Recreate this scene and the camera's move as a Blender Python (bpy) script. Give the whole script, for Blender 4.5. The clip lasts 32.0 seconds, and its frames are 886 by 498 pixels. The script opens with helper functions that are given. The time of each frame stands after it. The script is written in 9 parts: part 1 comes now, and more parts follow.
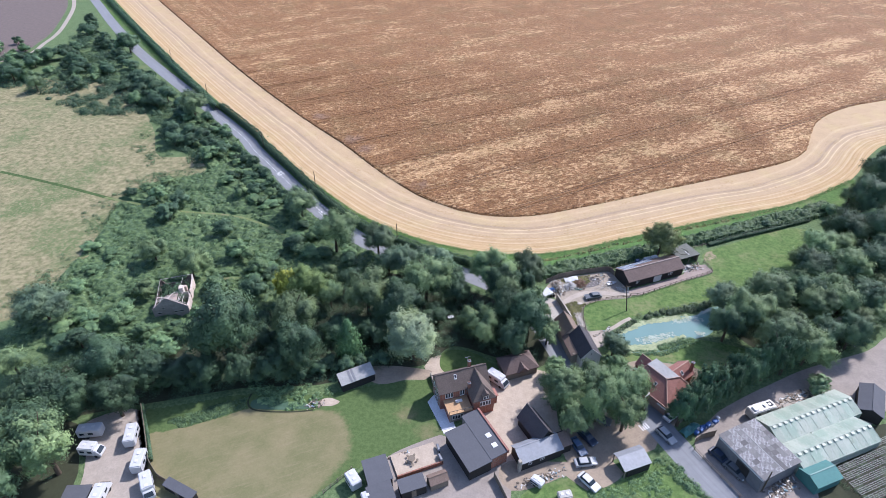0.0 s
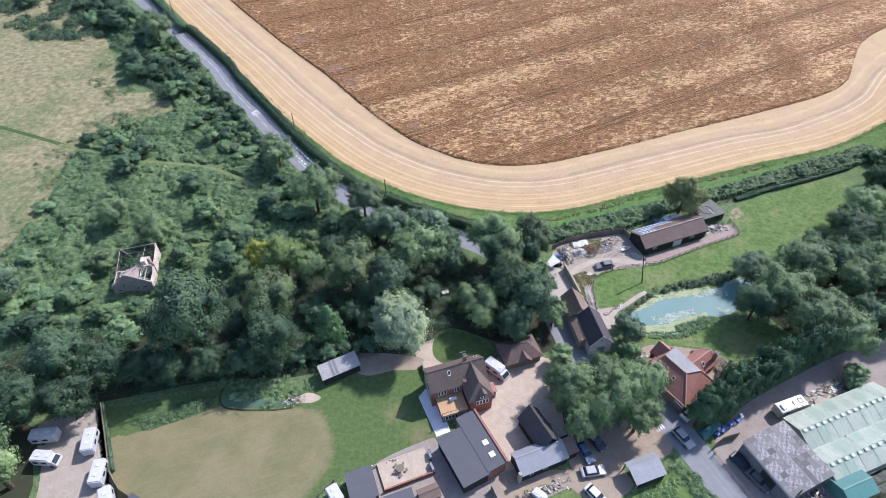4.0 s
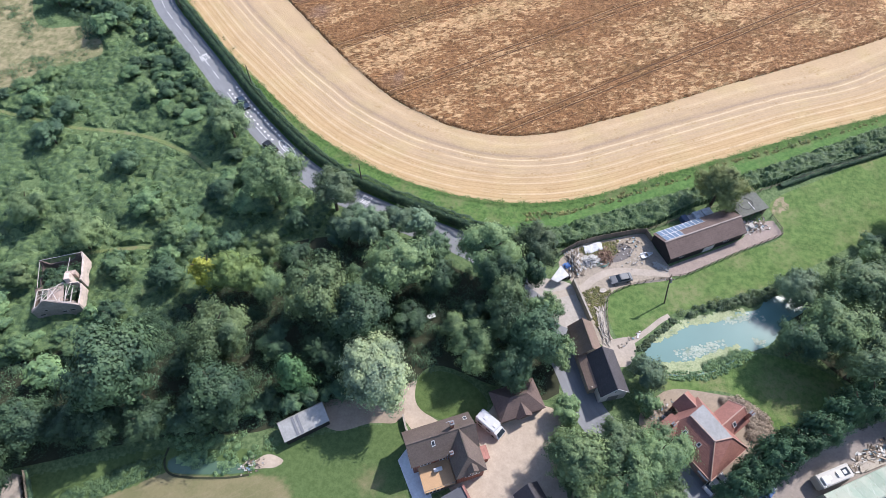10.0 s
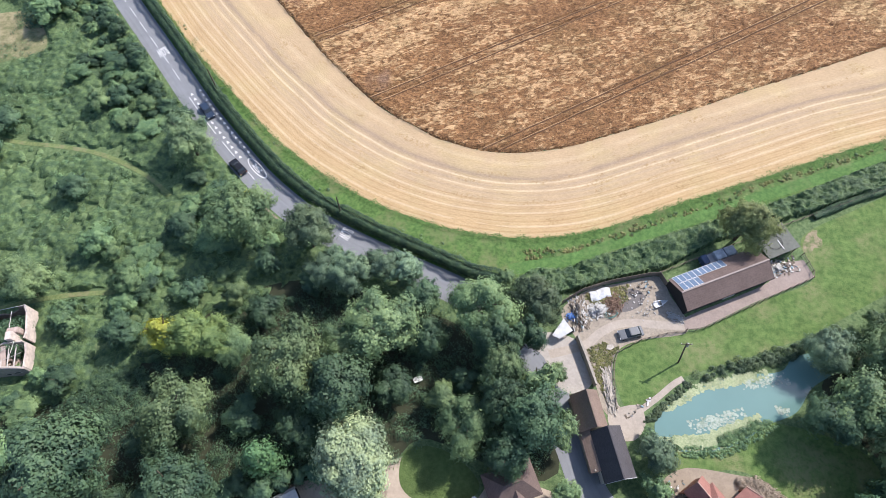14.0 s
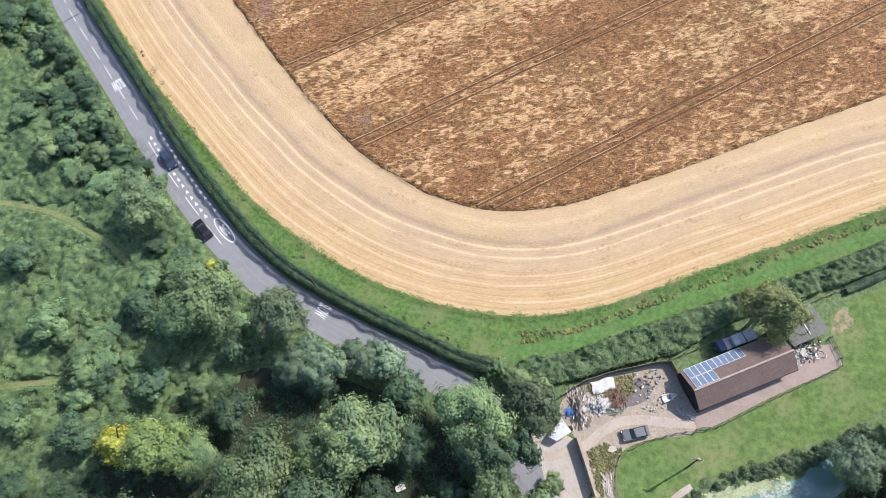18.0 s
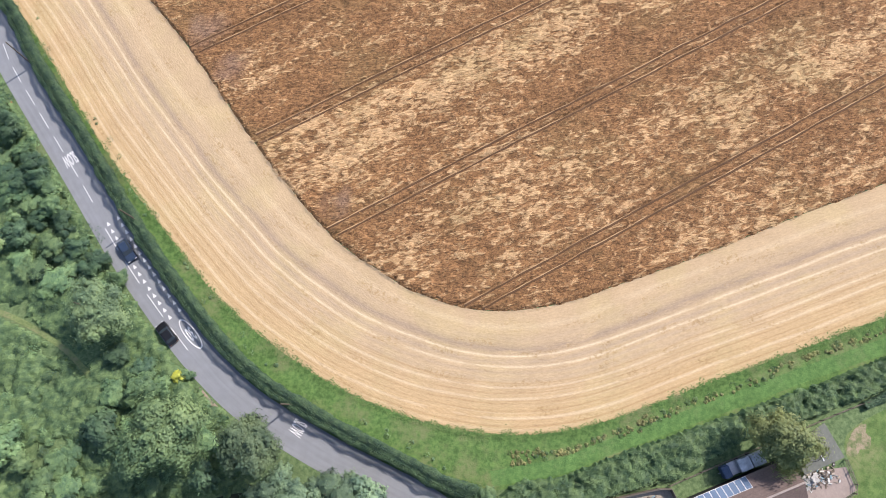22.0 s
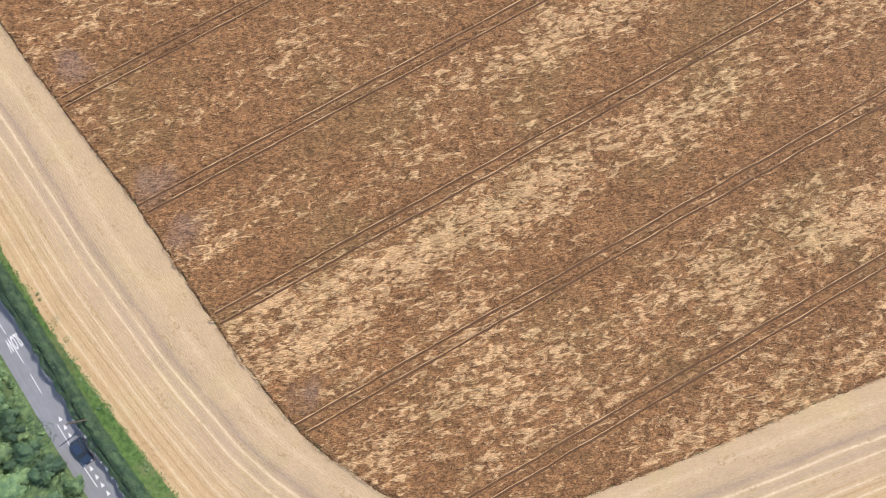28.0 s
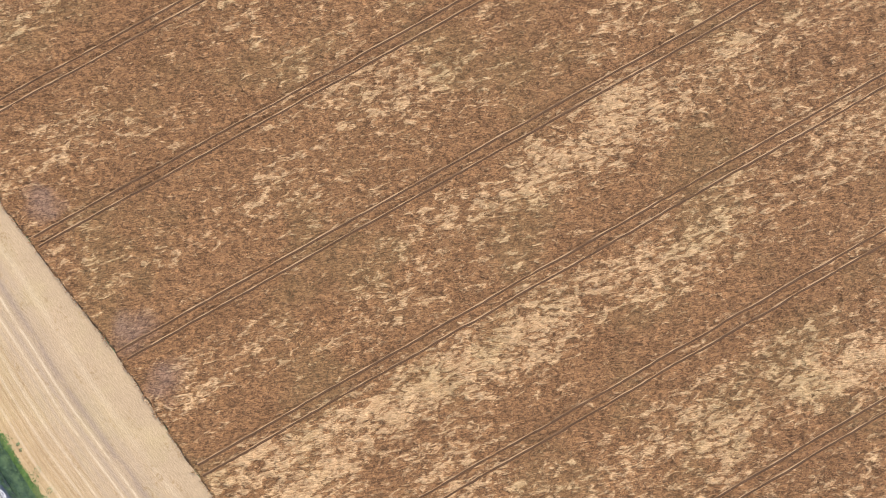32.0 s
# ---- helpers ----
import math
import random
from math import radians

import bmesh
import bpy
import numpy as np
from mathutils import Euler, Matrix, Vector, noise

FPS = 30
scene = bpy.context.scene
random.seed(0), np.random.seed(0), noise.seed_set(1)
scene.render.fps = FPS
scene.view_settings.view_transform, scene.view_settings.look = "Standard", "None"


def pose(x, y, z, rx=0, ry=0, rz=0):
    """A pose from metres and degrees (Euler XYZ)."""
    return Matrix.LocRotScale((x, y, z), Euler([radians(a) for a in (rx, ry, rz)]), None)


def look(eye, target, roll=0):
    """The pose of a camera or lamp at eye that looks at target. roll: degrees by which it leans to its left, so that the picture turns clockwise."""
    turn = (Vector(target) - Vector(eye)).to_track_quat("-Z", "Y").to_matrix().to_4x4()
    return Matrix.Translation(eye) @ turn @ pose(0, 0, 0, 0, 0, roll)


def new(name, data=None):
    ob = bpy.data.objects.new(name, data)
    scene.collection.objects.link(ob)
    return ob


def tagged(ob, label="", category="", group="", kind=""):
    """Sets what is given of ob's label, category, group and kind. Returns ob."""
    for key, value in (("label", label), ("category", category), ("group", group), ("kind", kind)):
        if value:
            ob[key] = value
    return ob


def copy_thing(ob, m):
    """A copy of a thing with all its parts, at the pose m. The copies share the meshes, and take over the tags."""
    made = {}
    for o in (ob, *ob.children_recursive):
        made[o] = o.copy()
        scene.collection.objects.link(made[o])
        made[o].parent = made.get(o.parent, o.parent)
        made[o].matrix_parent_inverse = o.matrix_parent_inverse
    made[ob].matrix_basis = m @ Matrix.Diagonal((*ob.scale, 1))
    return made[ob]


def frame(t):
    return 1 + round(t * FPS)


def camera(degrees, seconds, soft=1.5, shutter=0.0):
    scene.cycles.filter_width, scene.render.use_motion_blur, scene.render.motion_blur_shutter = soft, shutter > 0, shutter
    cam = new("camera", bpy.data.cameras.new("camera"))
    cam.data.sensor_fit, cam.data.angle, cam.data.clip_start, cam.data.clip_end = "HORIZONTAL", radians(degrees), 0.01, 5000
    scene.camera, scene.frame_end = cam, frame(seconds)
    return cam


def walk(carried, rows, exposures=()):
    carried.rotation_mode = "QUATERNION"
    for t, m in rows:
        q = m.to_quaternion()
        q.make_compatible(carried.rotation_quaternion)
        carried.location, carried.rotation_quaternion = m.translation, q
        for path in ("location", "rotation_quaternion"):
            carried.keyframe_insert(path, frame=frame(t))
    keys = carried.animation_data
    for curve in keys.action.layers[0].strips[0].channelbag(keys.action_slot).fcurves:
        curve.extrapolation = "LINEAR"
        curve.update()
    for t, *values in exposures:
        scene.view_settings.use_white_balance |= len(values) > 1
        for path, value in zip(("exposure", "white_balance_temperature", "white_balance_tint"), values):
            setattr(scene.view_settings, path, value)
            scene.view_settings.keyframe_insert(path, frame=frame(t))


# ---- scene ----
cam = camera(73.7, 32.0, soft=0.8)
PATH = [
    (0, (0.866, 3.964, 99.327), (0.713, 5.581, 98.161), 0.2),
    (1, (0.718, 9.516, 99.372), (0.567, 11.082, 98.137), 0.2),
    (2, (0.733, 15.086, 99.468), (0.584, 16.601, 98.171), 0.0),
    (3, (0.727, 20.797, 99.533), (0.582, 22.261, 98.178), -0.3),
    (3.5, (0.728, 23.782, 99.549), (0.585, 25.22, 98.166), -0.3),
    (5.5, (0.832, 35.853, 99.717), (0.694, 37.183, 98.229), -0.6),
    (6, (0.777, 38.768, 99.706), (0.64, 40.072, 98.195), -0.6),
    (7, (0.513, 44.453, 99.622), (0.382, 45.707, 98.069), -0.5),
    (8, (0.119, 50.116, 99.538), (-0.001, 51.321, 97.947), -0.3),
    (9, (-0.324, 56.142, 99.382), (-0.433, 57.296, 97.752), 0.1),
    (10, (-0.651, 62.189, 99.243), (-0.752, 63.293, 97.578), 0.2),
    (11, (-0.83, 68.238, 99.101), (-0.924, 69.292, 97.404), 0.3),
    (12, (-0.862, 74.513, 98.912), (-0.953, 75.516, 97.184), 0.2),
    (13, (-0.827, 80.94, 98.712), (-0.916, 81.893, 96.956), 0.2),
    (13.5, (-0.797, 84.164, 98.639), (-0.885, 85.093, 96.87), 0.1),
    (15.5, (-0.87, 97.184, 98.051), (-0.951, 98.022, 96.237), 0.1),
    (16, (-0.812, 100.533, 97.977), (-0.892, 101.349, 96.153), -0.0),
    (17, (-0.552, 107.357, 97.948), (-0.636, 108.125, 96.104), -0.6),
    (18, (-0.186, 114.456, 98.003), (-0.275, 115.174, 96.139), -1.4),
    (19, (0.21, 121.889, 97.964), (0.116, 122.558, 96.082), -2.4),
    (20, (0.304, 129.037, 97.931), (0.211, 129.659, 96.032), -3.0),
    (21, (0.293, 136.247, 97.922), (0.204, 136.824, 96.009), -3.3),
    (22, (0.27, 143.477, 97.908), (0.184, 144.009, 95.982), -3.7),
    (23, (0.232, 150.746, 97.93), (0.149, 151.23, 95.991), -4.3),
    (24, (0.078, 158.022, 98.013), (0.001, 158.463, 96.063), -4.8),
    (25, (-0.054, 165.476, 98.053), (-0.125, 165.879, 96.096), -4.9),
    (25.5, (-0.078, 169.235, 98.099), (-0.147, 169.619, 96.137), -5.1),
    (27.5, (0.054, 184.423, 98.413), (-0.013, 184.732, 96.438), -7.1),
    (28, (0.042, 188.246, 98.498), (-0.024, 188.541, 96.521), -7.6),
    (29, (-0.113, 195.979, 98.77), (-0.174, 196.244, 96.789), -8.0),
    (30, (-0.184, 203.694, 99.138), (-0.241, 203.926, 97.153), -9.1),
    (31, (-0.111, 211.419, 99.429), (-0.168, 211.621, 97.44), -10.9),
    (32, (-0.038, 219.141, 99.789), (-0.093, 219.314, 97.797), -12.9),
]
walk(cam, [(t, look(eye, target, roll)) for t, eye, target, roll in PATH],
     exposures=((0, 0.72, 5850, 20), (8, 0.72, 6080, 19), (12, 0.77, 6250, 16), (18, 0.79, 6450, 16), (24, 0.64, 6550, 17), (28, 0.55, 6550, 16), (32, 0.56, 6550, 16)))

# ---- light ----
SUN_AZ, SUN_EL = 44.5, 46.0          # degrees from +x towards +y, and above the horizon
world = bpy.data.worlds.new("sky")
scene.world = world
world.use_nodes = True
wn = world.node_tree.nodes
sky = wn.new("ShaderNodeTexSky")
sky.sky_type, sky.sun_disc = "NISHITA", False
sky.sun_elevation, sky.sun_rotation = radians(SUN_EL), radians(90 - SUN_AZ)
wn["Background"].inputs["Strength"].default_value = 0.15
world.node_tree.links.new(sky.outputs[0], wn["Background"].inputs[0])
sun = new("sun", bpy.data.lights.new("sun", "SUN"))
sun.data.energy, sun.data.angle, sun.data.color = 3.8, radians(0.53), (1.0, 0.95, 0.87)
ca, sa, ce, se = math.cos(radians(SUN_AZ)), math.sin(radians(SUN_AZ)), math.cos(radians(SUN_EL)), math.sin(radians(SUN_EL))
sun.matrix_world = look((300 * ca * ce, 300 * sa * ce, 300 * se), (0, 0, 0))


# ---- small helpers ----
def smooth_line(points, step=2.0):
    """Catmull-Rom through control points of any dimension, resampled to about the given step."""
    p = [np.array(q, float) for q in points]
    p = [2 * p[0] - p[1]] + p + [2 * p[-1] - p[-2]]
    out = []
    for i in range(1, len(p) - 2):
        a, b, c, d = p[i - 1], p[i], p[i + 1], p[i + 2]
        n = max(1, int(np.linalg.norm((c - b)[:2]) / step))
        for k in range(n):
            s = k / n
            out.append(0.5 * (2 * b + (c - a) * s + (2 * a - 5 * b + 4 * c - d) * s**2 + (3 * b - a - 3 * c + d) * s**3))
    out.append(p[-2])
    return np.array(out)


def closed_line(points, step=1.5):
    p = [np.array(q, float) for q in points]
    n0, out = len(p), []
    for i in range(n0):
        a, b, c, d = p[i - 1], p[i], p[(i + 1) % n0], p[(i + 2) % n0]
        n = max(1, int(np.linalg.norm(c - b) / step))
        for k in range(n):
            s = k / n
            out.append(0.5 * (2 * b + (c - a) * s + (2 * a - 5 * b + 4 * c - d) * s**2 + (3 * b - a - 3 * c + d) * s**3))
    return np.array(out)


def normals_2d(line):
    d = np.gradient(line[:, :2], axis=0)
    d /= np.linalg.norm(d, axis=1)[:, None] + 1e-9
    return np.stack([-d[:, 1], d[:, 0]], 1)


def raw_mesh(name, verts, faces, material, smooth=False):
    me = bpy.data.meshes.new(name)
    verts = np.asarray(verts, np.float32)
    faces = np.asarray(faces, np.int32)
    k = faces.shape[1]
    me.vertices.add(len(verts))
    me.vertices.foreach_set("co", verts.ravel())
    me.loops.add(faces.size)
    me.loops.foreach_set("vertex_index", faces.ravel())
    me.polygons.add(len(faces))
    me.polygons.foreach_set("loop_start", np.arange(0, faces.size, k, dtype=np.int32))
    me.polygons.foreach_set("loop_total", np.full(len(faces), k, np.int32))
    me.polygons.foreach_set("use_smooth", np.full(len(faces), smooth))
    me.update(calc_edges=True)
    if material:
        me.materials.append(material)
    return me


def grid_faces(n, m):
    """Quads of an n x m vertex grid, row by row."""
    i, j = np.meshgrid(np.arange(n - 1), np.arange(m - 1), indexing="ij")
    a = (i * m + j).ravel()
    return np.stack([a, a + m, a + m + 1, a + 1], 1)


def set_uv(me, uv_per_vertex):
    layer = me.uv_layers.new(name="UVMap")
    idx = np.zeros(len(me.loops), np.int32)
    me.loops.foreach_get("vertex_index", idx)
    layer.data.foreach_set("uv", np.asarray(uv_per_vertex, np.float32)[idx].ravel())


def ribbon(name, left, right, z, material, across=2):
    """A strip between two lines of equal length, with its length and breadth in metres as UV."""
    n = len(left)
    s = np.r_[0, np.cumsum(np.linalg.norm(np.diff((left + right) / 2, axis=0), axis=1))]
    v, uv = [], []
    for k in range(across):
        f = k / (across - 1)
        row = left * (1 - f) + right * f
        v.append(np.c_[row, np.full(n, z)])
        uv.append(np.c_[s, f * np.linalg.norm(right - left, axis=1)])
    v = np.stack(v, 1).reshape(-1, 3)
    me = raw_mesh(name, v, grid_faces(n, across), material)
    set_uv(me, np.stack(uv, 1).reshape(-1, 2))
    return new(name, me)


def along(name, line, width, z, material):
    n = normals_2d(line)
    w = line[:, 2:3] if line.shape[1] > 2 else width
    return ribbon(name, line[:, :2] - n * w / 2, line[:, :2] + n * w / 2, z, material)


def area(name, outline, z, material, depth=0.0):
    """A flat patch of ground with the given outline; with a depth, a slab."""
    bm = bmesh.new()
    vs = [bm.verts.new((x, y, z)) for x, y in outline]
    f = bm.faces.new(vs)
    f.normal_update()
    if f.normal.z < 0:
        f.normal_flip()
    if depth:
        r = bmesh.ops.extrude_face_region(bm, geom=[f])
        bmesh.ops.translate(bm, verts=[v for v in r["geom"] if isinstance(v, bmesh.types.BMVert)], vec=(0, 0, depth))
    bmesh.ops.triangulate(bm, faces=bm.faces[:])
    bmesh.ops.recalc_face_normals(bm, faces=bm.faces[:])
    me = bpy.data.meshes.new(name)
    bm.to_mesh(me)
    bm.free()
    me.materials.append(material)
    return new(name, me)


def part(name, bm, material, parent=None, label=""):
    me = bpy.data.meshes.new(name)
    bm.to_mesh(me)
    bm.free()
    me.materials.append(material)
    ob = new(name, me)
    if parent:
        ob.parent = parent
    if label:
        ob["label"] = label
    return ob


def thing(name, at, turn, label, category, group="", kind=""):
    e = new(name)
    e.matrix_world = pose(at[0], at[1], at[2] if len(at) > 2 else 0, 0, 0, turn)
    return tagged(e, label, category, group, kind)


def add_box(bm, x0, y0, z0, x1, y1, z1, bevel=0.0):
    vs = [bm.verts.new(p) for p in ((x0, y0, z0), (x1, y0, z0), (x1, y1, z0), (x0, y1, z0), (x0, y0, z1), (x1, y0, z1), (x1, y1, z1), (x0, y1, z1))]
    fs = [bm.faces.new([vs[i] for i in q]) for q in ((3, 2, 1, 0), (4, 5, 6, 7), (0, 1, 5, 4), (1, 2, 6, 5), (2, 3, 7, 6), (3, 0, 4, 7))]
    if bevel:
        bmesh.ops.bevel(bm, geom=list({e for f in fs for e in f.edges}), offset=bevel, segments=2, affect="EDGES")
    return bm


def box(x0, y0, z0, x1, y1, z1, bevel=0.0):
    return add_box(bmesh.new(), x0, y0, z0, x1, y1, z1, bevel)


def prism(points, dx, dy, dz):
    """A face through 3D points, pushed along a vector."""
    bm = bmesh.new()
    f = bm.faces.new([bm.verts.new(p) for p in points])
    r = bmesh.ops.extrude_face_region(bm, geom=[f])
    bmesh.ops.translate(bm, verts=[v for v in r["geom"] if isinstance(v, bmesh.types.BMVert)], vec=(dx, dy, dz))
    bmesh.ops.recalc_face_normals(bm, faces=bm.faces[:])
    return bm


def tube(a, b, r0, r1, sides=8, bm=None):
    bm = bm or bmesh.new()
    a, b = Vector(a), Vector(b)
    q = (b - a).to_track_quat("Z", "Y")
    rings = []
    for c, r in ((a, r0), (b, r1)):
        rings.append([bm.verts.new(c + q @ Vector((r * math.cos(2 * math.pi * i / sides), r * math.sin(2 * math.pi * i / sides), 0))) for i in range(sides)])
    for i in range(sides):
        j = (i + 1) % sides
        bm.faces.new((rings[0][i], rings[0][j], rings[1][j], rings[1][i]))
    bm.faces.new(rings[0][::-1])
    bm.faces.new(rings[1])
    return bm


# ---- materials ----
class Mat:
    """A node material under construction."""

    def __init__(self, name, rough=0.8):
        self.m = bpy.data.materials.new(name)
        self.m.use_nodes = True
        self.t = self.m.node_tree
        self.b = self.t.nodes["Principled BSDF"]
        self.b.inputs["Roughness"].default_value = rough
        self.b.inputs["Specular IOR Level"].default_value = 0.25
        self.coord = self.t.nodes.new("ShaderNodeTexCoord")

    def put(self, socket, value):
        if isinstance(value, bpy.types.NodeSocket):
            self.t.links.new(value, socket)
        elif isinstance(value, (int, float)) and socket.type in ("RGBA", "VECTOR"):
            socket.default_value = (value,) * (4 if socket.type == "RGBA" else 3)
        elif isinstance(value, tuple) and socket.type == "RGBA" and len(value) == 3:
            socket.default_value = (*value, 1)
        else:
            socket.default_value = value

    def math(self, op, a, b=0.0, c=None, clamp=False):
        n = self.t.nodes.new("ShaderNodeMath")
        n.operation, n.use_clamp = op, clamp
        self.put(n.inputs[0], a), self.put(n.inputs[1], b)
        if c is not None:
            self.put(n.inputs[2], c)
        return n.outputs[0]

    def space(self, turn=0.0, scale=(1, 1, 1), kind="Object", source=None, shift=(0, 0, 0)):
        n = self.t.nodes.new("ShaderNodeMapping")
        self.put(n.inputs["Vector"], source or self.coord.outputs[kind])
        n.inputs["Rotation"].default_value = (0, 0, radians(turn))
        n.inputs["Location"].default_value = shift
        k = self.t.nodes.new("ShaderNodeMapping")
        self.put(k.inputs["Vector"], n.outputs[0])
        k.inputs["Scale"].default_value = scale
        return k.outputs[0]

    def noise(self, scale, detail=3.0, rough=0.55, where=None, distort=0.0):
        n = self.t.nodes.new("ShaderNodeTexNoise")
        n.inputs["Scale"].default_value, n.inputs["Detail"].default_value = scale, detail
        n.inputs["Roughness"].default_value, n.inputs["Distortion"].default_value = rough, distort
        self.put(n.inputs["Vector"], where or self.coord.outputs["Object"])
        return n.outputs[0]

    def voronoi(self, scale, where=None, feature="F1", out="Distance"):
        n = self.t.nodes.new("ShaderNodeTexVoronoi")
        n.feature = feature
        n.inputs["Scale"].default_value = scale
        self.put(n.inputs["Vector"], where or self.coord.outputs["Object"])
        return n.outputs[out]

    def ramp(self, value, lo, hi):
        n = self.t.nodes.new("ShaderNodeMapRange")
        n.interpolation_type = "SMOOTHSTEP"
        self.put(n.inputs[0], value)
        n.inputs[1].default_value, n.inputs[2].default_value = lo, hi
        return n.outputs[0]

    def mix(self, f, a, b, mode="MIX"):
        n = self.t.nodes.new("ShaderNodeMix")
        n.data_type, n.blend_type = "RGBA", mode
        self.put(n.inputs[0], f), self.put(n.inputs[6], a), self.put(n.inputs[7], b)
        return n.outputs[2]

    def random(self):
        return self.t.nodes.new("ShaderNodeObjectInfo").outputs["Random"]

    def island(self):
        return self.t.nodes.new("ShaderNodeNewGeometry").outputs["Random Per Island"]

    def vary(self, colour, value, amount=0.3):
        """The colour made lighter or darker by a value about 0.5."""
        n = self.t.nodes.new("ShaderNodeHueSaturation")
        self.put(n.inputs["Value"], self.math("MULTIPLY_ADD", value, 2 * amount, 1 - amount))
        self.put(n.inputs["Color"], colour)
        return n.outputs[0]

    def bump(self, height, strength=0.4, distance=0.05):
        n = self.t.nodes.new("ShaderNodeBump")
        n.inputs["Strength"].default_value, n.inputs["Distance"].default_value = strength, distance
        self.put(n.inputs["Height"], height)
        self.put(self.b.inputs["Normal"], n.outputs[0])

    def done(self, colour):
        self.put(self.b.inputs["Base Color"], colour)
        return self.m


def plain(name, colour, rough=0.7, grain=8.0, amount=0.18, metal=0.0, stain=0.6):
    """Painted, plastered or metal surface with fine grain and broad stains."""
    m = Mat(name, rough)
    m.b.inputs["Metallic"].default_value = metal
    c = m.vary(colour, m.noise(grain, 4), amount)
    c = m.vary(c, m.noise(stain, 3), amount)
    m.bump(m.noise(grain * 3, 2), 0.15, 0.02)
    return m.done(m.vary(c, m.random(), 0.05))


def grass_mat(name, dark, light, dry=None, dry_lo=0.5, dry_hi=0.65, tuft=1.6, big=0.07):
    m = Mat(name, 0.9)
    m.b.inputs["Specular IOR Level"].default_value = 0.1
    c = m.mix(m.ramp(m.noise(tuft, 5, 0.7), 0.35, 0.65), dark, light)
    c = m.vary(c, m.noise(0.35, 4, 0.6), 0.35)
    if dry:
        c = m.mix(m.math("MULTIPLY", m.ramp(m.noise(big, 6, 0.62), dry_lo, dry_hi), m.ramp(m.noise(1.1, 4, 0.65), 0.3, 0.6)), c, dry)
    m.bump(m.noise(4.0, 4, 0.7), 0.6, 0.12)
    return m.done(c)


M_ROUGH = grass_mat("rough_grass", (0.068, 0.110, 0.048), (0.136, 0.190, 0.086), (0.140, 0.168, 0.080), 0.54, 0.74)
M_DRY = grass_mat("dry_meadow", (0.145, 0.146, 0.072), (0.285, 0.248, 0.146), (0.100, 0.140, 0.058), 0.47, 0.66, 0.5, 0.045)
M_MOWN = grass_mat("mown_verge", (0.062, 0.126, 0.038), (0.100, 0.184, 0.056), (0.130, 0.180, 0.072), 0.52, 0.72, 1.3, 0.16)
M_VERGE = grass_mat("verge_grass", (0.052, 0.104, 0.030), (0.106, 0.178, 0.052), (0.142, 0.166, 0.072), 0.46, 0.66, 1.3, 0.16)
M_MEADOW = grass_mat("grazed_grass", (0.068, 0.120, 0.036), (0.122, 0.184, 0.060), (0.170, 0.190, 0.085), 0.46, 0.66, 0.9, 0.12)
M_GARDEN = grass_mat("garden_grass", (0.072, 0.112, 0.036), (0.098, 0.142, 0.050), (0.165, 0.165, 0.080), 0.52, 0.66, 1.2, 0.06)


def lawn_mat():
    """Garden lawn; the mesh's own "parched" values say where it has dried out."""
    m = Mat("garden_lawn", 0.9)
    m.b.inputs["Specular IOR Level"].default_value = 0.1
    at = m.t.nodes.new("ShaderNodeAttribute")
    at.attribute_name = "parched"
    c = m.mix(m.ramp(m.noise(1.2, 5, 0.7), 0.35, 0.65), (0.066, 0.104, 0.036), (0.094, 0.138, 0.052))
    dry = m.mix(m.ramp(m.noise(0.14, 5, 0.62), 0.25, 0.75), (0.140, 0.142, 0.068), (0.205, 0.180, 0.100))
    dry = m.mix(m.math("MULTIPLY", m.ramp(m.noise(1.0, 4, 0.65, m.space(-28, (0.25, 1.6, 1))), 0.5, 0.7), 0.35), dry, (0.245, 0.203, 0.128))
    dry = m.vary(dry, m.noise(2.2, 4, 0.7), 0.22)
    level = m.math("ADD", at.outputs["Fac"], m.math("MULTIPLY_ADD", m.noise(0.7, 5, 0.7), 0.9, -0.45))
    c = m.mix(m.ramp(level, 0.2, 0.85), c, dry)
    m.bump(m.noise(5.0, 4, 0.7), 0.4, 0.06)
    return m.done(c)


def road_mat():
    m = Mat("worn_asphalt", 0.85)
    uv = m.coord.outputs["UV"]
    c = m.mix(m.noise(30, 3), (0.165, 0.173, 0.184), (0.225, 0.234, 0.246))
    c = m.vary(c, m.noise(1.0, 4, 0.6, m.space(0, (0.06, 1.3, 1), source=uv)), 0.22)
    c = m.vary(c, m.noise(0.6, 4), 0.15)
    m.bump(m.noise(40, 2), 0.2, 0.01)
    return m.done(c)


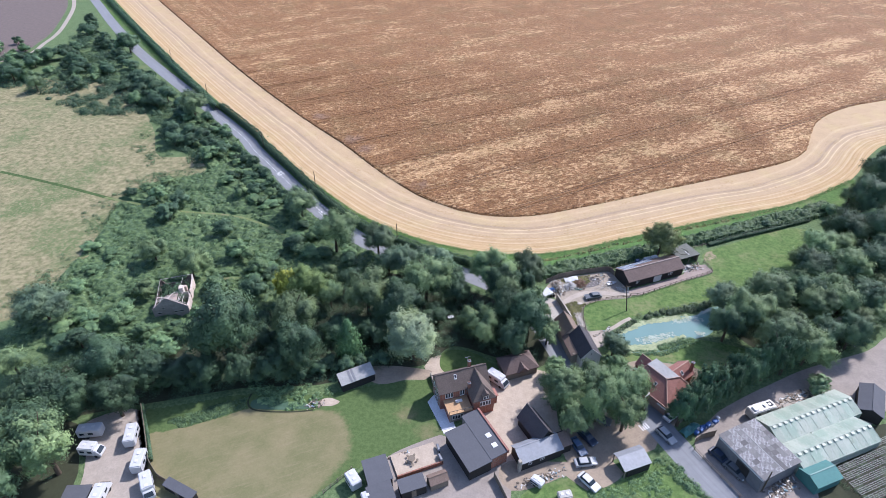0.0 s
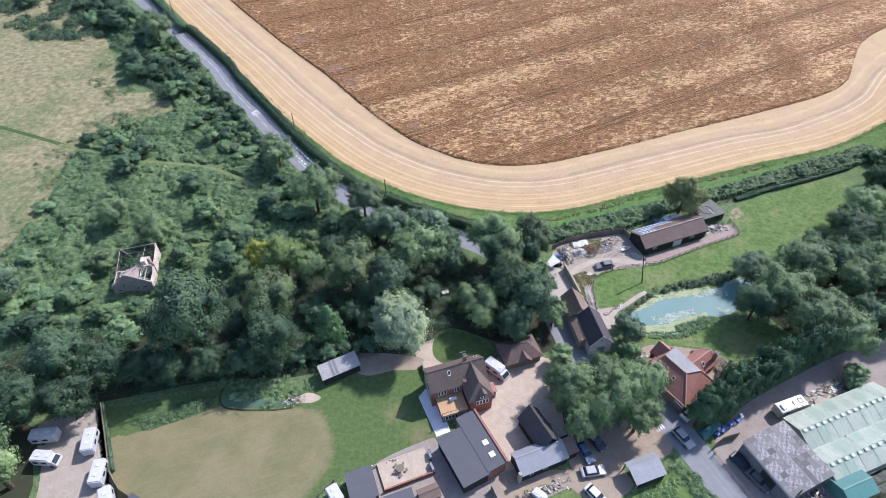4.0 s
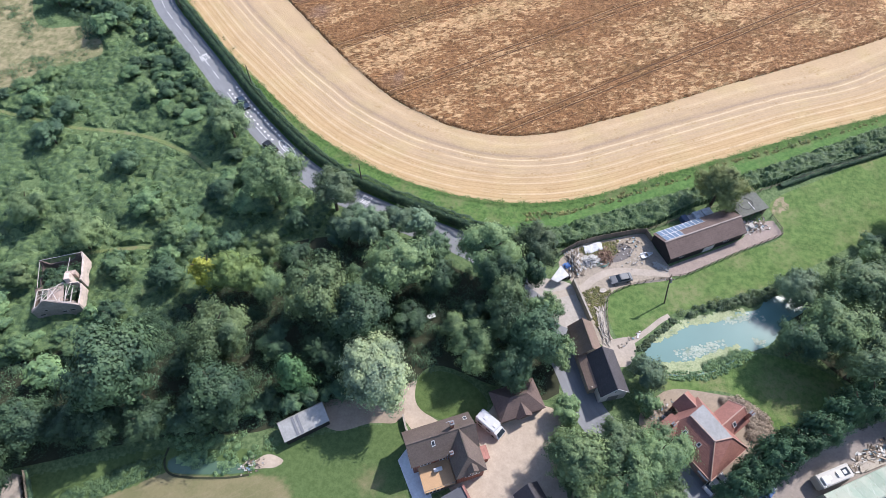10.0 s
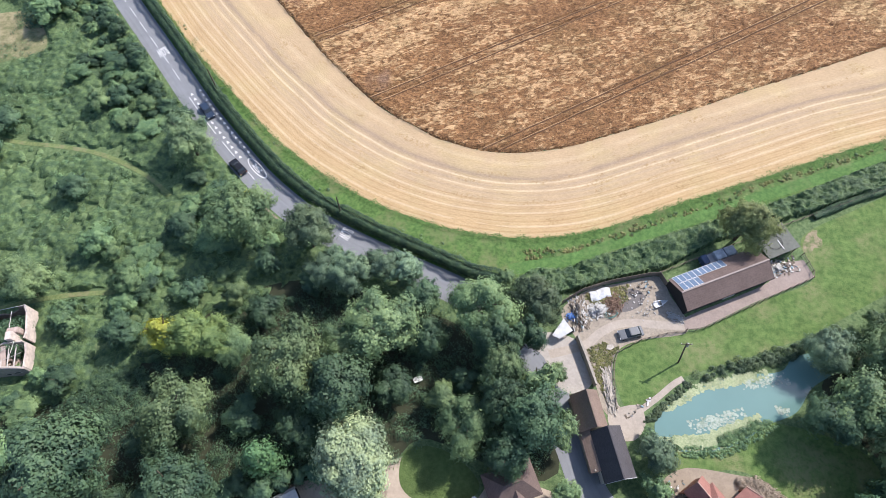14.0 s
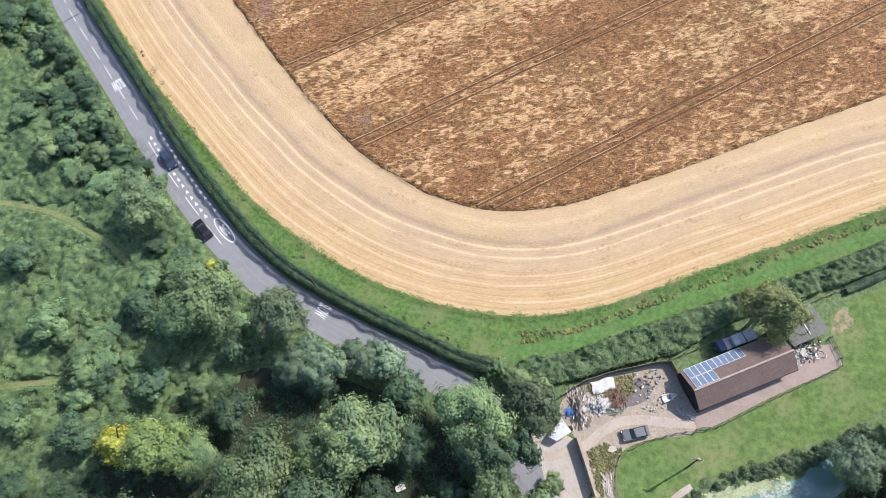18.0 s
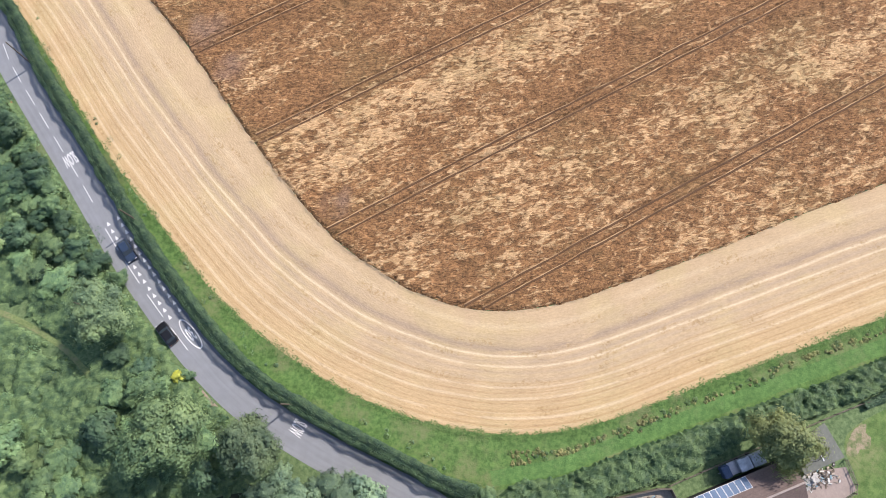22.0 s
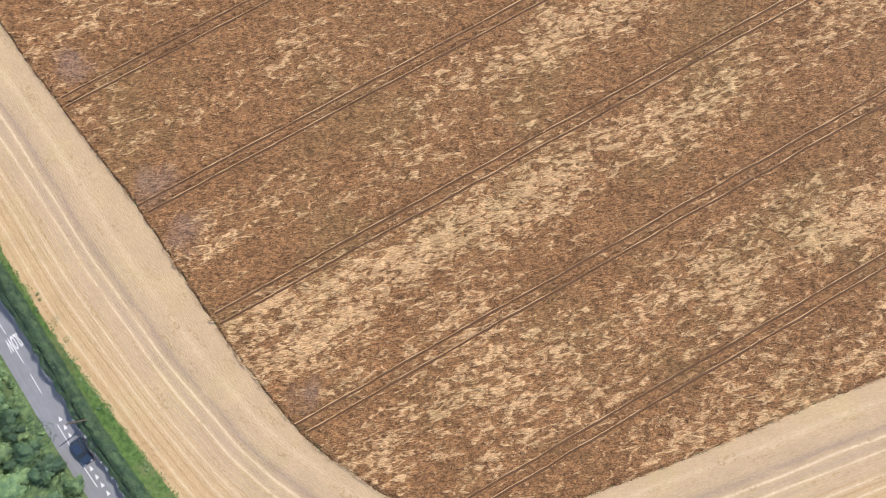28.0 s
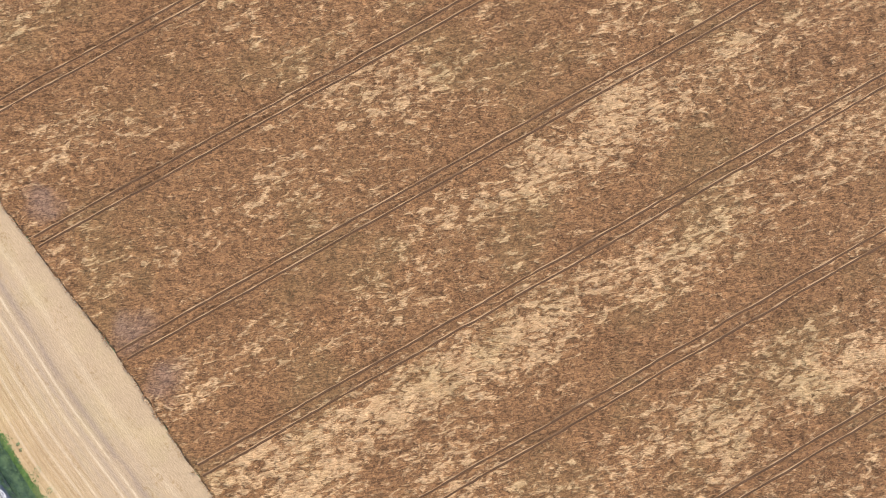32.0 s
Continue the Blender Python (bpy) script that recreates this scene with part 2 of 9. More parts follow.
def stubble_mat():
    """Cut straw: UV y counts metres from the verge to the crop's edge; wheelings run with the headland."""
    m = Mat("cut_stubble", 0.9)
    m.b.inputs["Specular IOR Level"].default_value = 0.15
    uv = m.coord.outputs["UV"]
    sep = m.t.nodes.new("ShaderNodeSeparateXYZ")
    m.put(sep.inputs[0], uv)
    drift = m.math("MULTIPLY_ADD", m.noise(1.0, 2, 0.5, m.space(0, (0.03, 0.1, 1), source=uv)), 2.0, -1.0)
    v = m.math("ADD", sep.outputs[1], drift)
    c = m.mix(m.ramp(v, 2.0, 9.5), (0.405, 0.284, 0.150), (0.398, 0.290, 0.172))
    c = m.mix(m.math("MULTIPLY", m.ramp(m.noise(0.10, 4), 0.45, 0.65), 0.5), c, (0.405, 0.312, 0.160))
    rows = m.noise(1.0, 3, 0.6, m.space(0, (0.016, 1.9, 1), source=uv))
    outer = m.ramp(v, 12.5, 8.0)
    c = m.mix(m.math("MULTIPLY", m.math("MULTIPLY", m.ramp(rows, 0.50, 0.72), 0.42), outer), c, (0.470, 0.360, 0.220))
    c = m.mix(m.math("MULTIPLY", m.math("MULTIPLY", m.ramp(rows, 0.46, 0.30), 0.45), outer), c, (0.310, 0.200, 0.098))
    pale, grey, ochre = (0.560, 0.450, 0.305), (0.310, 0.240, 0.172), (0.300, 0.196, 0.098)
    for at, width, tone, amount in ((10.3, 0.30, pale, 0.72), (12.2, 0.32, pale, 0.75), (11.2, 0.8, grey, 0.6), (13.4, 1.2, (0.245, 0.186, 0.138), 0.75), (9.3, 0.5, grey, 0.4), (8.2, 0.6, grey, 0.3), (15.2, 1.2, grey, 0.3), (17.2, 0.8, pale, 0.25), (1.2, 0.25, ochre, 0.5), (2.3, 0.35, pale, 0.5), (3.3, 0.22, ochre, 0.5), (4.4, 0.25, ochre, 0.6), (5.1, 0.3, pale, 0.5), (6.0, 0.2, ochre, 0.5), (6.9, 0.3, pale, 0.5), (7.6, 0.22, ochre, 0.45)):
        d = m.math("DIVIDE", m.math("ABSOLUTE", m.math("SUBTRACT", v, at)), width)
        f = m.math("MULTIPLY", m.math("SUBTRACT", 1.0, d, clamp=True), m.ramp(m.noise(1.0, 4, 0.65, m.space(0, (0.10, 0.5, 1), source=uv, shift=(at * 7, at, 0))), 0.30, 0.50))
        c = m.mix(m.math("MULTIPLY", f, amount), c, tone)
    straw = m.noise(1.0, 3, 0.75, m.space(0, (1.1, 3.4, 1), source=uv))
    # heaps of old chaff and weeds in loose flocks
    flock = m.math("MULTIPLY", m.ramp(m.noise(1.0, 4, 0.6, m.space(0, (0.12, 0.45, 1), source=uv)), 0.54, 0.66), m.ramp(m.noise(1.3, 4, 0.7), 0.46, 0.60))
    c = m.mix(m.math("MULTIPLY", flock, 0.55), c, (0.255, 0.165, 0.070))
    c = m.vary(c, m.noise(0.22, 4, 0.6), 0.14)
    c = m.vary(c, straw, 0.30)
    c = m.vary(c, m.noise(2.4, 3, 0.7), 0.14)
    m.bump(straw, 0.6, 0.10)
    return m.done(c)


TRAM_TURN = 34.3
TRAMLINES = (109.0, 131.9, 155.2, 177.7, 200.8, 225.4, 250.2, 274.6, 299.0, 323.4, 347.8, 372.2, 396.6, 421.0)


def wheat_colour(m):
    """Ripe wheat over the plan: brown standing ears, and pale swaths laid by wind where the mesh's "laid" share is high. Gives the colour and a height."""
    share = m.t.nodes.new("ShaderNodeAttribute")
    share.attribute_name = "laid"
    bare_at = m.t.nodes.new("ShaderNodeAttribute")
    bare_at.attribute_name = "bare"
    tuft = m.noise(1.0, 2, 0.5, m.space(-26, (0.44, 0.95, 1)), 1.0)
    straw = m.noise(1.0, 3, 0.62, m.space(-13, (0.85, 3.0, 1)), 1.3)
    fine = m.noise(1.0, 2, 0.6, m.space(-16, (1.9, 3.0, 1)), 0.9)
    clod = m.noise(1.0, 3, 0.6, m.space(-20, (0.8, 1.3, 1)), 0.8)
    level = m.math("ADD", m.math("MULTIPLY_ADD", share.outputs["Fac"], 0.21, -0.12), m.math("MULTIPLY_ADD", straw, 0.30, m.math("MULTIPLY", tuft, 0.70)))
    down = m.ramp(level, 0.46, 0.615)
    up = m.mix(m.ramp(fine, 0.34, 0.62), (0.128, 0.066, 0.029), (0.284, 0.147, 0.063))
    up = m.vary(up, m.ramp(clod, 0.34, 0.66), 0.16)
    up = m.vary(up, m.noise(0.10, 3), 0.14)
    flat = m.mix(m.ramp(straw, 0.34, 0.62), (0.390, 0.242, 0.115), (0.530, 0.352, 0.182))
    flat = m.vary(flat, m.ramp(fine, 0.30, 0.55), 0.16)
    c = m.mix(m.math("MULTIPLY", down, 0.88), up, flat)
    c = m.mix(m.math("MULTIPLY", m.ramp(m.noise(0.06, 4), 0.48, 0.66), 0.22), c, m.mix(down, (0.165, 0.122, 0.050), (0.400, 0.330, 0.150)))
    c = m.mix(m.math("MULTIPLY", bare_at.outputs["Fac"], 0.85), c, m.mix(m.ramp(fine, 0.36, 0.64), (0.155, 0.098, 0.070), (0.265, 0.172, 0.120)))
    height = m.math("ADD", m.math("MULTIPLY", tuft, 0.9), m.math("ADD", m.math("MULTIPLY", fine, 0.35), m.math("MULTIPLY", straw, 0.35)))
    return c, height


def crop_mat():
    m = Mat("standing_wheat", 0.85)
    m.b.inputs["Specular IOR Level"].default_value = 0.2
    c, height = wheat_colour(m)
    m.bump(height, 1.0, 0.62)
    return m.done(c)


def blade_mat(name, amount):
    """Single ears and straws, in the colour of the crop about them."""
    m = Mat(name, 0.8)
    m.b.inputs["Specular IOR Level"].default_value = 0.2
    c, _ = wheat_colour(m)
    return m.done(m.vary(c, m.island(), amount))


def track_mat():
    """Pressed soil and straw: worn pale along some stretches, trodden dark along others."""
    m = Mat("pressed_track", 0.9)
    c = m.mix(m.ramp(m.noise(0.07, 4, 0.6), 0.36, 0.52), (0.160, 0.092, 0.045), (0.385, 0.245, 0.130))
    return m.done(m.vary(c, m.noise(1.5, 4, 0.7), 0.4))


M_WHEEL = track_mat()
# Rut soil painted dark to stand for the shade of the wheat beside it
M_RUT = plain("shade_painted_rut", (0.098, 0.053, 0.026), 0.9, 3.0, 0.35, stain=0.3)
M_EARS, M_LAID = blade_mat("wheat_ears", 0.18), blade_mat("laid_straw", 0.14)


def leaf_mat(name, dark, light, gloss=0.58):
    m = Mat(name, gloss)
    m.b.inputs["Specular IOR Level"].default_value = 0.22
    dark = tuple(v * k for v, k in zip(dark, (0.97, 1.02, 2.25)))
    light = tuple(v * k for v, k in zip(light, (1.42, 1.34, 2.08)))
    blend = m.math("ADD", m.math("MULTIPLY", m.island(), 0.35), m.math("MULTIPLY", m.ramp(m.noise(0.9, 3), 0.32, 0.68), 0.65))
    c = m.mix(blend, dark, light)
    c = m.vary(c, m.noise(0.45, 3), 0.28)
    c = m.vary(c, m.random(), 0.26)
    tr = m.t.nodes.new("ShaderNodeBsdfTranslucent")
    m.put(tr.inputs[0], c)
    mx = m.t.nodes.new("ShaderNodeMixShader")
    mx.inputs[0].default_value = 0.14
    out = m.t.nodes["Material Output"]
    m.t.links.new(m.b.outputs[0], mx.inputs[1])
    m.t.links.new(tr.outputs[0], mx.inputs[2])
    m.t.links.new(mx.outputs[0], out.inputs[0])
    return m.done(c)


LEAF = {
    "mid": leaf_mat("leaf_mid_green", (0.064, 0.112, 0.028), (0.162, 0.232, 0.064)),
    "light": leaf_mat("leaf_light_green", (0.088, 0.158, 0.038), (0.180, 0.268, 0.073)),
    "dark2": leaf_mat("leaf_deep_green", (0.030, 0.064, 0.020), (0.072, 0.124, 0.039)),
    "dark": leaf_mat("leaf_dark_bush", (0.036, 0.076, 0.024), (0.084, 0.144, 0.046)),
    "bush": leaf_mat("leaf_bush_green", (0.066, 0.130, 0.034), (0.150, 0.240, 0.066)),
    "bramble": leaf_mat("leaf_bramble", (0.046, 0.088, 0.021), (0.112, 0.172, 0.044)),
    "olive": leaf_mat("leaf_olive", (0.078, 0.128, 0.036), (0.155, 0.222, 0.064)),
    "olivedark": leaf_mat("leaf_dark_olive", (0.052, 0.088, 0.026), (0.106, 0.150, 0.048)),
    "greygreen": leaf_mat("leaf_grey_green", (0.072, 0.122, 0.042), (0.148, 0.222, 0.076)),
    "silver": leaf_mat("leaf_silver", (0.122, 0.168, 0.056), (0.228, 0.288, 0.094)),
    "willow": leaf_mat("leaf_willow", (0.076, 0.130, 0.042), (0.152, 0.220, 0.076)),
    "yellow": leaf_mat("leaf_yellow_green", (0.086, 0.142, 0.026), (0.180, 0.252, 0.050)),
    "gold": leaf_mat("leaf_golden", (0.215, 0.245, 0.024), (0.380, 0.410, 0.043)),
    "hedgetree": leaf_mat("leaf_hedge_tree", (0.024, 0.058, 0.018), (0.062, 0.122, 0.036)),
    "conifer": leaf_mat("leaf_conifer", (0.036, 0.090, 0.022), (0.092, 0.176, 0.046)),
    "hedgerow": leaf_mat("leaf_hedgerow", (0.034, 0.074, 0.024), (0.080, 0.138, 0.042)),
    "deadgrass": leaf_mat("dead_grass", (0.130, 0.138, 0.030), (0.205, 0.208, 0.052), 0.8),
    "brown": leaf_mat("leaf_bronze", (0.100, 0.134, 0.028), (0.184, 0.220, 0.052)),
}
M_YARDLAWN = lawn_mat()
M_ROAD, M_STUBBLE, M_CROP = road_mat(), stubble_mat(), crop_mat()
M_BARK = plain("tree_bark", (0.0814, 0.0629, 0.0444), 0.9, 6, 0.3)
M_WOODPOLE = plain("weathered_pole_wood", (0.0962, 0.0777, 0.0592), 0.9, 6, 0.25)

# ---- ground ----
ground = new("ground", raw_mesh("ground", [(-2500, -2500, 0), (2500, -2500, 0), (2500, 2500, 0), (-2500, 2500, 0)], [(0, 1, 2, 3)], M_ROUGH))
tagged(ground, "rough green grass with dry patches and weeds", "ground", kind="structure")

# headland of cut stubble round the standing crop, as one strip from the crop's edge to the verge
CROP_EDGE = [(-420, 640), (-330, 535), (-235.7, 418), (-140.7, 299), (-87, 237.3), (-56.5, 205.8), (-40.5, 187.6), (-24, 171.4), (-14.3, 165.6), (-8.8, 162.9), (0, 160.7), (8, 160.9), (17, 163.1), (26.5, 167.3), (41.8, 174.5), (57, 182.4), (76.3, 191.8), (104, 206.4), (116.5, 217), (124, 231), (134, 248), (152.7, 264.3), (180, 277.5), (260, 312), (400, 372)]
STUB_EDGE = [(-460, 655), (-365, 540), (-270.7, 418.5), (-167.8, 295.5), (-110, 230), (-85.8, 204.3), (-67.5, 183.5), (-44.8, 161.6), (-36, 154.8), (-27.5, 149.8), (-21, 146.6), (-13, 143.8), (-5.5, 142), (2, 141.1), (9, 141.1), (17.3, 142.4), (26.6, 145.6), (41, 152.4), (57, 159.7), (74, 167.6), (99, 178.5), (123.5, 196), (142, 219.3), (156, 230), (200, 250), (290, 292), (430, 352)]


def even(points, n, dense=None):
    line = smooth_line(points, 1.0)
    s = np.r_[0, np.cumsum(np.linalg.norm(np.diff(line, axis=0), axis=1))]
    q = np.linspace(0, 1, n) * s[-1] if dense is None else dense(s, line)
    return np.c_[np.interp(q, s, line[:, 0]), np.interp(q, s, line[:, 1])]


EDGE_N = 620
crop_edge = even(CROP_EDGE, EDGE_N)
# each point of the crop's edge meets the nearest point of the outer edge
stub_line = smooth_line(STUB_EDGE, 0.5)
near = np.array([np.argmin(((stub_line - p) ** 2).sum(1)) for p in crop_edge])
near = np.maximum.accumulate(near)
kernel = np.ones(25) / 25
near_s = np.convolve(np.pad(near.astype(float), 12, mode="edge"), kernel, "valid")
stub_edge = np.c_[np.interp(near_s, np.arange(len(stub_line)), stub_line[:, 0]), np.interp(near_s, np.arange(len(stub_line)), stub_line[:, 1])]
stubble = ribbon("stubble_headland", stub_edge, crop_edge, 0.05, M_STUBBLE, 12)
tagged(stubble, "pale cut stubble headland with curved wheel lines", "field", kind="structure")


def value_noise(x, y, cell, seed):
    """Smooth random heights between 0 and 1 over the plan."""
    rng = np.random.default_rng(seed)
    table = rng.random((256, 256))
    u, v = x / cell, y / cell
    i, j = np.floor(u).astype(int), np.floor(v).astype(int)
    f, g = u - i, v - j
    f, g = f * f * (3 - 2 * f), g * g * (3 - 2 * g)
    a, b = table[i % 256, j % 256], table[(i + 1) % 256, j % 256]
    c, d = table[i % 256, (j + 1) % 256], table[(i + 1) % 256, (j + 1) % 256]
    return (a * (1 - f) + b * f) * (1 - g) + (c * (1 - f) + d * f) * g


def laid_share(x, y):
    """How readily the wheat lies flat, 0 to 1: a band to the south of each tramline, strongest in the east, broken by patches."""
    c, sn = math.cos(radians(TRAM_TURN)), math.sin(radians(TRAM_TURN))
    u, w = c * x + sn * y, -sn * x + c * y
    lines = np.array(TRAMLINES)
    k = np.clip(np.searchsorted(lines, w), 1, len(lines) - 1)
    below = (lines[k] - w) / (lines[k] - lines[k - 1])
    band = np.exp(-(((below - np.where(w < 155.2, 0.47, 0.36)) / np.where(w < 177.7, 0.33, 0.27)) ** 2))
    gain = np.where(w < 131.9, 0.25 + 0.5 * np.clip((u - 120) / 30, 0, 1), np.where(w < 177.7, 1.0, np.where(w < 200.8, 0.15 + 0.70 * np.clip((u - 116) / 40, 0, 1), 0.15)))
    gain = np.maximum(gain, 0.35 * np.clip((104 - u) / 16, 0, 1))
    bands = 0.55 * value_noise(u / 6 + 900, w + 900, 4.5, 31) + 0.45 * value_noise(u / 8 + 900, w + 900, 2.0, 32)
    broad = value_noise(x + 900, y + 900, 11.0, 36)
    return np.clip(0.18 + 0.52 * gain * band + 0.75 * (bands - 0.5) + 0.55 * (broad - 0.5), 0, 1)


def bare_share(x, y):
    """Thin, poor patches beside the western edge."""
    out = np.zeros_like(x)
    for bx, by, r in ((-53.4, 209, 4.2), (-47, 202.4, 3.6), (-23, 177.2, 2.8), (-72, 230, 3.6)):
        d = np.hypot(x - bx, y - by) / r + 0.9 * (value_noise(x + 900, y + 900, 2.0, 37) - 0.5)
        out = np.maximum(out, 0.75 * np.clip((1.15 - d) / 0.9, 0, 1))
    return out


def build_crop():
    """The standing wheat: a block with an uneven top, rising from its own edge and running to the far hedge."""
    line = smooth_line(CROP_EDGE, 0.5)
    s = np.r_[0, np.cumsum(np.linalg.norm(np.diff(line, axis=0), axis=1))]
    mid = np.interp(0.0, line[:, 0], s)
    # close steps near the bend, wide ones far off
    q, pos = [], 0.0
    while pos < s[-1]:
        q.append(pos)
        pos += 0.40 + 0.0000009 * max(0, abs(pos - mid) - 120) ** 3.2
    q.append(s[-1])
    edge = np.c_[np.interp(q, s, line[:, 0]), np.interp(q, s, line[:, 1])]
    wob = value_noise(edge[:, 0] + 900, edge[:, 1] + 900, 0.9, 4) - 0.5
    edge = edge + normals_2d(edge) * (wob * 0.45)[:, None]
    far = np.c_[np.linspace(-300, 420, len(edge)), np.full(len(edge), 760.0)]
    v = [0.0, 0.0004, 0.0009, 0.0014]
    while v[-1] < 1:
        v.append(v[-1] + 0.0007 + 0.004 * v[-1] ** 1.6)
    v = np.array(v[:-1] + [1.0])
    p = edge[:, None] * (1 - v[None, :, None]) + far[:, None] * v[None, :, None]
    x, y = p[..., 0], p[..., 1]
    bare = bare_share(x, y)
    laid = laid_share(x, y) * (1 - bare)
    z = 0.36 + 0.28 * value_noise(x, y, 0.9, 1) + 0.12 * value_noise(x, y, 2.3, 2) + 0.08 * value_noise(x, y, 6.0, 3) - 0.10 * laid
    c, sn = math.cos(radians(TRAM_TURN)), math.sin(radians(TRAM_TURN))
    across = -sn * x + c * y
    for k in TRAMLINES:
        groove = np.clip(1.9 - np.abs(np.abs(across - k) - 0.98) / 0.32, 0, 1)
        z = z * (1 - groove) + 0.22 * groove
    level = np.clip((y - 275) / 40, 0, 1)
    z = z * (1 - level) + 0.55 * level
    z[:, 0], z[:, 1], z[:, 2] = 0.05, 0.40 * z[:, 1], 0.75 * z[:, 2]
    me = raw_mesh("standing_crop", np.stack([x, y, z], -1).reshape(-1, 3), grid_faces(*x.shape), M_CROP)
    me.attributes.new("laid", "FLOAT", "POINT").data.foreach_set("value", laid.astype(np.float32).ravel())
    me.attributes.new("bare", "FLOAT", "POINT").data.foreach_set("value", bare.astype(np.float32).ravel())
    tagged(new("standing_crop", me), "brown ripe wheat with pale lodged patches and tramlines", "crop", kind="stuff")
    # ears and laid straw, thick where the crop is nearest
    rng = np.random.default_rng(77)
    n = 620000
    x, y = rng.uniform(-112, 105, n), rng.uniform(159, 318, n)
    poly = np.vstack([crop_edge, [(400, 760), (-420, 760)]])
    keep = inside(poly[(np.abs(poly[:, 0]) < 150) | (poly[:, 1] > 300)], x, y) & (rng.random(n) > np.clip((y - 262) / 56, 0, 1))
    x, y = x[keep], y[keep]
    laid = laid_share(x, y)
    across = -sn * x + c * y
    off_track = np.min(np.abs(np.abs(across[:, None] - np.array(TRAMLINES)[None]) - 0.98), 1) > 0.44
    laid = laid * (1 - bare_share(x, y))
    off_track &= rng.random(len(x)) > 0.93 * bare_share(x, y)
    down = off_track & (laid + rng.normal(size=len(x)) * 0.25 > 0.62)
    up = off_track & ~down
    for flag, name, mat, length, width, label in ((up, "wheat_ears", M_EARS, 0.34, 0.15, "upright brown wheat ears"), (down, "laid_straw", M_LAID, 0.70, 0.13, "pale straw laid flat by wind")):
        px, py = x[flag], y[flag]
        m = len(px)
        turn = rng.normal(size=m) * (1.6 if name == "wheat_ears" else 0.22) + radians(12) + 1.3 * (value_noise(px + 900, py + 900, 3.0, 41) - 0.5) + np.pi * rng.integers(0, 2, m)
        ln = length * rng.uniform(0.6, 1.3, m)
        rise = rng.uniform(0.08, 0.30, m) if name == "wheat_ears" else rng.uniform(-0.02, 0.12, m)
        base = 0.40 + 0.1 * rng.random(m) + 0.55 * (value_noise(px / 1.5 + 900, py + 900, 0.62, 42) - 0.35) * (1.0 if name == "wheat_ears" else 0.75)
        dx, dy = np.cos(turn) * ln, np.sin(turn) * ln
        wx, wy = -np.sin(turn) * width * rng.uniform(0.5, 1.2, m), np.cos(turn) * width * rng.uniform(0.5, 1.2, m)
        tri = np.stack([np.stack([px - wx / 2, py - wy / 2, base], 1), np.stack([px + wx / 2, py + wy / 2, base], 1), np.stack([px + dx, py + dy, base + rise * (0.6 if name == "wheat_ears" else 1)], 1)], 1)
        me = raw_mesh(name, tri.reshape(-1, 3), np.arange(3 * m).reshape(-1, 3), mat)
        for key, values in (("laid", laid[flag]), ("bare", bare_share(px, py))):
            me.attributes.new(key, "FLOAT", "POINT").data.foreach_set("value", np.repeat(values, 3).astype(np.float32))
        ob = new(name, me)
        tagged(ob, label + " over the standing crop", "crop", kind="stuff")
    # wheel tracks pressed into the crop, in pairs: a trodden rut, coloured dark for the wheat's shade, with a strip of
    # bare straw in it
    outline = poly[(np.abs(poly[:, 0]) < 260) | (poly[:, 1] > 300)]
    u = np.arange(-60, 420, 1.2)
    for name, wide, rough, height, shift, mat, label in (("wheel_ruts", 0.18, 0.16, 0.34, -0.10, M_RUT, "paired wheel ruts through ripe wheat, dark for the crop's shade"), ("wheel_tracks", 0.07, 0.12, 0.37, 0.16, M_WHEEL, "pale straw pressed into the wheel ruts")):
        verts, faces = [], []
        for k in TRAMLINES:
            for side in (-0.98, 0.98):
                half = wide + rough * (value_noise(u + 900, u * 0 + k + side + 900, 1.7, 51) - 0.5)
                mid_w = k + side + shift + 0.22 * (value_noise(u + 900, u * 0 + k + 900, 6.0, 52) - 0.5) + 0.12 * (value_noise(u + 900, u * 0 + k + side + 900, 1.6, 53) - 0.5)
                ok = inside(outline, c * u - sn * mid_w, sn * u + c * mid_w)
                for i in range(len(u) - 1):
                    if ok[i] and ok[i + 1]:
                        n0 = len(verts)
                        for j in (i, i + 1):
                            for h in (-half[j], half[j]):
                                verts.append((c * u[j] - sn * (mid_w[j] + h), sn * u[j] + c * (mid_w[j] + h), height))
                        faces.append((n0, n0 + 2, n0 + 3, n0 + 1))
        tagged(new(name, raw_mesh(name, np.array(verts), np.array(faces), mat)), label, "track", kind="stuff")


def inside(poly, x, y):
    """Which points lie inside an outline."""
    poly = np.asarray(poly, float)
    hit = np.zeros(len(x), bool)
    for (ax, ay), (bx, by) in zip(poly, np.roll(poly, -1, 0)):
        if ay != by:
            hit ^= ((ay > y) != (by > y)) & (x < (bx - ax) * (y - ay) / (by - ay) + ax)
    return hit


build_crop()

DRY_EDGE = [(-118, 100), (-112, 122), (-113, 140), (-119, 158), (-112, 172), (-100, 179), (-108, 190), (-122, 190), (-134, 210), (-150, 231), (-176, 256), (-215, 262), (-280, 270), (-420, 300), (-420, 120), (-180, 95)]
tagged(area("dry_meadow", closed_line(DRY_EDGE), 0.02, M_DRY), "dry straw-green meadow grass", "meadow", kind="structure")
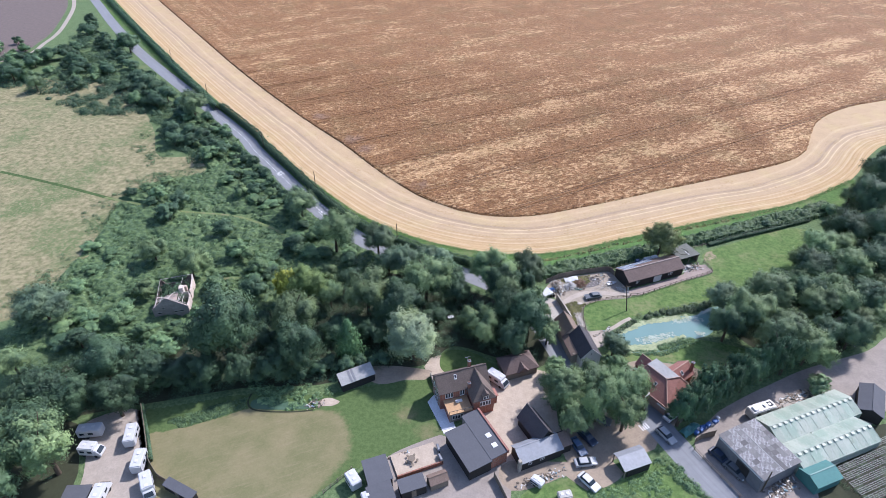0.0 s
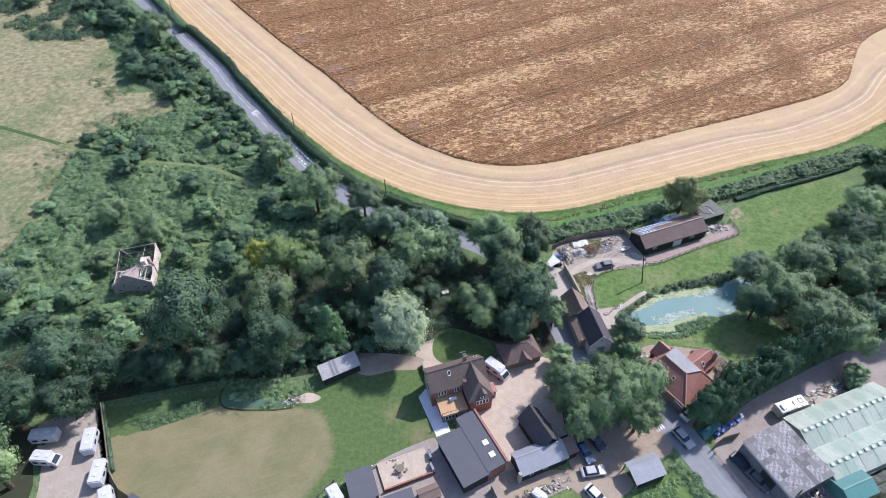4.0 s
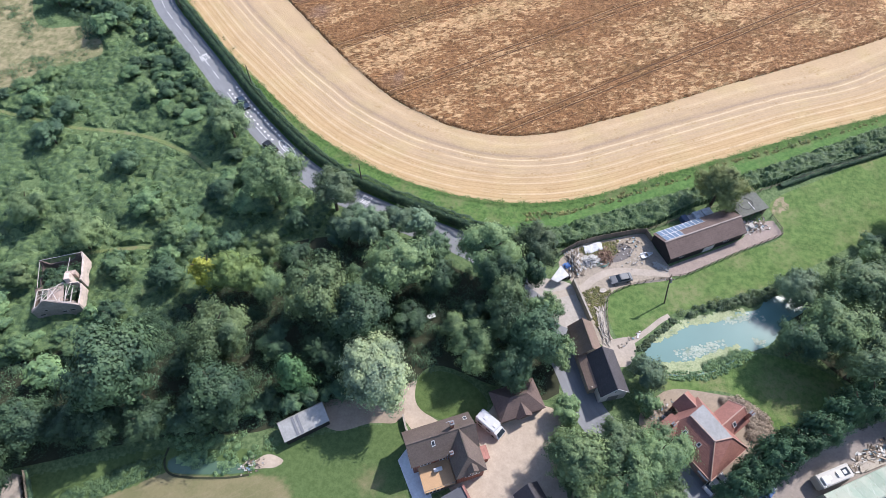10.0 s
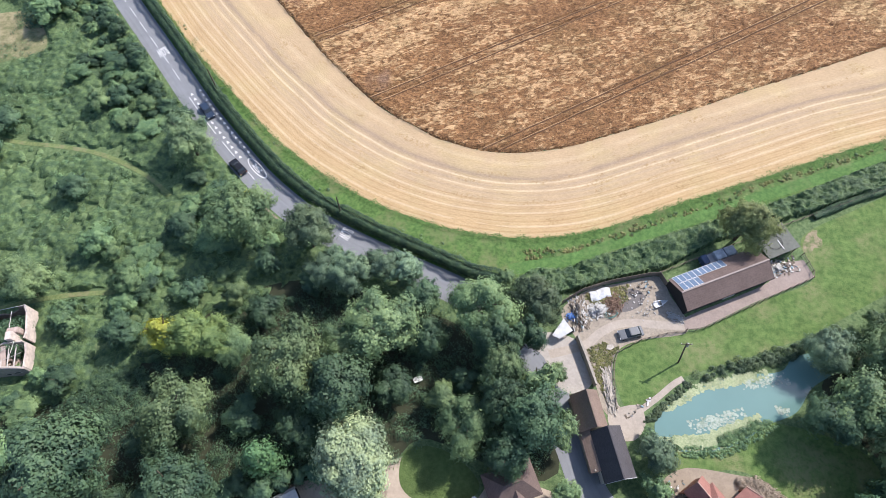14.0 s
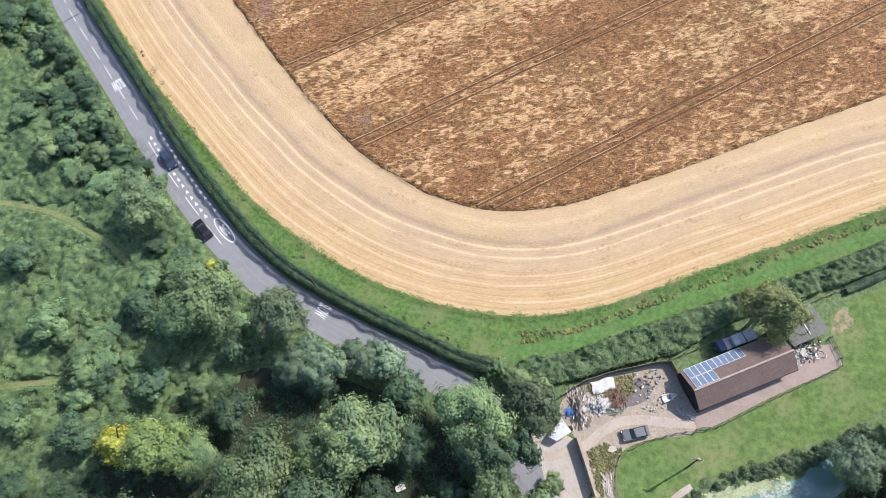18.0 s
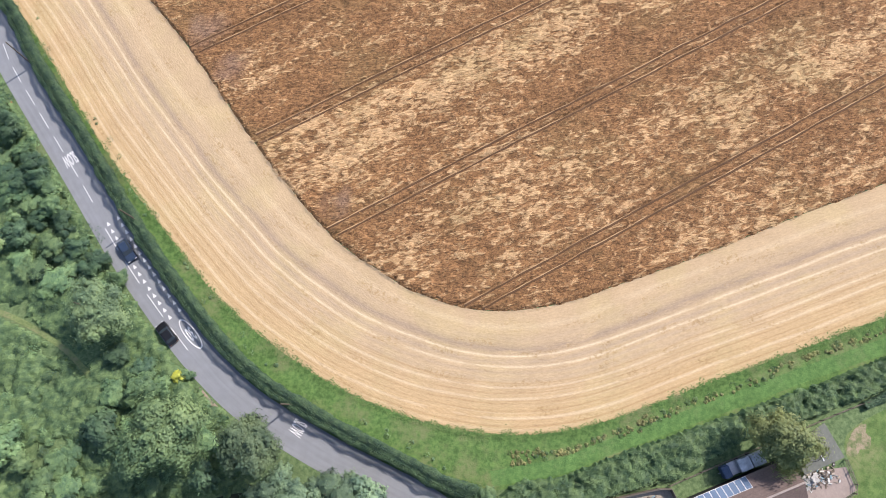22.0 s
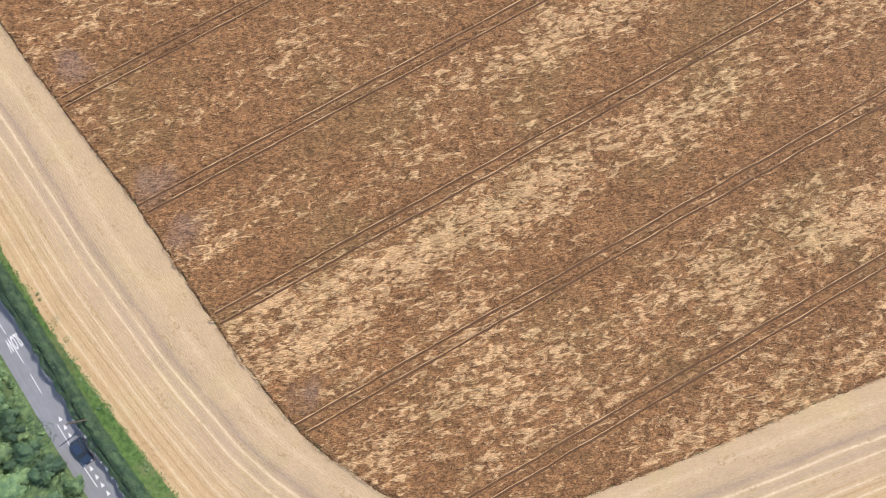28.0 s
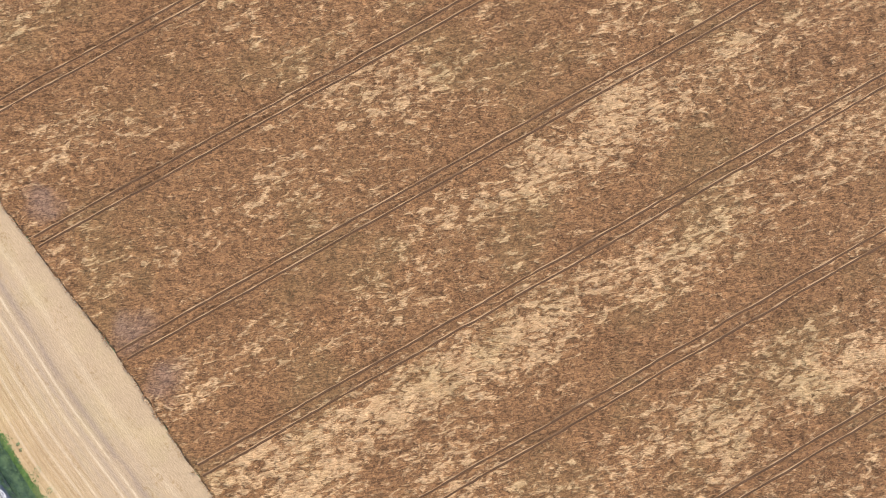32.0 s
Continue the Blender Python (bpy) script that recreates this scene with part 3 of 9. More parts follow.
ROAD = [(-380, 530), (-282, 413), (-233.8, 354), (-186.8, 300), (-127.6, 240), (-97.2, 208.7), (-88.6, 197.8), (-71.2, 178.2), (-58.6, 163.8), (-47, 152.2), (-40, 146.2), (-33, 141.4), (-25.2, 137.7), (-17.7, 134.6), (-9.9, 131.8), (-2.5, 129), (3.5, 125.5), (8, 120.6), (13.3, 114.5), (17.7, 105), (21.3, 96.5), (26.5, 91.6), (34.5, 87.6), (39.4, 80.3), (43.2, 73.6), (47, 68), (58, 50), (80, 14)]
road_line = smooth_line(ROAD, 1.5)
# the hedge-side lane is the wider one
tagged(along("road", road_line + normals_2d(road_line) * 0.35, 5.6, 0.04, M_ROAD), "grey worn asphalt country road", "road", kind="structure")


# ---- trees ----
def leaf_cards(centres, normals, size, rng):
    """Small leaf sprays: a three-cornered blade each, turned about the way it faces."""
    n = len(centres)
    a = rng.normal(size=(n, 3))
    t = np.cross(normals, a)
    t /= np.linalg.norm(t, axis=1)[:, None] + 1e-9
    b = np.cross(normals, t)
    s = size * rng.uniform(0.6, 1.4, n)[:, None]
    w = rng.uniform(0.6, 1.0, n)[:, None]
    v = np.stack([centres - t * s, centres + b * s * w + t * s * 0.5, centres - b * s * w + t * s * 0.6 + normals * s * 0.2], 1)
    return v.reshape(-1, 3)


def crown_mesh(name, seed, material, shape="round", cards=2600, lumps=26, size=0.115):
    """A crown of unit radius about its own centre: a few limbs' domes, ragged tufts of leaf sprays over them, and
    hidden solid balls within, added to block light.
    """
    rng = np.random.default_rng(seed)
    if shape == "cone":
        az = rng.uniform(0, 2 * np.pi, lumps)
        h = rng.uniform(0, 1, lumps) ** 0.8
        rr = (1 - h) * 0.85
        c = np.stack([rr * np.cos(az), rr * np.sin(az), h * 2.2 - 1.0], 1)
        r = 0.13 + 0.12 * (1 - h)
        out = np.stack([np.cos(az), np.sin(az), 0.6 + 0 * az], 1) / 1.17
        domes = np.array([(0, 0, -0.9 + 0.35 * k) for k in range(5)])
        reach = np.array([0.62 - 0.12 * k for k in range(5)])
    else:
        limbs = max(6, lumps // 17)
        k = np.arange(limbs)
        up = 1 - 1.42 * (k + 0.5) / limbs + rng.uniform(-0.1, 0.1, limbs)
        az = k * 2.4 + rng.uniform(-0.5, 0.5, limbs)
        flat = np.sqrt(np.maximum(0, 1 - up**2))
        d = np.stack([flat * np.cos(az), flat * np.sin(az), up], 1)
        domes = d * rng.uniform(0.36, 0.60, limbs)[:, None]
        reach = rng.uniform(0.33, 0.50, limbs)
        which = rng.choice(limbs, lumps, p=reach**2 / (reach**2).sum())
        out = rng.normal(size=(lumps, 3)) + 0.9 * d[which]
        out[:, 2] += 0.25
        out /= np.linalg.norm(out, axis=1)[:, None]
        c = domes[which] + out * (reach[which] * rng.uniform(0.80, 1.22, lumps))[:, None]
        r = rng.uniform(0.05, 0.13, lumps)
    # tufts: loose sprays drawn out the way the twig grows
    tufted = int(cards * 1.1)
    which = rng.choice(lumps, tufted, p=r**2 / (r**2).sum())
    scatter = rng.normal(size=(tufted, 3))
    reach_out = rng.normal(size=(tufted, 1)) * 0.8
    pos_a = c[which] + (scatter * 0.62 + out[which] * reach_out) * r[which][:, None]
    nor_a = 0.40 * scatter + 0.9 * out[which]
    # and a close cover over the limbs themselves
    cover = int(cards * 0.9)
    which = rng.choice(len(domes), cover, p=reach**2 / (reach**2).sum())
    q = rng.normal(size=(cover, 3))
    q[:, 2] += 0.3
    q /= np.linalg.norm(q, axis=1)[:, None]
    pos_b = domes[which] + q * (reach[which] * rng.uniform(0.70, 1.08, cover))[:, None]
    pos, nor = np.vstack([pos_a, pos_b]), np.vstack([nor_a, q])
    deep = np.min(np.linalg.norm(pos[:, None] - domes[None], axis=2) / reach[None], axis=1) < 0.66
    keep = np.flatnonzero(~deep & (pos[:, 2] > -0.85))
    keep = rng.permutation(keep)[:cards]
    pos, nor = pos[keep], nor[keep]
    nor = nor + 0.55 * pos + rng.normal(size=pos.shape) * 0.24 + np.array([0, 0, 0.2])
    nor /= np.linalg.norm(nor, axis=1)[:, None]
    v = leaf_cards(pos, nor, size, rng)
    faces = np.arange(len(v)).reshape(-1, 3)
    ball = bmesh.new()
    bmesh.ops.create_icosphere(ball, subdivisions=2, radius=1.0)
    bv, bf = np.array([w.co[:] for w in ball.verts]), np.array([[w.index for w in f.verts] for f in ball.faces])
    ball.free()
    # unseen balls inside the domes keep sun from leaking through the crown
    for o, g in zip(domes, reach * 0.62):
        faces = np.vstack([faces, len(v) + bf])
        v = np.vstack([v, o + bv * g * rng.uniform(0.8, 1.12, (len(bv), 1))])
    return raw_mesh(name, v, faces, material)


def trunk_mesh(name, seed):
    """Trunk and main limbs for a crown of unit radius at unit height: tapered tubes."""
    rng = np.random.default_rng(seed)
    bm = tube((0, 0, -0.02), (0.02, 0.01, 0.75), 0.060, 0.034, 8)
    for k in range(6):
        a, h = k * 1.05 + rng.uniform(-0.3, 0.3), rng.uniform(0.3, 0.7)
        tube((0.01, 0, h), (0.30 * math.cos(a), 0.30 * math.sin(a), h + rng.uniform(0.18, 0.32)), 0.026, 0.008, 6, bm)
    me = bpy.data.meshes.new(name)
    bm.to_mesh(me)
    bm.free()
    me.materials.append(M_BARK)
    return me


KINDS = {  # label, category, shape, leaf size, crown's share of the height, number of sprays, lumps
    "mid": ("broad green deciduous tree with a full rounded crown", "tree", "round", 0.085, 0.88, 3600, 34),
    "light": ("light green deciduous tree with an open crown", "tree", "round", 0.080, 0.78, 3200, 30),
    "dark2": ("deep green tree with a dense uneven crown", "tree", "round", 0.085, 0.90, 3400, 32),
    "dark": ("dense dark green hawthorn bush", "bush", "round", 0.10, 1.0, 2400, 22),
    "hedgerow": ("mixed green hedgerow shrub beside the road", "bush", "round", 0.10, 1.0, 2400, 24),
    "bush": ("leafy green shrub in rough grass", "bush", "round", 0.105, 1.0, 2200, 20),
    "olive": ("pale olive-green willow with feathery foliage", "tree", "round", 0.085, 0.85, 3200, 36),
    "olivedark": ("dark olive roadside tree", "tree", "round", 0.085, 0.82, 3200, 30),
    "greygreen": ("grey-green sallow tree beside the road", "tree", "round", 0.090, 0.88, 3000, 28),
    "silver": ("silvery pale willow tree with a domed crown", "tree", "round", 0.080, 0.90, 6400, 60),
    "willow": ("grey-green willow tree by the water", "tree", "round", 0.085, 0.90, 3600, 38),
    "yellow": ("yellow-green tree with a golden side", "tree", "round", 0.085, 0.82, 3400, 34),
    "gold": ("golden-leaved tree among the darker trees", "bush", "round", 0.10, 0.9, 2200, 22),
    "hedgetree": ("tall dark green tree of a screening row", "tree", "round", 0.085, 0.97, 3400, 36),
    "conifer": ("dark green conifer with a pointed crown", "tree", "cone", 0.10, 0.95, 3000, 36),
    "brown": ("bronze-green tree beside the long barn", "tree", "round", 0.085, 0.85, 3400, 32),
}
CROWNS = {k: [crown_mesh("crown", 11 * i + 7 * j, LEAF[k], v[2], int(v[5] * 2.0), int(v[6] * 3.2), v[3] * 0.60) for j in range(3)] for i, (k, v) in enumerate(KINDS.items())}
# broad trees take more and finer sprays
BROAD = {k: [crown_mesh("crown", 13 * i + 5 * j + 3, LEAF[k], v[2], int(v[5] * 4.6), int(v[6] * 4.4), v[3] * 0.40) for j in range(3)] for i, (k, v) in enumerate(KINDS.items()) if v[1] == "tree"}
TRUNKS = [trunk_mesh("trunk", s) for s in range(3)]
tree_rng = random.Random(5)


def plant(x, y, radius, height, kind, group=""):
    label, category, shape, _, share, _, _ = KINDS[kind]
    e = thing(category, (x, y, 0), tree_rng.uniform(0, 360), label, category, group)
    trunk = new("trunk", tree_rng.choice(TRUNKS))
    trunk.parent = e
    trunk.scale = (height * 0.55, height * 0.55, height)
    crown = new("crown", tree_rng.choice(BROAD[kind] if radius > 3.7 and kind in BROAD else CROWNS[kind]))
    crown.parent = e
    half = height * share / 2
    if shape == "cone":
        half = height * 0.46
    crown.location = (0, 0, height - half)
    crown.scale = (radius, radius * tree_rng.uniform(0.88, 1.1), half)
    return e


# ---- trees: x, y, crown radius, height, kind ----
ROADSIDE = [
    (-57.0, 153.8, 5.1, 10.6, 'olive'), (-41.9, 136.3, 6.0, 13.6, 'light'), (-29.8, 135.8, 5.0, 10.8, 'olivedark'), (-25.6, 128.9, 3.9, 8.1, 'greygreen'),
    (-20.8, 128.5, 4.2, 8.9, 'greygreen'), (-16.1, 130.9, 3.9, 8.2, 'greygreen'), (-12.0, 130.9, 3.7, 7.7, 'greygreen'), (-8.5, 126.7, 3.8, 5.8, 'dark'),
    (2.5, 123.6, 5.9, 12.5, 'light'), (10.8, 125.6, 5.1, 11.8, 'olivedark'), (5.9, 131.7, 2.0, 3.0, 'bush'), (9.2, 130.4, 2.3, 3.4, 'mid'), (12.6, 129.6, 2.0, 3.0, 'bush'), (-44.4, 144.9, 1.3, 2.0, 'gold'), (-28.3, 127.4, 3.1, 4.6, 'dark'), (-48.4, 123.2, 3.0, 5.4, 'dark'), (-36.6, 131.0, 3.0, 4.8, 'dark'),
]
WOOD = [
    (-43.4, 114.4, 5.3, 11.5, 'yellow'), (-40.8, 123.7, 2.5, 5.3, 'mid'), (-24.2, 131.6, 2.6, 7.4, 'greygreen'), (-18.6, 131.0, 2.4, 7.0, 'greygreen'), (-57.4, 115.2, 3.6, 7.0, 'dark2'), (-59.7, 124.1, 2.6, 5.4, 'light'), (-65.2, 129.9, 2.1, 4.4, 'light'),
    (-27.6, 111.2, 6.8, 14.3, 'mid'), (-19.7, 107.5, 6.2, 13.1, 'dark2'), (-14.1, 118.6, 6.6, 13.8, 'mid'), (-19.7, 115.7, 4.3, 9.0, 'mid'),
    (-37.7, 113.6, 3.8, 8.0, 'light'), (-34.6, 120.4, 3.5, 7.2, 'dark2'), (-14.6, 97.7, 6.1, 11.7, 'silver'), (-29.2, 97.1, 3.5, 9.0, 'conifer'),
    (-42.9, 102.6, 6.2, 12.9, 'mid'), (-55.2, 92.0, 7.2, 18.0, 'dark2'), (-69.6, 100.3, 2.8, 3.4, 'light'),
    (-38.9, 91.6, 5.3, 12.6, 'dark2'),
]
WOOD2 = [
    (-2.8, 108.9, 3.2, 6.8, 'mid'), (0.7, 112.3, 2.8, 5.9, 'dark2'), (1.1, 104.7, 4.6, 9.7, 'light'), (5.9, 113.8, 4.2, 13.0, 'mid'),
    (6.4, 109.2, 4.4, 13.5, 'dark2'), (4.6, 118.0, 4.0, 12.5, 'dark2'), (11.4, 111.6, 3.6, 12.0, 'mid'), (9.4, 119.6, 3.4, 11.0, 'dark2'), (11.1, 106.3, 5.2, 14.0, 'dark2'),
    (7.6, 101.1, 3.9, 11.0, 'dark2'), (15.6, 105.6, 3.2, 6.6, 'mid'), (-24.6, 103.0, 4.4, 7.0, 'dark2'), (-11.3, 110.1, 3.6, 5.2, 'dark2'),
    (-6.6, 118.7, 3.8, 8.1, 'dark2'), (-34.0, 103.3, 3.4, 4.8, 'dark2'), (-48.6, 98.2, 3.0, 4.6, 'dark2'), (-63.6, 86.0, 4.2, 7.0, 'dark2'), (-57.8, 86.4, 4.0, 8.0, 'dark2'), (-50.6, 87.6, 3.8, 7.5, 'dark2'), (-43.4, 88.8, 3.6, 7.5, 'dark2'), (-65.2, 106.0, 3.0, 5.0, 'dark2'),
    (16.6, 95.6, 2.4, 5.1, 'light'), (15.4, 115.1, 1.9, 4.0, 'mid'),
]
POND = [
    (62.0, 113.6, 6.4, 13.5, 'mid'), (69.8, 122.8, 6.3, 12.0, 'olive'), (66.5, 107.5, 5.2, 12.0, 'olive'), (69.4, 108.8, 5.8, 12.2, 'olive'),
    (79.5, 122.7, 5.2, 10.8, 'dark2'), (84.7, 138.2, 4.7, 9.9, 'mid'), (57.2, 111.1, 4.9, 10.3, 'dark2'), (59.6, 122.4, 4.1, 7.8, 'willow'),
    (72.9, 105.0, 4.7, 9.9, 'mid'), (78.4, 135.7, 2.8, 4.1, 'dark'), (48.9, 144.7, 5.0, 10.4, 'brown'), (30.6, 103.8, 3.3, 6.3, 'willow'),
    (30.4, 98.8, 2.4, 4.6, 'bush'), (30.0, 106.6, 1.6, 3.0, 'bush'), (18.2, 87.1, 5.3, 11.1, 'mid'), (24.6, 84.6, 5.0, 12.0, 'light'),
    (28.9, 87.6, 4.7, 11.6, 'light'), (29.6, 82.6, 4.1, 10.4, 'mid'), (24.0, 90.2, 4.2, 10.4, 'olive'), (30.9, 89.6, 4.9, 10.2, 'light'),
]
POND += [
    (20.0, 81.8, 4.2, 8.9, 'mid'), (17.3, 97.0, 2.1, 4.4, 'light'), (16.5, 90.8, 2.5, 5.3, 'light'),
]
CONIFERS = [
    (41.1, 85.0, 2.7, 9.9, 'hedgetree'), (43.1, 86.6, 3.1, 10.5, 'hedgetree'), (45.1, 88.3, 3.0, 10.1, 'hedgetree'), (47.2, 89.8, 3.2, 12.7, 'hedgetree'),
    (50.0, 91.6, 2.9, 10.4, 'hedgetree'), (51.5, 92.6, 2.9, 10.7, 'hedgetree'), (54.2, 95.0, 3.0, 11.3, 'hedgetree'), (56.5, 95.5, 2.8, 10.0, 'hedgetree'),
    (59.2, 97.9, 3.1, 10.1, 'hedgetree'), (62.1, 99.2, 3.2, 12.5, 'hedgetree'), (64.3, 100.6, 2.8, 12.7, 'hedgetree'), (67.0, 101.5, 3.2, 11.8, 'hedgetree'),
]
EAST = [
    (114.9, 170.5, 6.8, 14.4, 'dark2'), (102.0, 154.5, 5.6, 11.8, 'dark2'), (96.6, 147.8, 4.4, 9.2, 'mid'), (84.8, 134.2, 5.6, 11.7, 'dark2'),
    (93.2, 134.6, 5.8, 12.2, 'mid'), (109.3, 154.3, 6.1, 12.7, 'dark2'), (100.8, 137.7, 5.9, 12.4, 'dark2'), (86.2, 121.1, 5.4, 11.4, 'mid'),
    (80.2, 118.9, 5.1, 10.8, 'mid'), (93.3, 124.8, 4.9, 10.2, 'dark2'), (80.5, 128.8, 4.3, 9.0, 'mid'), (78.1, 109.8, 4.5, 9.4, 'dark2'),
    (88.2, 115.3, 4.0, 8.3, 'mid'), (127.2, 189.0, 6.5, 13.6, 'dark2'), (106.2, 171.7, 2.6, 4.0, 'bush'), (84.0, 162.7, 1.7, 2.6, 'dark'),
    (72.9, 97.1, 2.7, 4.0, 'bush'), (93.8, 118.6, 3.4, 7.1, 'mid'),
]
SCRUB = [
    (-77.8, 142.8, 3.3, 5.0, 'dark'), (-90.7, 127.4, 3.9, 8.1, 'mid'), (-77.3, 121.3, 4.5, 9.4, 'mid'), (-97.2, 148.4, 4.4, 6.0, 'dark'),
    (-97.9, 156.8, 3.6, 5.4, 'dark'), (-106.8, 156.3, 2.2, 3.2, 'dark'), (-106.2, 160.0, 3.3, 4.9, 'bush'), (-80.4, 163.9, 2.6, 5.4, 'mid'),
    (-87.5, 187.3, 2.4, 3.6, 'dark'), (-122.5, 203.5, 4.6, 6.5, 'dark'), (-116.5, 205.0, 4.4, 6.2, 'dark'), (-119.5, 198.2, 4.2, 5.6, 'hedgerow'),
    (-113.4, 199.4, 3.6, 5.2, 'dark'), (-126.0, 208.5, 3.8, 5.6, 'hedgerow'), (-166.4, 259.5, 4.6, 6.8, 'dark'), (-156.5, 250.0, 5.4, 8.4, 'dark'), (-148.6, 243.4, 5.2, 8.0, 'hedgerow'), (-142.2, 239.0, 4.8, 7.6, 'dark'), (-143.0, 231.6, 4.6, 6.6, 'dark'), (-156.0, 242.6, 5.0, 7.0, 'dark'), (-148.0, 235.6, 4.8, 6.8, 'hedgerow'),
    (-104.5, 196.4, 3.8, 5.6, 'hedgerow'), (-98.6, 193.4, 3.6, 5.0, 'dark'), (-111.0, 202.6, 4.2, 6.0, 'dark'), (-233.0, 260.3, 5.0, 7.0, 'dark'), (-234.3, 269.9, 4.6, 6.4, 'bush'), (-230.5, 277.2, 4.8, 7.0, 'dark'), (-227.7, 286.4, 5.0, 7.2, 'hedgerow'), (-223.3, 291.4, 4.8, 7.0, 'dark'), (-223.2, 301.1, 4.4, 6.2, 'dark'), (-221.1, 257.6, 4.0, 5.6, 'bush'), (-205.6, 275.5, 4.2, 7.6, 'dark'), (-232.0, 285.9, 4.2, 6.0, 'bush'), (-123.1, 224.3, 5.8, 12.1, 'olive'),
    (-194.8, 303.4, 7.4, 11.2, 'dark'), (-188.7, 270.0, 4.1, 6.1, 'dark'), (-236.3, 331.2, 4.8, 7.3, 'dark'), (-104.5, 101.3, 6.4, 11.0, 'willow'),
]
SCRUB += [
    (-207.4, 245.5, 3.8, 8.0, 'olive'), (-211.8, 282.0, 5.1, 7.6, 'dark'), (-225.3, 255.2, 5.3, 7.9, 'dark'), (-76.6, 165.8, 2.9, 4.8, 'dark'),
]
SCRUB2 = [
    (-68.6, 158.4, 3.2, 3.0, 'bush'), (-100.9, 187.6, 4.1, 6.1, 'bush'), (-53.8, 135.6, 4.0, 6.0, 'dark'), (-85.6, 112.3, 2.9, 6.0, 'mid'),
    (-49.3, 142.7, 3.3, 4.9, 'bush'), (-68.6, 131.5, 3.9, 5.9, 'bush'), (-79.4, 98.2, 2.8, 4.2, 'bush'), (-68.9, 116.7, 3.6, 5.5, 'bush'),
    (-72.0, 94.2, 3.6, 4.6, 'bush'), (-91.3, 93.5, 3.9, 5.8, 'dark'), (-88.7, 102.6, 2.7, 4.1, 'bush'),
    (-78.7, 83.9, 5.9, 12.5, 'dark2'), (-86.5, 75.2, 6.2, 13.0, 'dark2'), (-77.0, 62.4, 6.0, 15.8, 'mid'), (-82.5, 56.0, 5.6, 13.0, 'dark2'), (-89.5, 61.5, 6.0, 13.5, 'dark2'), (-88.0, 51.0, 5.6, 12.5, 'dark2'),
    (-83.9, 66.3, 5.8, 12.2, 'dark2'), (-100.7, 84.5, 3.7, 7.7, 'mid'), (-81.2, 75.4, 5.1, 10.7, 'dark2'), (-72.2, 76.3, 5.1, 10.7, 'dark2'),
]
SCRUB2 += [
    (-69.6, 84.6, 4.8, 10.0, 'dark2'),
]
for group, rows in (("roadside trees", ROADSIDE), ("woodland trees", WOOD), ("woodland trees", WOOD2), ("trees round the pond", POND), ("conifer hedge row", CONIFERS), ("eastern wood", EAST), ("scrubland bushes", SCRUB), ("scrubland bushes", SCRUB2)):
    for row in rows:
        x, y, radius, height, kind = row
        # the trees that shade the garden stand taller
        plant(x, y, radius, height * (1.15 if -62 < x < 2 and 84 < y < 102 else 1.0), kind, group)

# ---- more ground ----
def gravel_mat(name, a, b, wet=0.2):
    m = Mat(name, 0.9)
    c = m.mix(m.noise(14, 4, 0.7), a, b)
    c = m.vary(c, m.noise(0.5, 4, 0.6), 0.28)
    c = m.vary(c, m.noise(2.5, 3), wet)
    m.bump(m.noise(25, 3), 0.35, 0.02)
    return m.done(c)


M_DRIVE = gravel_mat("pinkish_gravel", (0.345, 0.285, 0.220), (0.430, 0.362, 0.288))
M_EARTH = gravel_mat("bare_earth", (0.222, 0.178, 0.133), (0.326, 0.266, 0.2))
M_TRACK = gravel_mat("dusty_track", (0.266, 0.229, 0.192), (0.37, 0.326, 0.274))
# Litter and soil, coloured darker to carry the shade under the trees
M_SOIL = gravel_mat("shade_darkened_litter", (0.024, 0.030, 0.016), (0.050, 0.054, 0.030))
M_SCRAPYARD = gravel_mat("oily_dirt", (0.225, 0.190, 0.148), (0.345, 0.298, 0.236), 0.4)
M_YARDTRACK = gravel_mat("pressed_yard_dirt", (0.285, 0.245, 0.200), (0.395, 0.345, 0.288))
M_ASH = gravel_mat("burnt_ash", (0.095, 0.086, 0.082), (0.175, 0.160, 0.150))
M_COURT = gravel_mat("old_concrete", (0.300, 0.272, 0.240), (0.400, 0.368, 0.328))
M_YARD = gravel_mat("oily_works_yard", (0.205, 0.178, 0.156), (0.300, 0.264, 0.232))
M_PLOUGH = gravel_mat("ploughed_soil", (0.112, 0.088, 0.078), (0.155, 0.124, 0.110))
M_CONCRETE = gravel_mat("weathered_concrete", (0.225, 0.180, 0.156), (0.310, 0.254, 0.222))
M_WORN = grass_mat("trampled_grass", (0.105, 0.140, 0.058), (0.190, 0.185, 0.100), (0.290, 0.232, 0.160), 0.46, 0.56, 1.4, 0.5)
M_PAVING = gravel_mat("pale_paving", (0.60, 0.61, 0.62), (0.70, 0.71, 0.72))
M_ROUGHLINE = grass_mat("rank_boundary_grass", (0.040, 0.072, 0.026), (0.078, 0.120, 0.042))
M_PATHGRASS = grass_mat("trodden_grass", (0.115, 0.155, 0.060), (0.180, 0.220, 0.090), (0.19, 0.19, 0.10), 0.45, 0.6, 2.0, 0.3)


def patch(name, points, z, material, label, category, step=1.2):
    return tagged(area(name, closed_line(points, step), z, material), label, category, kind="structure")


patch("ploughed_field", [(-258, 285), (-256, 318), (-270, 356), (-300, 411), (-360, 480), (-520, 480), (-520, 270), (-330, 262)], 0.03, M_PLOUGH, "dark bare ploughed soil", "field", 4)
tagged(along("farm_track", smooth_line([(-330, 258), (-254, 283), (-252, 318), (-266, 357), (-296, 412), (-356, 484)]), 2.4, 0.05, M_TRACK), "pale farm track round the ploughed field", "track", kind="structure")
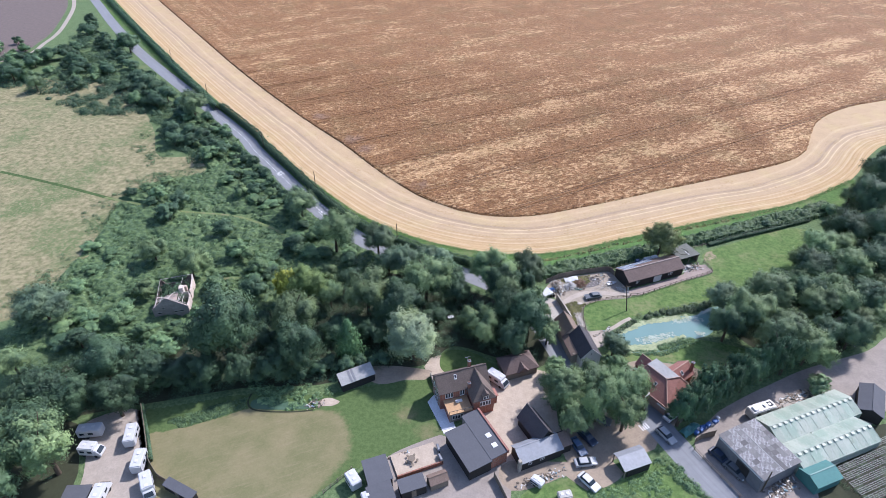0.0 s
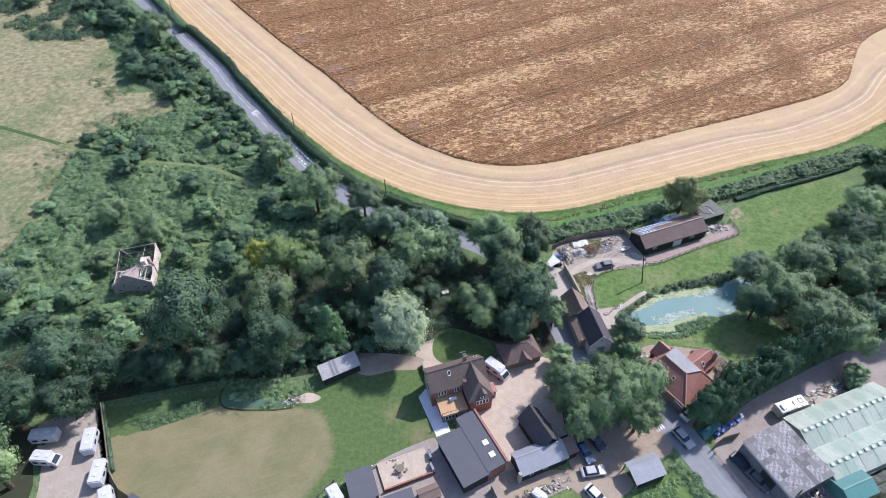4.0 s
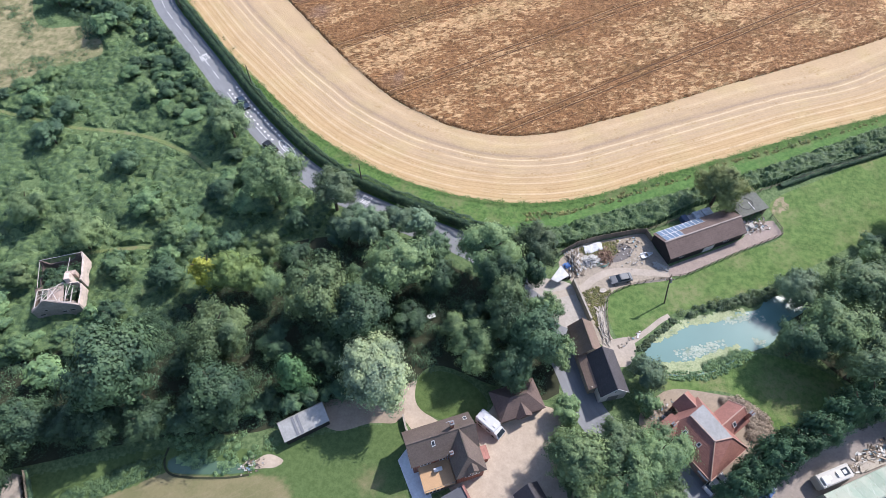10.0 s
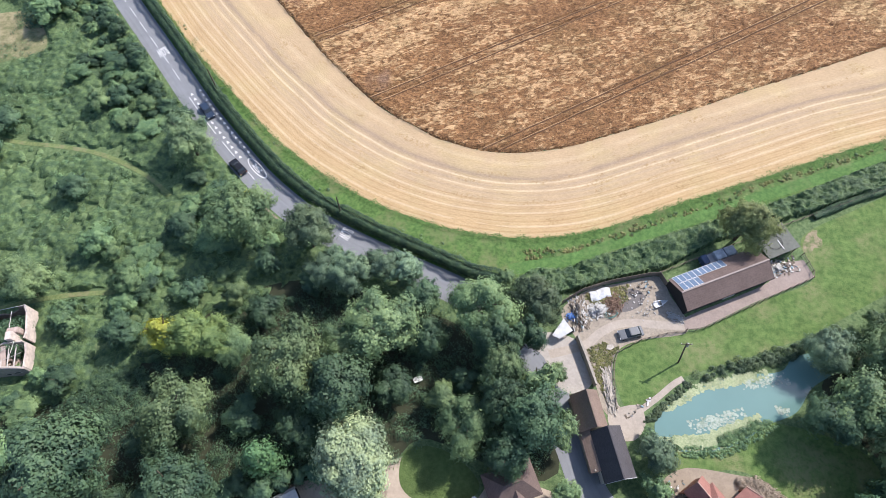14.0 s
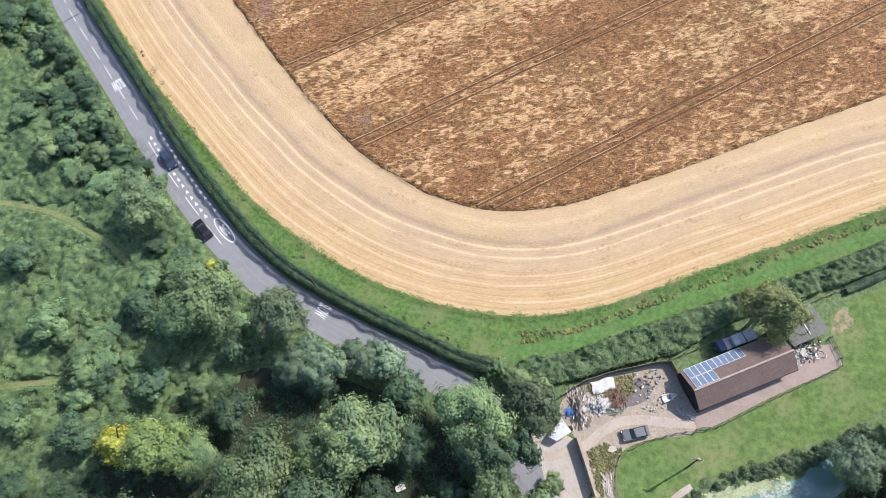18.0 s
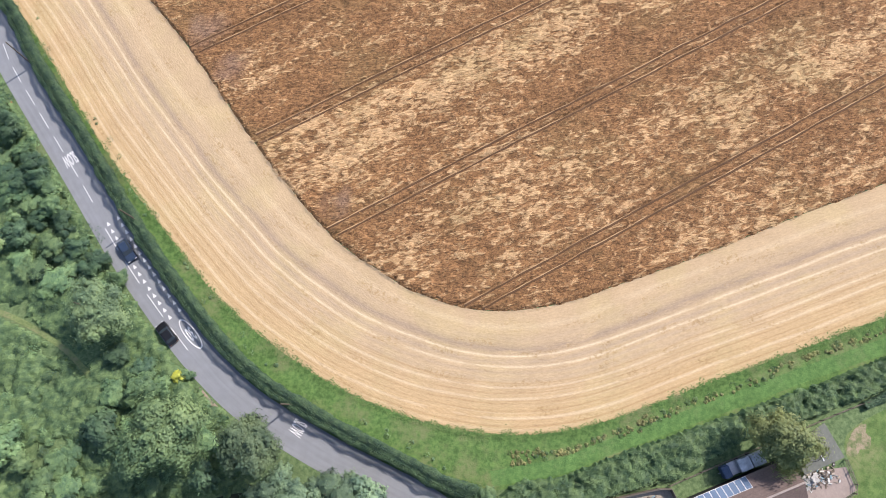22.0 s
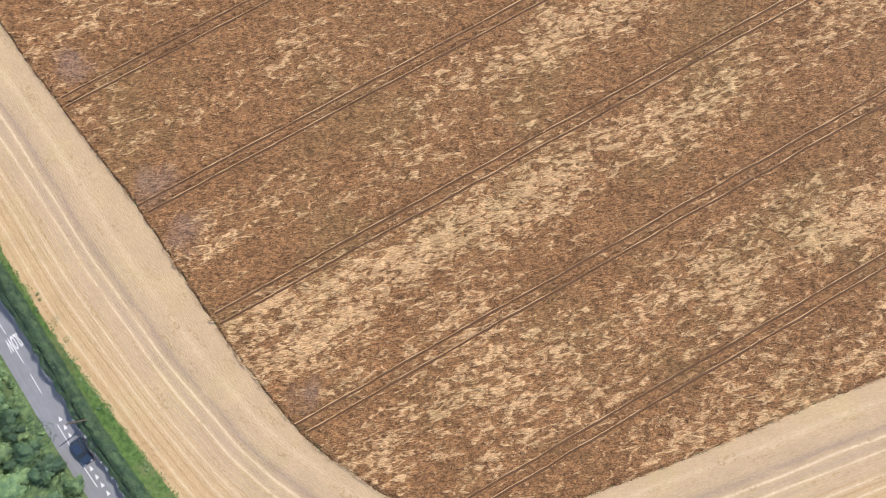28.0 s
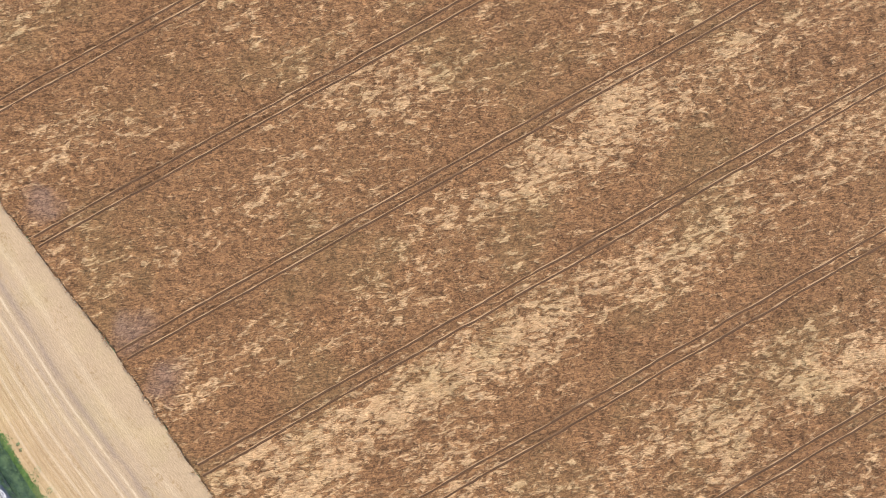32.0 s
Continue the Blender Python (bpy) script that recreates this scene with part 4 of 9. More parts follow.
VERGE_LINE = [(-372, 541), (-277, 418), (-176, 302), (-117, 234.5), (-86.5, 200.6), (-68.5, 180.6), (-44.5, 158), (-27, 145), (-13, 139.6), (2, 137), (14, 139.3), (28, 143.2), (45, 151), (62, 159), (84, 169.5), (106, 179), (127, 194)]
tagged(along("field_verge", smooth_line(VERGE_LINE, 2), 9.5, 0.03, M_VERGE), "bright green grass verge of the field", "verge", kind="structure")
patch("pasture", [(25.4, 119.8), (30.3, 123), (37, 125.2), (40.8, 126), (51.6, 132.2), (62.4, 138), (61.5, 146), (72, 153), (92, 163), (100, 158), (90, 145), (74, 135.5), (60, 127), (46.5, 121), (36.8, 117), (28, 110.5)], 0.02, M_MEADOW, "bright green grazed pasture", "meadow")
patch("pond_lawn", [(30, 106), (33, 104.2), (36, 101), (43, 103), (49, 101.5), (53, 97), (58, 98), (66, 102.5), (64, 108), (50, 111), (38, 107)], 0.025, M_MEADOW, "green lawn south of the pond", "lawn")
patch("scrap_yard_ground", [(19, 122.5), (16.5, 127), (21, 131.5), (27, 133.6), (34.2, 135.6), (36, 132), (38.6, 127.5), (38, 125), (30, 123), (26, 120.5), (25.2, 116), (26, 111.5), (29, 109), (24, 109.8), (22.3, 114.5)], 0.03, M_SCRAPYARD, "dusty bare earth of the yard", "yard")
patch("burnt_patch", [(25.6, 129.0), (27.4, 128.0), (30.4, 129.4), (31.4, 131.6), (29.4, 132.8), (26.8, 131.6)], 0.045, M_ASH, "grey ash of an old bonfire", "ash", 0.8)
patch("lane_court", [(10.2, 121.6), (13.6, 118.4), (15.0, 114.8), (18, 112.6), (21.7, 114.6), (20.0, 119.2), (18.8, 122.2), (14, 123.0)], 0.047, M_COURT, "pale concrete court between the lane and the wall", "court", 1)
tagged(along("yard_track", smooth_line([(14.5, 119.0), (20.5, 121.2), (23.1, 123.6), (26.1, 125.5), (29.7, 126.2), (34.1, 126.2), (38, 126.4)], 1), 1.5, 0.05, M_YARDTRACK), "pale rutted yard track", "track", kind="structure")
tagged(along("pond_bank_path", smooth_line([(25.4, 107.6), (28.0, 109.8), (30.6, 111.8), (33, 113.8), (35.2, 115.8), (37, 117.0)], 0.7), 1.0, 0.06, M_YARDTRACK), "bare dusty strip along the pond bank", "path", kind="structure")
patch("bank_earth", [(24.2, 109.8), (25.2, 106.4), (28.2, 106.0), (30.2, 108.6), (29.6, 111.6), (27, 111.4)], 0.055, M_YARDTRACK, "trodden earth at the end of the barn", "earth", 0.8)
patch("barn_apron", [(38, 125.8), (40.6, 126.2), (51.4, 132.4), (62.5, 138.3), (61.2, 141.6), (57, 140.6), (54, 136.4), (45, 131.5), (38.2, 128)], 0.06, M_CONCRETE, "long concrete apron in front of the barn", "apron", 3)
patch("road_edge_earth", [(-41.2, 143.6), (-39.6, 142.4), (-37.0, 140.4), (-36.4, 139.2), (-38.2, 139.4), (-40.4, 141.4)], 0.045, M_EARTH, "bare tan earth at the road's edge", "earth", 0.7)
patch("worn_ground", [(61.4, 143.6), (62.8, 143.2), (63.6, 144.4), (65.0, 144.6), (65.4, 146.4), (64.6, 147.0), (64.9, 148.4), (63.2, 147.6), (62.0, 145.8)], 0.03, M_WORN, "bare trampled grass beside the shelter", "earth", 0.7)
GARDEN = [(-70, 77.7), (-62, 80), (-52, 83.6), (-47, 84.6), (-33, 85.6), (-24, 89), (-10.4, 92.6), (-8.4, 89), (-10.1, 86), (-5.8, 78.2), (-8, 76.4), (-17.6, 71.6), (-22.2, 68.6), (-28.5, 62.5), (-34, 56), (-57, 56), (-60.2, 63.3), (-62.9, 66.7), (-66.3, 72)]
PARCHED = [(-65.7, 71.3), (-61.4, 73.6), (-56.7, 75.5), (-52.2, 77.7), (-47.6, 80.4), (-44.3, 80.6), (-36.6, 81.1), (-31.3, 81.7), (-28, 81.2), (-26.4, 79.4), (-25, 77.1), (-23.9, 73.8), (-24, 71), (-24.8, 69.3), (-26, 66.6), (-29, 61), (-34, 54), (-57, 54), (-61, 63)]


def build_lawn():
    """One lawn, its middle parched; the drying fades out over a metre or two."""
    x, y = np.meshgrid(np.arange(-71, -5, 0.5), np.arange(55.5, 93.5, 0.5), indexing="ij")
    line = closed_line(PARCHED, 1.0)
    d = np.min(np.hypot(x.ravel()[:, None] - line[None, :, 0], y.ravel()[:, None] - line[None, :, 1]), 1)
    sign = np.where(inside(line, x.ravel(), y.ravel()), 1, -1)
    east = np.clip((x.ravel() + 34) / 8, 0, 1)
    dry = np.clip(0.5 + sign * d / (0.9 + 3.2 * east), 0, 1)
    for bx, by, r in ((-9.2, 78.6, 3.4), (-14, 82.5, 3.0)):
        dry = np.maximum(dry, 0.55 * np.clip(1.4 - np.hypot(x.ravel() - bx, y.ravel() - by) / r, 0, 1))
    faces = np.asarray(grid_faces(*x.shape))
    cx, cy = x.ravel()[faces].mean(1), y.ravel()[faces].mean(1)
    faces = faces[inside(np.array(GARDEN), cx, cy)]
    me = raw_mesh("garden_lawn", np.stack([x.ravel(), y.ravel(), np.full(x.size, 0.03)], 1), faces, M_YARDLAWN)
    me.attributes.new("parched", "FLOAT", "POINT").data.foreach_set("value", dry.astype(np.float32))
    tagged(new("garden_lawn", me), "mown garden lawn with a parched brown middle", "lawn", kind="structure")


build_lawn()
patch("forecourt", [(-12, 96), (-8.6, 100), (-5.9, 94), (-2, 93), (3, 93.6), (5, 96.8), (15, 97.2), (18, 91), (17, 86), (17.5, 82), (18.5, 78.4), (12, 76), (8.2, 72.6), (6.0, 72.2), (-1.0, 82.0), (-6.5, 89)], 0.03, M_DRIVE, "pale pinkish gravel drive", "drive", 2)
patch("parking_ground", [(17.5, 79), (19, 86), (26, 90.5), (33, 87), (36.5, 80.5), (33.5, 77.8), (27, 75.5), (25.5, 70), (22.4, 68.2), (19.8, 72), (18, 75)], 0.035, M_EARTH, "dusty ground under the trees", "yard", 2)
patch("works_yard", [(43.5, 80), (49, 88), (55.5, 93), (64.5, 98.6), (74, 104), (90, 111), (98, 116), (98, 100), (84, 92), (62, 70), (53, 62), (49, 70)], 0.02, M_YARD, "worn brown-grey yard between the sheds", "yard", 2)
patch("shed_yard", [(7.1, 73.3), (5.2, 70), (7.7, 67.2), (13, 68.7), (17.9, 71.2), (20.2, 69.4), (21.6, 68.5), (25.5, 69.9), (28.8, 72.8), (27.1, 75.2), (17.1, 74.2)], 0.045, M_EARTH, "trodden earth in front of the sheds", "yard", 1.5)
patch("shed_court", [(-19, 65.4), (-16, 72.2), (-6.5, 78.1), (-5.2, 77.7), (-1.7, 72), (5.7, 72.4), (7.6, 66), (4, 60), (-4, 56), (-16, 57)], 0.042, M_YARD, "cluttered dark yard between the sheds", "yard", 1.5)
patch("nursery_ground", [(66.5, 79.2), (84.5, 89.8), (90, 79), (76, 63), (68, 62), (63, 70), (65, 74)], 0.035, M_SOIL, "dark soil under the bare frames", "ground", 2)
patch("bungalow_plot", [(29.5, 96), (32, 100), (36, 102.6), (43.4, 102.4), (48, 101.6), (51.4, 98.6), (52.2, 95), (49.5, 91), (44.5, 88), (40.5, 84.8), (37.5, 86), (33.5, 90.5)], 0.035, M_EARTH, "bare sandy soil round the new bungalow", "plot", 1.2)
patch("van_park", [(-79, 73.6), (-69.2, 78), (-61, 65), (-58.6, 63), (-57, 52), (-71, 52), (-71.5, 60), (-74.5, 67)], 0.03, M_TRACK, "pale dusty van park", "yard", 2)
patch("woodland_floor", [(-96, 72), (-70, 79.5), (-50, 86), (-34, 88.5), (-24, 94), (-12, 96.5), (-6, 103), (4, 100.5), (14, 98.5), (16.5, 103), (11.5, 114), (3, 121), (-12, 126), (-28, 129), (-42, 124), (-54, 112), (-68, 103), (-90, 92)], 0.015, M_SOIL, "leaf litter under the trees, darkened for their shade", "woodland floor", 2)
patch("woodland_floor", [(-106, 44), (-72.5, 44), (-72.8, 60), (-76, 67), (-80.5, 73.5), (-98, 73)], 0.018, M_SOIL, "leaf litter beside the van park, darkened for tree shade", "woodland floor", 2)
patch("woodland_floor", [(62, 112), (68, 106), (74, 105.5), (84, 110), (96, 122), (104, 136), (112, 152), (106, 158), (92, 140), (78, 131), (66, 124), (60, 118)], 0.03, M_SOIL, "leaf litter under the eastern wood, darkened for its shade", "woodland floor", 2)
patch("shed_path", [(-26.0, 92.3), (-24.4, 94.7), (-18.8, 95.5), (-13.2, 95.3), (-10.1, 94.7), (-11.3, 92.2), (-15.5, 91.7), (-21.0, 89.9)], 0.045, M_EARTH, "trodden brown earth between shed and drive", "path", 0.8)
patch("round_lawn", [(-8.7, 98), (-8, 95.5), (-5.7, 93.9), (-2, 93.4), (1.8, 94), (4, 97), (0.5, 100.5), (-4, 102), (-8, 101)], 0.05, M_GARDEN, "small rounded lawn behind the house", "lawn", 0.8)
patch("terrace", [(-10.1, 86.1), (-8.3, 89.2), (-6.6, 87.2), (-4.2, 81.5), (-3.4, 79.6), (-5.8, 78.3)], 0.06, M_PAVING, "pale paved terrace beside the house", "terrace", 40)
patch("front_grass", [(9.5, 66.5), (14, 69), (19.5, 71.2), (22, 68.4), (26, 70), (30, 72.6), (34.4, 75.6), (38.2, 75.8), (41, 69.5), (44, 62), (30, 50), (5, 52)], 0.02, M_MEADOW, "grass plots beside the road", "lawn", 2)
for pts in ([(-125, 159.4), (-112, 156.5), (-102, 154.6), (-94.8, 153.6), (-84.8, 153.3), (-75.7, 152), (-65.9, 148), (-60, 144)], [(-171.2, 172.4), (-156, 168.6), (-138.5, 163.7), (-120.5, 158.2)], [(-84, 117.6), (-77.9, 119.9), (-71.1, 121.8), (-63.5, 123.1)]):
    tagged(along("mown_path", smooth_line(pts, 1), 1.3 if pts[0][0] < -130 else 0.9, 0.045 if pts[0][0] < -130 else 0.055, M_ROUGHLINE if pts[0][0] < -130 else M_PATHGRASS), "narrow trodden path in the long grass", "path", kind="structure")


# ---- pond ----
def water_mat(name, colour):
    m = Mat(name, 0.08)
    m.b.inputs["Specular IOR Level"].default_value = 0.5
    m.bump(m.noise(3.0, 2), 0.03, 0.02)
    return m.done(m.vary(colour, m.noise(0.15, 3), 0.12))


M_WATER = water_mat("cloudy_blue_water", (0.128, 0.226, 0.208))
M_POOL = water_mat("dark_green_water", (0.074, 0.126, 0.0814))
M_ALGAE = grass_mat("pond_algae", (0.235, 0.280, 0.150), (0.350, 0.380, 0.235), (0.13, 0.185, 0.09), 0.52, 0.68, 3.0, 0.5)
POND_EDGE = [(31.7, 108.9), (34, 112.3), (40.9, 116.3), (47.3, 118.6), (53.5, 119.8), (56.2, 122.6), (61, 123.6), (63, 121), (58.3, 117.4), (54.9, 113), (50, 110.6), (46.7, 108.3), (41.5, 105.7), (34.7, 105.1), (32.4, 106.6)]
patch("pond", POND_EDGE, 0.05, M_WATER, "cloudy pale blue pond water", "water", 0.7)
patch("pond", [(74, 129), (78, 133.5), (83, 134.5), (86, 131), (80, 127.5)], 0.05, M_WATER, "second small pond glimpsed between trees", "water", 0.7)
algae_rng = np.random.default_rng(8)


def pad_mesh(name, centre, spread, count, turn, material, size=(0.12, 0.45)):
    """Floating mats and pads: many flat irregular discs with a thickness."""
    vs, fs = [], []
    c, s = math.cos(radians(turn)), math.sin(radians(turn))
    for k in range(count):
        u, v = algae_rng.normal(size=2)
        u, v = np.clip(u, -1.9, 1.9) * spread[0], np.clip(v, -1.6, 1.6) * spread[1]
        x, y, r = centre[0] + c * u - s * v, centre[1] + s * u + c * v, algae_rng.uniform(*size)
        n, base = 7, len(vs)
        for i in range(n):
            a = 2 * math.pi * i / n
            q = r * algae_rng.uniform(0.6, 1.25)
            vs.append((x + q * math.cos(a) * 1.3, y + q * math.sin(a), 0.062 + 0.02 * algae_rng.random()))
        fs.append(tuple(range(base, base + n)))
    me = bpy.data.meshes.new(name)
    me.from_pydata(vs, [], fs)
    me.materials.append(material)
    return tagged(new(name, me), "pale yellow-green algae mats and lily pads on the pond", "algae", kind="stuff")


pad_mesh("pond_algae", (37.6, 106.6), (2.6, 0.6), 420, 8, M_ALGAE)
pad_mesh("pond_algae", (43.0, 108.6), (2.4, 0.55), 420, 26, M_ALGAE, (0.1, 0.38))
pad_mesh("pond_algae", (47.0, 110.6), (1.2, 0.35), 120, 28, M_ALGAE, (0.1, 0.34))
pad_mesh("pond_algae", (44.5, 117.2), (3.6, 0.45), 330, 17, M_ALGAE, (0.1, 0.35))
pad_mesh("pond_algae", (36.2, 113.2), (1.6, 0.35), 120, 32, M_ALGAE, (0.1, 0.35))
M_PAD = grass_mat("lily_pads", (0.21, 0.27, 0.21), (0.38, 0.42, 0.36), (0.12, 0.18, 0.11), 0.52, 0.68, 3.0, 0.5)
pad_mesh("lily_pads", (42.0, 110.5), (2.5, 0.62), 210, 19, M_PAD, (0.10, 0.26))
pad_mesh("lily_pads", (50.4, 117.7), (2.2, 0.6), 130, 14, M_PAD, (0.10, 0.26))
pad_mesh("lily_pads", (52.8, 113.1), (0.55, 0.4), 34, 0, M_PAD, (0.12, 0.3))
patch("garden_pond", [(-46.4, 80.9), (-47.2, 82.4), (-45.3, 83.6), (-40.5, 83.2), (-37.2, 83.4), (-34.6, 82.9), (-34.5, 81.9), (-38.8, 81.2), (-43.1, 80.8)], 0.06, M_POOL, "small dark green garden pond", "water", 0.6)
patch("pond_beach", [(-33.7, 82.6), (-32.6, 84.4), (-30.9, 85.1), (-28.6, 84.3), (-29.6, 83.2), (-31.6, 82.8)], 0.065, M_DRIVE, "sandy patch beside the garden pond", "path", 0.5)
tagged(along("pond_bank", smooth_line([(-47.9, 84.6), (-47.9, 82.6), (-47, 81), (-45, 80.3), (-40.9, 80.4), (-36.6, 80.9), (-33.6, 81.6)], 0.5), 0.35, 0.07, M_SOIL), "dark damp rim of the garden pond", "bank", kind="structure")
pad_mesh("pond_algae", (-44.1, 83.0), (0.9, 0.5), 110, 10, LEAF["light"], (0.15, 0.4))
pad_mesh("pond_algae", (-37.2, 82.9), (0.9, 0.25), 50, 4, LEAF["light"], (0.12, 0.3))


road_n = normals_2d(road_line)
road_s = np.r_[0, np.cumsum(np.linalg.norm(np.diff(road_line, axis=0), axis=1))]


def on_road(s, off):
    """A point on the road by its length along it and its distance to the left, and the heading there in degrees."""
    x, y = np.interp(s, road_s, road_line[:, 0]), np.interp(s, road_s, road_line[:, 1])
    nx, ny = np.interp(s, road_s, road_n[:, 0]), np.interp(s, road_s, road_n[:, 1])
    return x + nx * off, y + ny * off, math.degrees(math.atan2(-nx, ny))


# ---- undergrowth, hedges, verges: leaf sprays over uneven ground ----
def road_gap(x, y):
    return np.min(np.hypot(road_line[None, ::3, 0] - x[:, None], road_line[None, ::3, 1] - y[:, None]), 1)


FOOTPATH = np.vstack([smooth_line(q, 0.7) for q in ([(-125, 159.4), (-112, 156.5), (-102, 154.6), (-94.8, 153.6), (-84.8, 153.3), (-75.7, 152), (-65.9, 148), (-60, 144)], [(-84, 117.6), (-77.9, 119.9), (-71.1, 121.8), (-63.5, 123.1)])])


def clumps(name, poly, count, seed, material, label, radius=(0.5, 1.5), height=(0.35, 1.1), cards=60, size=0.17, patchy=0.45, clear=3.6):
    """Weeds and low shrubs scattered over a region: each clump a dome of leaf sprays."""
    rng = np.random.default_rng(seed)
    poly = np.asarray(poly, float)
    lo, hi = poly.min(0), poly.max(0)
    x, y = rng.uniform(lo[0], hi[0], count * 5), rng.uniform(lo[1], hi[1], count * 5)
    keep = inside(poly, x, y) & (value_noise(x + 500, y + 500, 7.0, seed) * 0.7 + value_noise(x + 500, y + 500, 2.6, seed + 1) * 0.3 > patchy)
    x, y = x[keep], y[keep]
    ok = (road_gap(x, y) > clear) & (np.min(np.hypot(FOOTPATH[None, :, 0] - x[:, None], FOOTPATH[None, :, 1] - y[:, None]), 1) > 0.7 + radius[1] * 0.7)
    x, y = x[ok][:count], y[ok][:count]
    cards, size = int(cards * 2.6), size * 0.66
    n = len(x)
    r, h = rng.uniform(*radius, n), rng.uniform(*height, n)
    q = rng.normal(size=(n, cards, 3))
    q[..., 2] = np.abs(q[..., 2])
    q /= np.linalg.norm(q, axis=2)[..., None]
    grow = rng.uniform(0.7, 1.1, (n, cards))
    pos = np.stack([x[:, None] + q[..., 0] * r[:, None] * grow, y[:, None] + q[..., 1] * r[:, None] * grow, 0.03 + q[..., 2] * h[:, None] * grow], -1)
    nor = q + rng.normal(size=q.shape) * 0.22 + np.array([0, 0, 0.3])
    nor /= np.linalg.norm(nor, axis=2)[..., None]
    v = leaf_cards(pos.reshape(-1, 3), nor.reshape(-1, 3), size, rng)
    return tagged(new(name, raw_mesh(name, v, np.arange(len(v)).reshape(-1, 3), material)), label, "undergrowth", kind="stuff")


def thicket_cover(name, poly, seed, material, label, rise=1.2, per_metre=42, size=0.105, low=0.30, clear=3.6, cell=4.2):
    """A closed mass of brambles and weeds: a lumpy skin over the ground, clothed in leaf sprays, with hollows where the ground shows."""
    rng = np.random.default_rng(seed)
    poly = np.asarray(poly, float)
    lo, hi, step = poly.min(0) - 1, poly.max(0) + 1, 0.45

    def height(x, y):
        lump = 0.44 * value_noise(x + 700, y + 700, cell, seed) + 0.34 * value_noise(x + 700, y + 700, cell * 0.42, seed + 1) + 0.22 * value_noise(x + 700, y + 700, cell * 0.19, seed + 2)
        return rise * np.sign(lump - low) * np.sqrt(np.abs(lump - low) / (1 - low))

    def open_ground(x, y):
        ok = inside(poly, x, y)
        ok[ok] &= (road_gap(x[ok], y[ok]) > clear) & (np.min(np.hypot(FOOTPATH[None, :, 0] - x[ok][:, None], FOOTPATH[None, :, 1] - y[ok][:, None]), 1) > 1.0)
        return ok

    gx, gy = np.meshgrid(np.arange(lo[0], hi[0], step), np.arange(lo[1], hi[1], step), indexing="ij")
    shape = gx.shape
    gx, gy = gx.ravel() + rng.uniform(-0.12, 0.12, gx.size), gy.ravel() + rng.uniform(-0.12, 0.12, gx.size)
    gz = np.where(open_ground(gx, gy), height(gx, gy), -0.4)
    skin = np.stack([gx, gy, np.maximum(gz, -0.15)], 1)
    quads = grid_faces(*shape)
    quads = quads[np.max(gz[quads], 1) > 0.02]
    count = int((hi - lo).prod() * per_metre)
    x, y = rng.uniform(lo[0], hi[0], count), rng.uniform(lo[1], hi[1], count)
    keep = open_ground(x, y)
    x, y = x[keep], y[keep]
    z = height(x, y)
    x, y, z = x[z > 0.03], y[z > 0.03], z[z > 0.03]
    nor = np.stack([height(x - 0.2, y) - height(x + 0.2, y), height(x, y - 0.2) - height(x, y + 0.2), np.full(len(x), 0.5)], 1)
    nor /= np.linalg.norm(nor, axis=1)[:, None]
    nor += rng.normal(size=nor.shape) * 0.30
    nor /= np.linalg.norm(nor, axis=1)[:, None]
    v = leaf_cards(np.stack([x, y, z + rng.uniform(0.0, 0.16, len(x))], 1), nor, size, rng)
    faces = np.vstack([np.arange(len(v)).reshape(-1, 3), len(v) + np.vstack([quads[:, [0, 1, 2]], quads[:, [0, 2, 3]]])])
    return tagged(new(name, raw_mesh(name, np.vstack([v, skin]), faces, material)), label, "undergrowth", kind="stuff")


SCRUB_AREA = [(-112, 92), (-114, 140), (-120, 160), (-98, 180), (-112, 200), (-130, 222), (-120, 232), (-92, 199), (-62, 164), (-48, 150), (-30, 137), (-34, 126), (-52, 112), (-66, 103), (-90, 92)]
WOOD_AREA = [(-100, 70), (-72, 79), (-50, 87), (-33, 89), (-22, 95), (-9, 99), (-4, 104), (4, 101), (13, 99), (15, 106), (10, 116), (1, 124), (-20, 128), (-40, 124), (-56, 112), (-70, 100), (-100, 90)]
EAST_AREA = [(64, 112), (68, 106.5), (76, 106), (88, 112), (99, 122), (106, 138), (122, 160), (140, 190), (158, 212), (150, 222), (128, 192), (108, 172), (96, 152), (80, 136), (68, 127), (63, 119)]
thicket_cover("undergrowth", SCRUB_AREA, 21, LEAF["bramble"], "closed mass of rank green weeds and brambles", 1.5, 40, 0.105, 0.36)
clumps("undergrowth", SCRUB_AREA, 260, 22, LEAF["bush"], "lighter green bracken and nettles", (0.6, 1.8), (0.6, 1.6), 90, 0.15, 0.52)
clumps("undergrowth", SCRUB_AREA, 240, 23, LEAF["dark2"], "dark bramble thickets", (0.8, 2.0), (0.8, 1.9), 60, 0.17, 0.52)
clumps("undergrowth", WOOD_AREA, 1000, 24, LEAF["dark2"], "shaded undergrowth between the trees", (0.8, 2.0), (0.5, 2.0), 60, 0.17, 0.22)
clumps("undergrowth", EAST_AREA, 900, 25, LEAF["mid"], "undergrowth of the eastern wood", (0.8, 2.2), (0.6, 2.4), 56, 0.22, 0.35)
BRAMBLE = [(8, 131.6), (13, 129.6), (20, 131.8), (27, 134.6), (35.5, 137.4), (45, 143.8), (64, 152), (72, 156), (96, 166), (112, 175), (108, 179), (90, 170), (71.7, 160.6), (59.8, 154.6), (45.2, 148.2), (35.7, 144.0), (26.5, 139.9), (17.4, 135.6), (11, 134.4)]
thicket_cover("bramble_bank", BRAMBLE, 26, LEAF["bramble"], "dense bank of brambles and nettles behind the barn", 2.1, 56, 0.10, 0.20, 3.6, 2.4)
